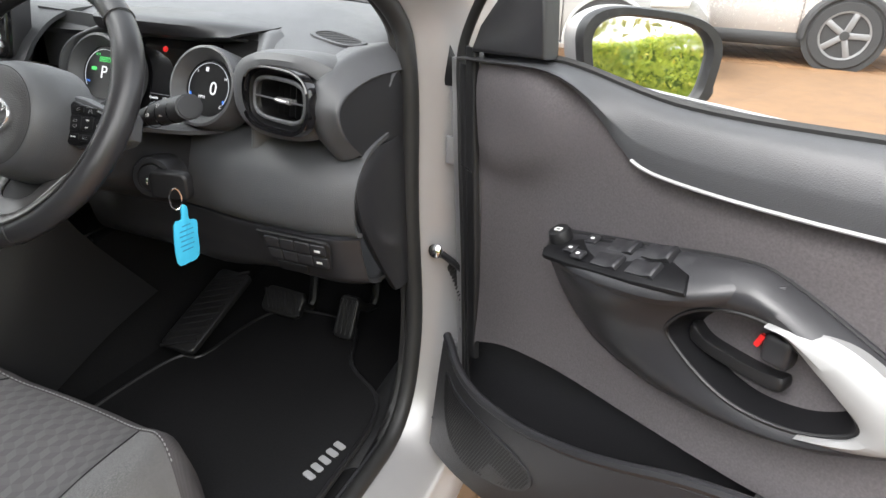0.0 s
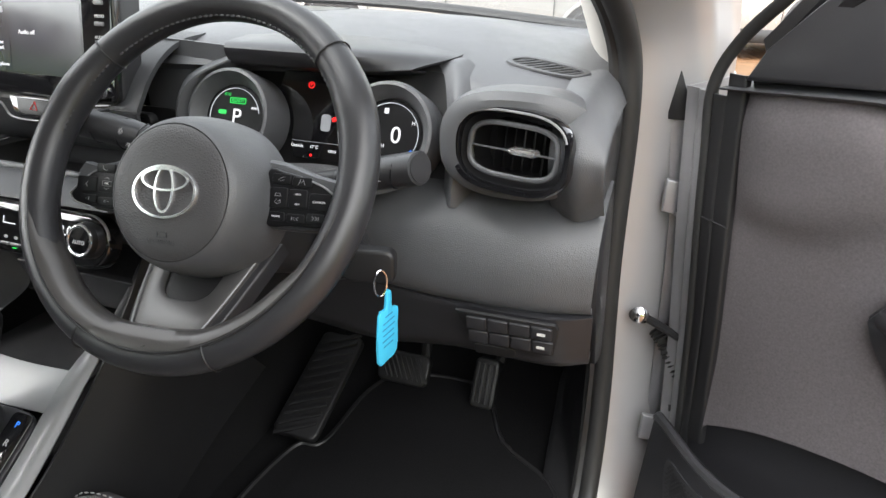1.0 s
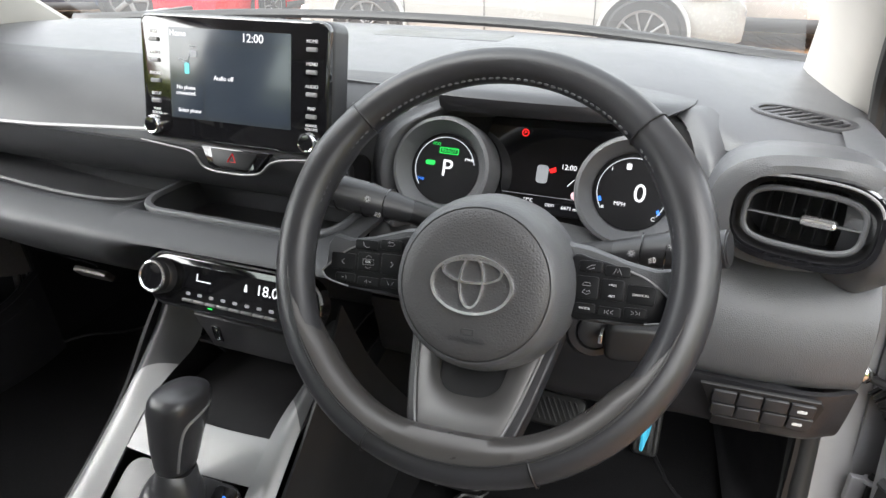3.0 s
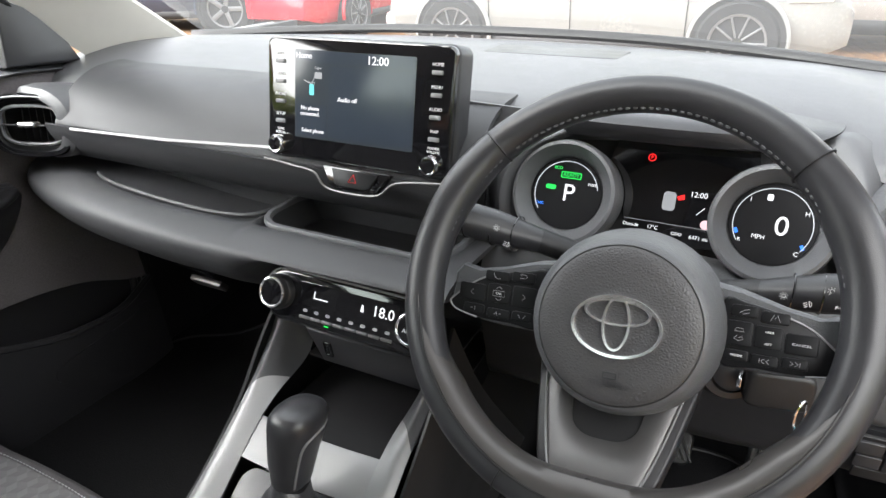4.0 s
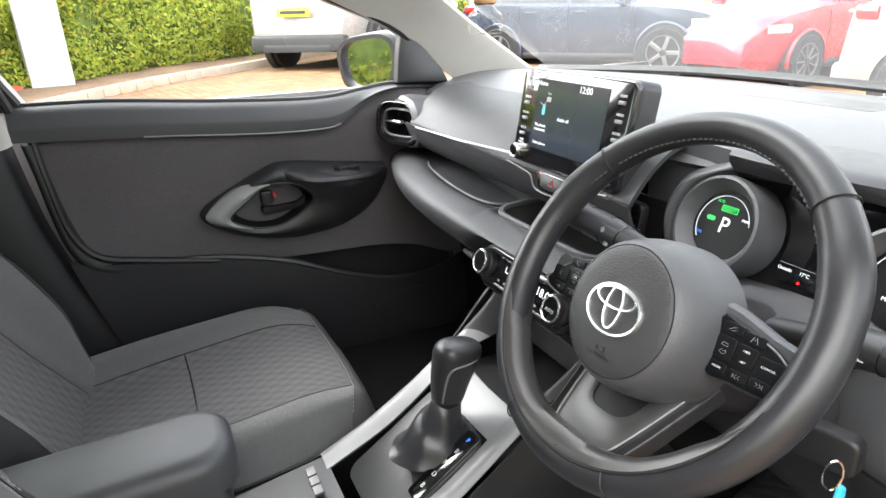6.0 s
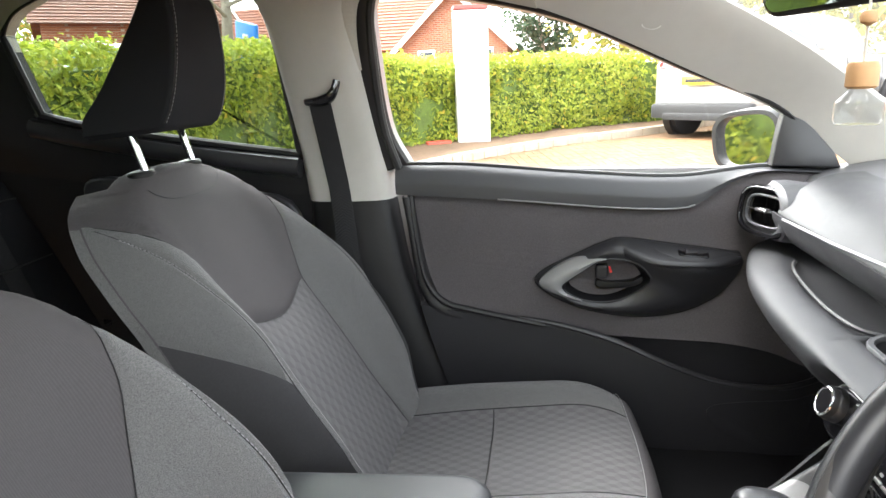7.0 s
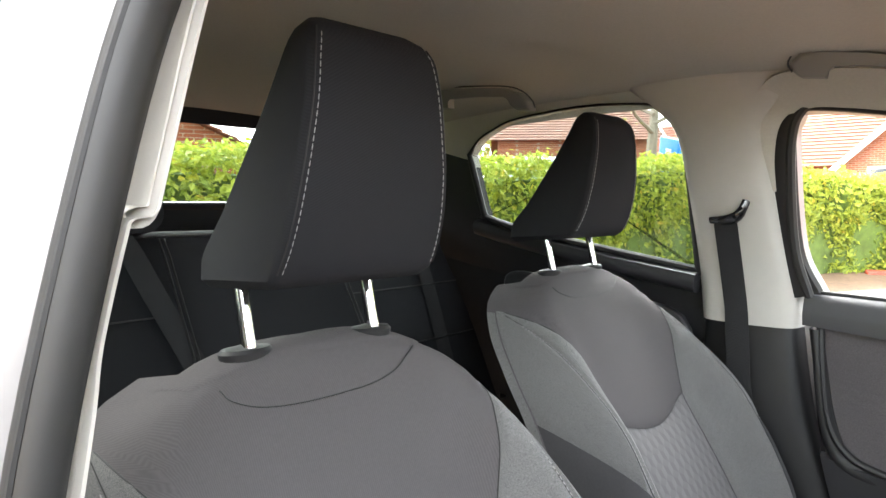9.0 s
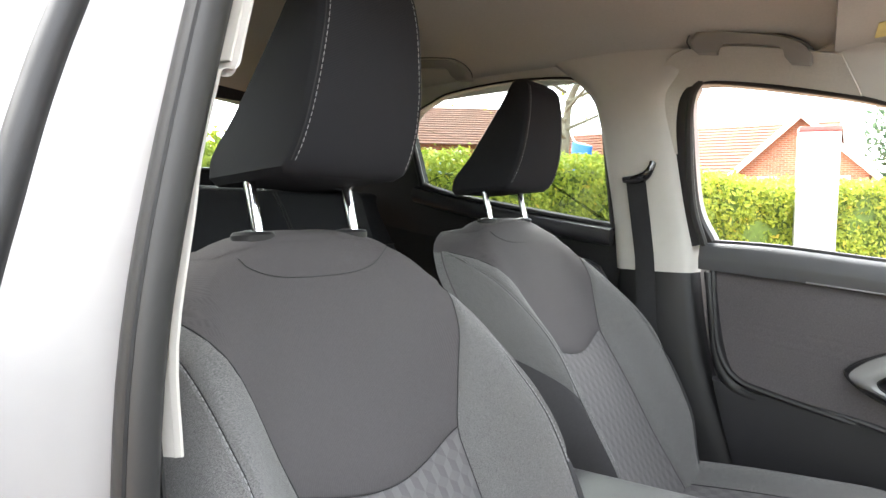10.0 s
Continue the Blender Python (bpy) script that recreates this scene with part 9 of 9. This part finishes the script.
part("foot", block((0.34, 0.48, 0.04), tm @ Matrix.Translation((0, 0, 0.02)), 0.006), M_KERB, tot)
lt = solo("red_ground_marker", block((0.10, 0.34, 0.05), Matrix.Translation((-7.9, -1.62, 0.37)) @ pose(0, 0, 0, 0, 8, 30), 0.01), principled("faded_red_plastic", (0.5, 0.08, 0.05), 0.6, vary=0.3), "faded red marker lying on the soil bed", "marker")

# ---- parked cars ----
M_TYRE = principled("tyre_rubber", (0.025, 0.025, 0.026), 0.8, vary=0.2, bump=0.3, bscale=80)
M_RIM = principled("alloy_rim", (0.20, 0.20, 0.205), 0.4, metal=0.5, vary=0.05)
M_CARGLASS = principled("dark_car_glass", (0.02, 0.025, 0.027), 0.06, vary=0.05, spec=0.7)
M_TAIL = principled("red_tail_lens", (0.45, 0.02, 0.02), 0.15, vary=0.05, coat=0.6)
M_LAMP = principled("clear_lamp_lens", (0.65, 0.67, 0.68), 0.1, vary=0.05, coat=0.6)
M_PLATE = principled("yellow_number_plate", (0.75, 0.50, 0.03), 0.4, vary=0.04)
M_CLAD = principled("grey_black_cladding", (0.022, 0.022, 0.023), 0.6, vary=0.1)


def paint(name, color, metal=0.0):
    return principled(name, color, 0.25, metal=metal, vary=0.03, coat=0.9, coat_rough=0.02)


def parked_car(label, x, y, heading, mat, length=4.0, width=1.75, height=1.48, wheel=0.33, clad=False, two_tone=None, spokes=7, z=None):
    """A hatchback on its wheels; heading: degrees of its nose from +x."""
    z = slope(x, y) if z is None else z
    th = thing("parked_car", label, "car", (x, y, z), group="cars parked in the yard")
    m = Matrix.Translation((x, y, z)) @ pose(0, 0, 0, 0, 0, heading)
    L, w0, H = length, width / 2, height
    top = [(0.0, 0.60), (0.012, 0.78), (0.03, 0.92 * H / 1.48), (0.09, 0.90 * H), (0.16, 0.975 * H), (0.38, H), (0.52, 0.975 * H), (0.62, 0.86 * H), (0.71, 0.68 * H), (0.78, 0.655 * H), (0.90, 0.60 * H), (0.97, 0.52 * H), (1.0, 0.40 * H)]
    belt = [(0.0, 0.60), (0.03, 0.66 * H), (0.15, 0.68 * H), (0.5, 0.655 * H), (0.71, 0.635 * H), (0.78, 0.62 * H), (0.90, 0.57 * H), (0.97, 0.48 * H), (1.0, 0.38 * H)]
    wid = [(0.0, 0.80), (0.03, 0.92), (0.12, 0.985), (0.3, 1.0), (0.75, 0.99), (0.9, 0.93), (0.97, 0.82), (1.0, 0.66)]
    wr, wf = 0.175 + 0.01, 0.80

    def side(s, zz):
        w = w0 * lerp_table(wid, s)
        bz, tz = lerp_table(belt, s), lerp_table(top, s)
        if zz <= bz:
            k = (zz - 0.2) / max(bz - 0.2, 0.01)
            return w * (0.93 + 0.07 * math.sin(min(1, max(0, k) * 1.25) * math.pi / 2) - 0.03 * max(0, k - 0.7) / 0.3)
        k = (zz - bz) / max(tz - bz, 0.05)
        return w * (0.97 - 0.20 * k - 0.05 * k * k)

    rows = []
    for i in range(41):
        s = i / 40
        bz, tz = lerp_table(belt, s), lerp_table(top, s)
        tz = max(tz, bz + 0.01)
        lo = lerp_table([(0, 0.40), (0.05, 0.26), (0.5, 0.21), (0.95, 0.24), (1, 0.30)], s)
        prof = [(side(s, lo) * 0.94, lo), (side(s, lo + 0.05), lo + 0.06), (side(s, 0.5 * (lo + bz)), 0.5 * (lo + bz)), (side(s, bz - 0.02), bz - 0.02), (side(s, bz), bz)]
        prof += [(side(s, bz + (tz - bz) * f), bz + (tz - bz) * f) for f in (0.35, 0.7, 0.92)]
        wt = side(s, tz) * 0.86
        prof += [(wt, tz + 0.0), (wt * 0.5, tz + 0.02)]
        ringp = [(-p, q) for p, q in prof] + [(0, tz + 0.025)] + [(p, q) for p, q in prof[::-1]]
        rows.append([m @ Vector(((s - 0.5) * L, p, q)) for p, q in ringp])
    body = part("body", shell(rows), mat, th)
    for sd in (-1, 1):
        P = lambda s, zz, out=0.006: m @ Vector(((s - 0.5) * L, sd * (side(s, zz) + out), zz))
        for s0, s1, k0, k1 in ((0.16, 0.27, 0.35, 0.0), (0.28, 0.455, 0.0, 0.0), (0.47, 0.675, 0.0, 0.5)):
            bm = bmesh.new()
            lo_, hi_ = [], []
            for i in range(9):
                s = s0 + (s1 - s0) * i / 8
                b0 = lerp_table(belt, s) + 0.03
                t0 = b0 + (lerp_table(top, s) - b0 - 0.045) * (1 - k0 * (1 - i / 8))
                t0 = max(t0, b0 + 0.01)
                lo_.append(P(s, b0))
                hi_.append([P(s, b0 + (t0 - b0) * f) for f in (0.34, 0.67, 1.0)])
            grid(bm, [lo_] + [[h[k] for h in hi_] for k in range(3)])
            part("side_window", bm, M_CARGLASS, th)
        for s in (0.275, 0.462, 0.70):
            part("door_gap", tube([P(s, 0.30 + 0.055 * k * H, 0.001) for k in range(10)], 0.005, 4), M_CLAD, th)
        for s in (0.30, 0.49):
            part("door_handle", block((0.17, 0.02, 0.025), Matrix.Translation(P(s + 0.02, 0.60 * H, 0.012)) @ pose(0, 0, 0, 0, 0, heading), 0.008), mat, th)
        part("sill", tube([P(s, 0.27, 0.002) for s in [0.26 + 0.47 * k / 8 for k in range(9)]], 0.075 if clad else 0.045, 8, flat=0.35, up=m.to_3x3() @ Vector((0, 1, 0))), M_CLAD, th, "dark plastic sill")
        for s in (wr, wf):
            c = m @ Vector(((s - 0.5) * L, sd * (w0 * 0.985 - 0.10), wheel))
            fr_w = Matrix.Translation(c) @ pose(0, 0, 0, 0, 0, heading) @ pose(0, 0, 0, -90 * sd)
            arch = [Matrix.Translation(c) @ pose(0, 0, 0, 0, 0, heading) @ Vector(((wheel + 0.055) * math.cos(t), sd * 0.105, (wheel + 0.055) * math.sin(t))) for t in [math.pi * k / 20 - 0.15 + 0.30 * k / 20 for k in range(21)]]
            part("wheel_arch", tube(arch, 0.05 if clad else 0.022, 6, flat=0.5), M_CLAD if clad else mat, th)
            part("arch_shadow", turned([(wheel + 0.05, 0.0), (wheel + 0.05, 0.108), (0.05, 0.108)], fr_w, 28), M_CLAD, th)
            wl = part("wheel", turned([(wheel * 0.66, 0.03), (wheel * 0.70, 0.125), (wheel * 0.93, 0.128), (wheel, 0.105), (wheel, -0.06), (wheel * 0.7, -0.07)], fr_w, 36), M_TYRE, th, "black tyre on an alloy rim")
            part("rim_ring", turned([(wheel * 0.70, 0.02), (wheel * 0.70, 0.118), (wheel * 0.69, 0.130), (wheel * 0.64, 0.126), (wheel * 0.63, 0.10), (wheel * 0.63, 0.021)], fr_w, 32), M_RIM, wl)
            part("rim_well", turned([(wheel * 0.64, 0.095), (wheel * 0.64, 0.100), (0.02, 0.100)], fr_w, 28), M_CLAD, wl)
            for k in range(spokes):
                part("rim_spoke", block((wheel * 0.60, wheel * (0.40 / spokes) * (2.2 if spokes <= 6 else 1.25), 0.02), fr_w @ pose(0, 0, 0, 0, 0, 360 * k / spokes) @ Matrix.Translation((wheel * 0.36, 0, 0.118)), 0.008), M_RIM, wl)
            part("hub_cap", turned([(wheel * 0.14, 0.12), (wheel * 0.13, 0.134), (0.01, 0.135)], fr_w, 16), M_CLAD, wl)
        part("mirror", block((0.12, 0.18, 0.13), Matrix.Translation(m @ Vector(((0.655 - 0.5) * L, sd * (w0 + 0.06), 0.70 * H))) @ pose(0, 0, 0, 0, 0, heading), 0.04), mat, th)
        # tail and head lamps wrap the corners
        part("tail_lamp", tube([m @ Vector(((s - 0.5) * L, sd * (side(s, 0.64 * H) + 0.004), 0.64 * H)) for s in (0.022, 0.04, 0.06, 0.085)], 0.06, 8, flat=0.4, up=m.to_3x3() @ Vector((0, 1, 0))), M_TAIL, th, "red tail lamp")
        part("head_lamp", tube([m @ Vector(((s - 0.5) * L, sd * (side(s, 0.48 * H) + 0.004), 0.48 * H)) for s in (0.88, 0.92, 0.955)], 0.05, 8, flat=0.4, up=m.to_3x3() @ Vector((0, 1, 0))), M_LAMP, th, "clear head lamp")
        part("reflector", block((0.02, 0.05, 0.16), m @ Matrix.Translation((-0.485 * L, sd * w0 * 0.80, 0.50)), 0.006), M_TAIL, th)
    # rear window, bumper, number plate
    bm = bmesh.new()
    rr_ = []
    for f in (0.0, 0.5, 1.0):
        s = 0.030 + 0.075 * f
        zz = 0.66 * H + (0.93 * H - 0.66 * H) * f
        hw = w0 * (0.74 - 0.10 * f)
        rr_.append([m @ Vector(((s - 0.5) * L - 0.035 * (1 - abs(u)) - 0.02, u * hw, zz)) for u in (-1, -0.5, 0, 0.5, 1)])
    grid(bm, rr_)
    bmesh.ops.solidify(bm, geom=bm.faces[:], thickness=0.01)
    part("rear_window", bm, M_CARGLASS, th)
    part("rear_bumper", block((0.16, width * 0.86, 0.20), m @ Matrix.Translation((-0.492 * L, 0, 0.40)), 0.05), M_CLAD if clad else mat, th)
    part("bumper_insert", block((0.10, width * 0.62, 0.10), m @ Matrix.Translation((-0.502 * L, 0, 0.33)), 0.03), M_CLAD, th)
    part("tail_bar", block((0.04, width * 0.72, 0.025), m @ Matrix.Translation((-0.503 * L, 0, (0.61 if clad else 0.645) * H)), 0.008), M_TAIL if clad else mat, th)
    pl = part("number_plate", block((0.012, 0.52, 0.11), m @ Matrix.Translation((-0.507 * L - 0.012, 0, (0.50 if clad else 0.55) * H)), 0.004), M_PLATE, th, "yellow number plate")
    part("plate_bar", block((0.004, 0.40, 0.045), m @ Matrix.Translation((-0.507 * L - 0.019, 0, (0.50 if clad else 0.55) * H)), 0.001), M_CLAD, pl)
    part("rear_badge", turned([(0.045, 0), (0.045, 0.01), (0.01, 0.012)], m @ Matrix.Translation((-0.505 * L, 0, 0.64 * H)) @ pose(0, 0, 0, 0, -90, 0) @ Matrix.Diagonal((0.7, 1, 1, 1)), 18), M_CHROME, th)
    return th


P_WHITE, P_RED, P_BLUE, P_SILV = paint("white_paint", (0.27, 0.27, 0.265)), paint("red_paint", (0.55, 0.015, 0.03)), paint("dark_blue_grey_paint", (0.06, 0.075, 0.11), 0.3), paint("silver_grey_paint", (0.52, 0.50, 0.49), 0.4)
parked_car("white hatchback parked across the view beyond the bonnet", -1.28, 6.50, 3, P_WHITE, 4.20, 1.79, 1.46, 0.335, spokes=10)
parked_car("silver crossover with dark sills and five-spoke alloy wheels", 0.80, 8.50, 0, P_SILV, 4.38, 1.80, 1.56, 0.35, clad=True, spokes=5)
parked_car("red hatchback parked with its nose to the yard", -5.75, 8.30, -85, P_RED, 4.0, 1.75, 1.50, 0.32, spokes=9)
parked_car("dark blue hatchback standing side-on behind the windscreen", -7.65, 6.28, 31, P_BLUE, 4.1, 1.78, 1.46, 0.33, spokes=5)
parked_car("white crossover with grey bumper parked at the hedge", -9.75, 3.34, 132, P_WHITE, 4.18, 1.77, 1.58, 0.35, clad=True, spokes=6, z=0.24)
parked_car("white hatchback far behind the blue car", -13.0, 10.5, 75, P_WHITE, 4.0, 1.75, 1.50, 0.32, spokes=7)

# ---- houses, trees, distance ----
M_BRICK = principled("red_brick_wall", (0.28, 0.085, 0.042), 0.85, vary=0.25, scale=14, bump=0.3, bscale=40)


def lay_bricks(m):
    """Courses of brick with pale joints, read along the wall and up it."""
    n, l = m.node_tree.nodes, m.node_tree.links
    co, sp, cb = n.new("ShaderNodeTexCoord"), n.new("ShaderNodeSeparateXYZ"), n.new("ShaderNodeCombineXYZ")
    ad, bk = n.new("ShaderNodeMath"), n.new("ShaderNodeTexBrick")
    l.new(co.outputs["Object"], sp.inputs[0])
    l.new(sp.outputs["X"], ad.inputs[0])
    l.new(sp.outputs["Y"], ad.inputs[1])
    l.new(ad.outputs[0], cb.inputs["X"])
    l.new(sp.outputs["Z"], cb.inputs["Y"])
    l.new(cb.outputs[0], bk.inputs["Vector"])
    bk.inputs["Color1"].default_value, bk.inputs["Color2"].default_value, bk.inputs["Mortar"].default_value = (0.27, 0.075, 0.035, 1), (0.35, 0.12, 0.055, 1), (0.36, 0.29, 0.23, 1)
    bk.inputs["Scale"].default_value, bk.inputs["Brick Width"].default_value, bk.inputs["Row Height"].default_value, bk.inputs["Mortar Size"].default_value = 1.0, 0.225, 0.075, 0.007
    l.new(bk.outputs["Color"], n["Principled BSDF"].inputs["Base Color"])


lay_bricks(M_BRICK)
M_TILE_R = principled("red_clay_tiles", (0.21, 0.066, 0.033), 0.8, vary=0.25, scale=8)
M_TILE_B = principled("brown_clay_tiles", (0.17, 0.075, 0.05), 0.85, vary=0.3, scale=8)
M_BARGE = principled("white_bargeboard", (0.8, 0.8, 0.78), 0.5)


def course_roof(th, a, b, c, d, mat, rows=16):
    """Tile courses on a slope: a-b the eave, d-c the ridge, each course a lapped strip."""
    a, b, c, d = (Vector(v) for v in (a, b, c, d))
    n = (b - a).cross(d - a).normalized()
    n = n if n.z > 0 else -n
    for i in range(rows):
        f0, f1 = i / rows, (i + 1) / rows + 0.01
        q = [a.lerp(d, f0) + n * 0.05, b.lerp(c, f0) + n * 0.05, b.lerp(c, min(f1, 1)) + n * 0.015, a.lerp(d, min(f1, 1)) + n * 0.015]
        bm = bmesh.new()
        vs = [bm.verts.new(v) for v in q] + [bm.verts.new(v - n * 0.03) for v in q]
        for f in ((0, 1, 2, 3), (7, 6, 5, 4), (0, 4, 5, 1), (1, 5, 6, 2), (2, 6, 7, 3), (3, 7, 4, 0)):
            bm.faces.new([vs[k] for k in f])
        part("tile_course", bm, mat, th)


def house(label, x, y, turn, half, depth, eave, ridge, roof_mat, win=()):
    """A gabled brick house: gable to its local -y, half its width, ridge running back."""
    th = thing("house", label, "house", (x, y, 0.2))
    m = Matrix.Translation((x, y, 0.2)) @ pose(0, 0, 0, 0, 0, turn)
    V = lambda a, b, c: m @ Vector((a, b, c))
    bm = bmesh.new()
    g0 = [bm.verts.new(V(*q)) for q in ((-half, 0, 0), (half, 0, 0), (half, 0, eave), (0, 0, ridge), (-half, 0, eave))]
    g1 = [bm.verts.new(V(*q)) for q in ((-half, depth, 0), (half, depth, 0), (half, depth, eave), (0, depth, ridge), (-half, depth, eave))]
    bm.faces.new(g0)
    bm.faces.new(g1[::-1])
    for j in range(5):
        bm.faces.new((g0[j], g1[j], g1[(j + 1) % 5], g0[(j + 1) % 5]))
    part("wall", bm, M_BRICK, th)
    for s in (-1, 1):
        k = 0.35
        ez = eave - (ridge - eave) / half * k
        course_roof(th, V(s * (half + k), -0.3, ez), V(s * (half + k), depth + 0.3, ez), V(0, depth + 0.3, ridge + 0.02), V(0, -0.3, ridge + 0.02), roof_mat)
        part("bargeboard", tube([V(s * (half + k), -0.34, ez), V(0, -0.34, ridge + 0.03)], 0.10, 4, flat=0.4, up=m.to_3x3() @ Vector((0, 1, 0))), M_BARGE, th, "white painted bargeboard")
    for a, b, c, w, h in win:
        wn_ = part("window", block((w, 0.06, h), m @ Matrix.Translation((a, b, c)), 0.01), M_BARGE, th, "white framed window")
        part("window_pane", block((w - 0.16, 0.03, h - 0.16), m @ Matrix.Translation((a, b - 0.03, c)), 0.005), M_CARGLASS, wn_)
    return th


house("red brick bungalow with clay tiled gable and white bargeboards", -26.0, -3.78, 90, 2.15, 9, 2.45, 4.45, M_TILE_R, ((-1.1, -0.04, 1.75, 0.7, 1.0), (1.2, -0.04, 1.75, 0.8, 1.0)))
house("red brick bungalow wing with long clay tiled roof", -29.8, -3.2, 180, 3.2, 15, 2.55, 4.68, M_TILE_R, ())
house("low brick house with brown tiled roof behind the hedge", -23.6, -12.9, -141, 3.5, 5.5, 3.3, 5.0, M_TILE_B, ())
house("low brick house with brown tiled roof farther along the hedge", -6.0, -22.0, -20, 4.0, 10, 1.6, 3.5, M_TILE_B, ())


def tree(label, x, y, height, crown, mat, n_leaf, seed, trunk=0.13, low=0.35, size=0.16):
    """A tapered trunk with limbs and a loose crown of single leaves."""
    rn = np.random.default_rng(seed)
    th = thing("tree", label, "tree", (x, y, 0.2))
    bm = bmesh.new()
    pts = [Vector((x, y, 0.15))]
    for k in range(1, 7):
        pts.append(Vector((x + rn.normal(0, 0.05) * k ** 0.5, y + rn.normal(0, 0.05) * k ** 0.5, 0.15 + height * 0.8 * k / 6)))
    tube(curve(pts, 4), lambda t: trunk * (1 - 0.75 * t), 8, bm=bm)
    tips = []
    for k in range(13):
        f = low + (1 - low) * k / 13
        a = 2.4 * k + rn.uniform(-0.4, 0.4)
        p0 = Vector((x, y, 0.15 + height * 0.8 * f))
        r = crown * (1.1 - 0.6 * abs(f - 0.6)) * rn.uniform(0.7, 1.0)
        p1 = p0 + Vector((math.cos(a) * r * 0.5, math.sin(a) * r * 0.5, height * 0.07))
        p2 = p0 + Vector((math.cos(a + 0.3) * r, math.sin(a + 0.3) * r, height * 0.17))
        tube(curve([p0, p1, p2], 4), lambda t: trunk * 0.27 * (1 - 0.8 * t), 6, bm=bm)
        tips += [p1, (p1 + p2) / 2, p2]
    part("trunk", bm, M_BARK, th)
    c = np.array([list(tips[int(i)]) for i in rn.integers(0, len(tips), n_leaf)])
    pt = c + rn.normal(0, crown * 0.22, c.shape)
    v, f = leaves(pt, rn.normal(0, 1, pt.shape) + [0, 0, 0.6], size, rn)
    me = bpy.data.meshes.new("crown")
    me.from_pydata(v.tolist(), [], f.tolist())
    me.materials.append(mat)
    ob = tagged(new("crown", me), kind="stuff")
    ob.parent = th
    ob.matrix_parent_inverse = PLACE[th.name].inverted()
    return th


M_LEAF_Y = leaf_material("autumn_leaf", (0.20, 0.24, 0.05), (0.42, 0.38, 0.09), (0.55, 0.30, 0.06))
M_LEAF_D = leaf_material("conifer_needle", (0.03, 0.07, 0.04), (0.06, 0.11, 0.06), (0.08, 0.12, 0.05))
tree("young street tree with grey trunk and few yellow leaves", -10.9, -5.88, 5.8, 1.7, M_LEAF_Y, 500, 3, 0.15, 0.50, 0.10)
for i, (x, y, h, c) in enumerate(((-33, 3.5, 8.5, 4.0), (-32, 9.0, 7.5, 4.2), (-27, 14.0, 8, 4.2), (-23, 21, 8, 4.5), (-36, 15, 10, 5), (-14, 27, 9, 4.5), (-4, 31, 9, 5), (8, 33, 9, 5))):
    tree("tall tree in yellow-green autumn leaf beyond the hedge", x, y, h, c, M_LEAF_Y, 2600, 20 + i, 0.2, 0.22, 0.42)
tree("low tree in yellow-green leaf behind the hedge", -24.5, -20.8, 6.2, 2.4, M_LEAF_Y, 1800, 51, 0.15, 0.2, 0.30)
tree("dark blue-green conifer beside the bungalow", -31, -0.3, 6.5, 1.5, M_LEAF_D, 2200, 44, 0.14, 0.12, 0.34)
for i, (x, y, h, c) in enumerate(((14, -10, 8, 4), (20, -4, 9, 4.5), (19, -14, 10, 4.5), (8, -15, 7, 3.5), (24, 6, 9, 4.5))):
    tree("tree in green leaf across the yard", x, y, h, c, M_LEAF_Y, 1600, 60 + i, 0.2, 0.25, 0.42)

bl = thing("blue_bin_lid", "bright blue wheeled bin with its lid raised behind the hedge", "bin", (-11.9, -6.9, 0.3))
M_BLUEP = principled("bright_blue_plastic", (0.02, 0.20, 0.65), 0.4, vary=0.08)
bmx = Matrix.Translation((-11.9, -6.02, 1.78)) @ pose(0, 0, 0, 6, 0, 62) @ pose(0, 0, 0, 0, 14, 0)
part("lid", block((0.62, 0.10, 0.80), bmx @ Matrix.Translation((0, 0, 0.30)), 0.05), M_BLUEP, bl)
part("label_patch", block((0.22, 0.02, 0.22), bmx @ Matrix.Translation((0.02, -0.055, 0.12)), 0.006), M_WHITE, bl)
part("label_patch", block((0.16, 0.02, 0.16), bmx @ Matrix.Translation((0.02, -0.055, 0.40)), 0.006), M_WHITE, bl)
part("body", block((0.60, 0.70, 1.5), bmx @ Matrix.Translation((0, 0.38, -0.70)), 0.06), M_BLUEP, bl)
vn = thing("van", "pale blue van roof standing behind the hedge", "van", (-13.5, -10.5, 0.3))
part("body", block((4.4, 1.9, 1.95), Matrix.Translation((-13.5, -10.2, 1.25)) @ pose(0, 0, 0, 0, 0, 40), 0.25), paint("pale_blue_paint", (0.35, 0.55, 0.75)), vn)
part("side_window", block((1.2, 0.06, 0.55), Matrix.Translation((-12.8, -8.7, 1.75)) @ pose(0, 0, 0, 0, 0, 40), 0.05), M_CARGLASS, vn)
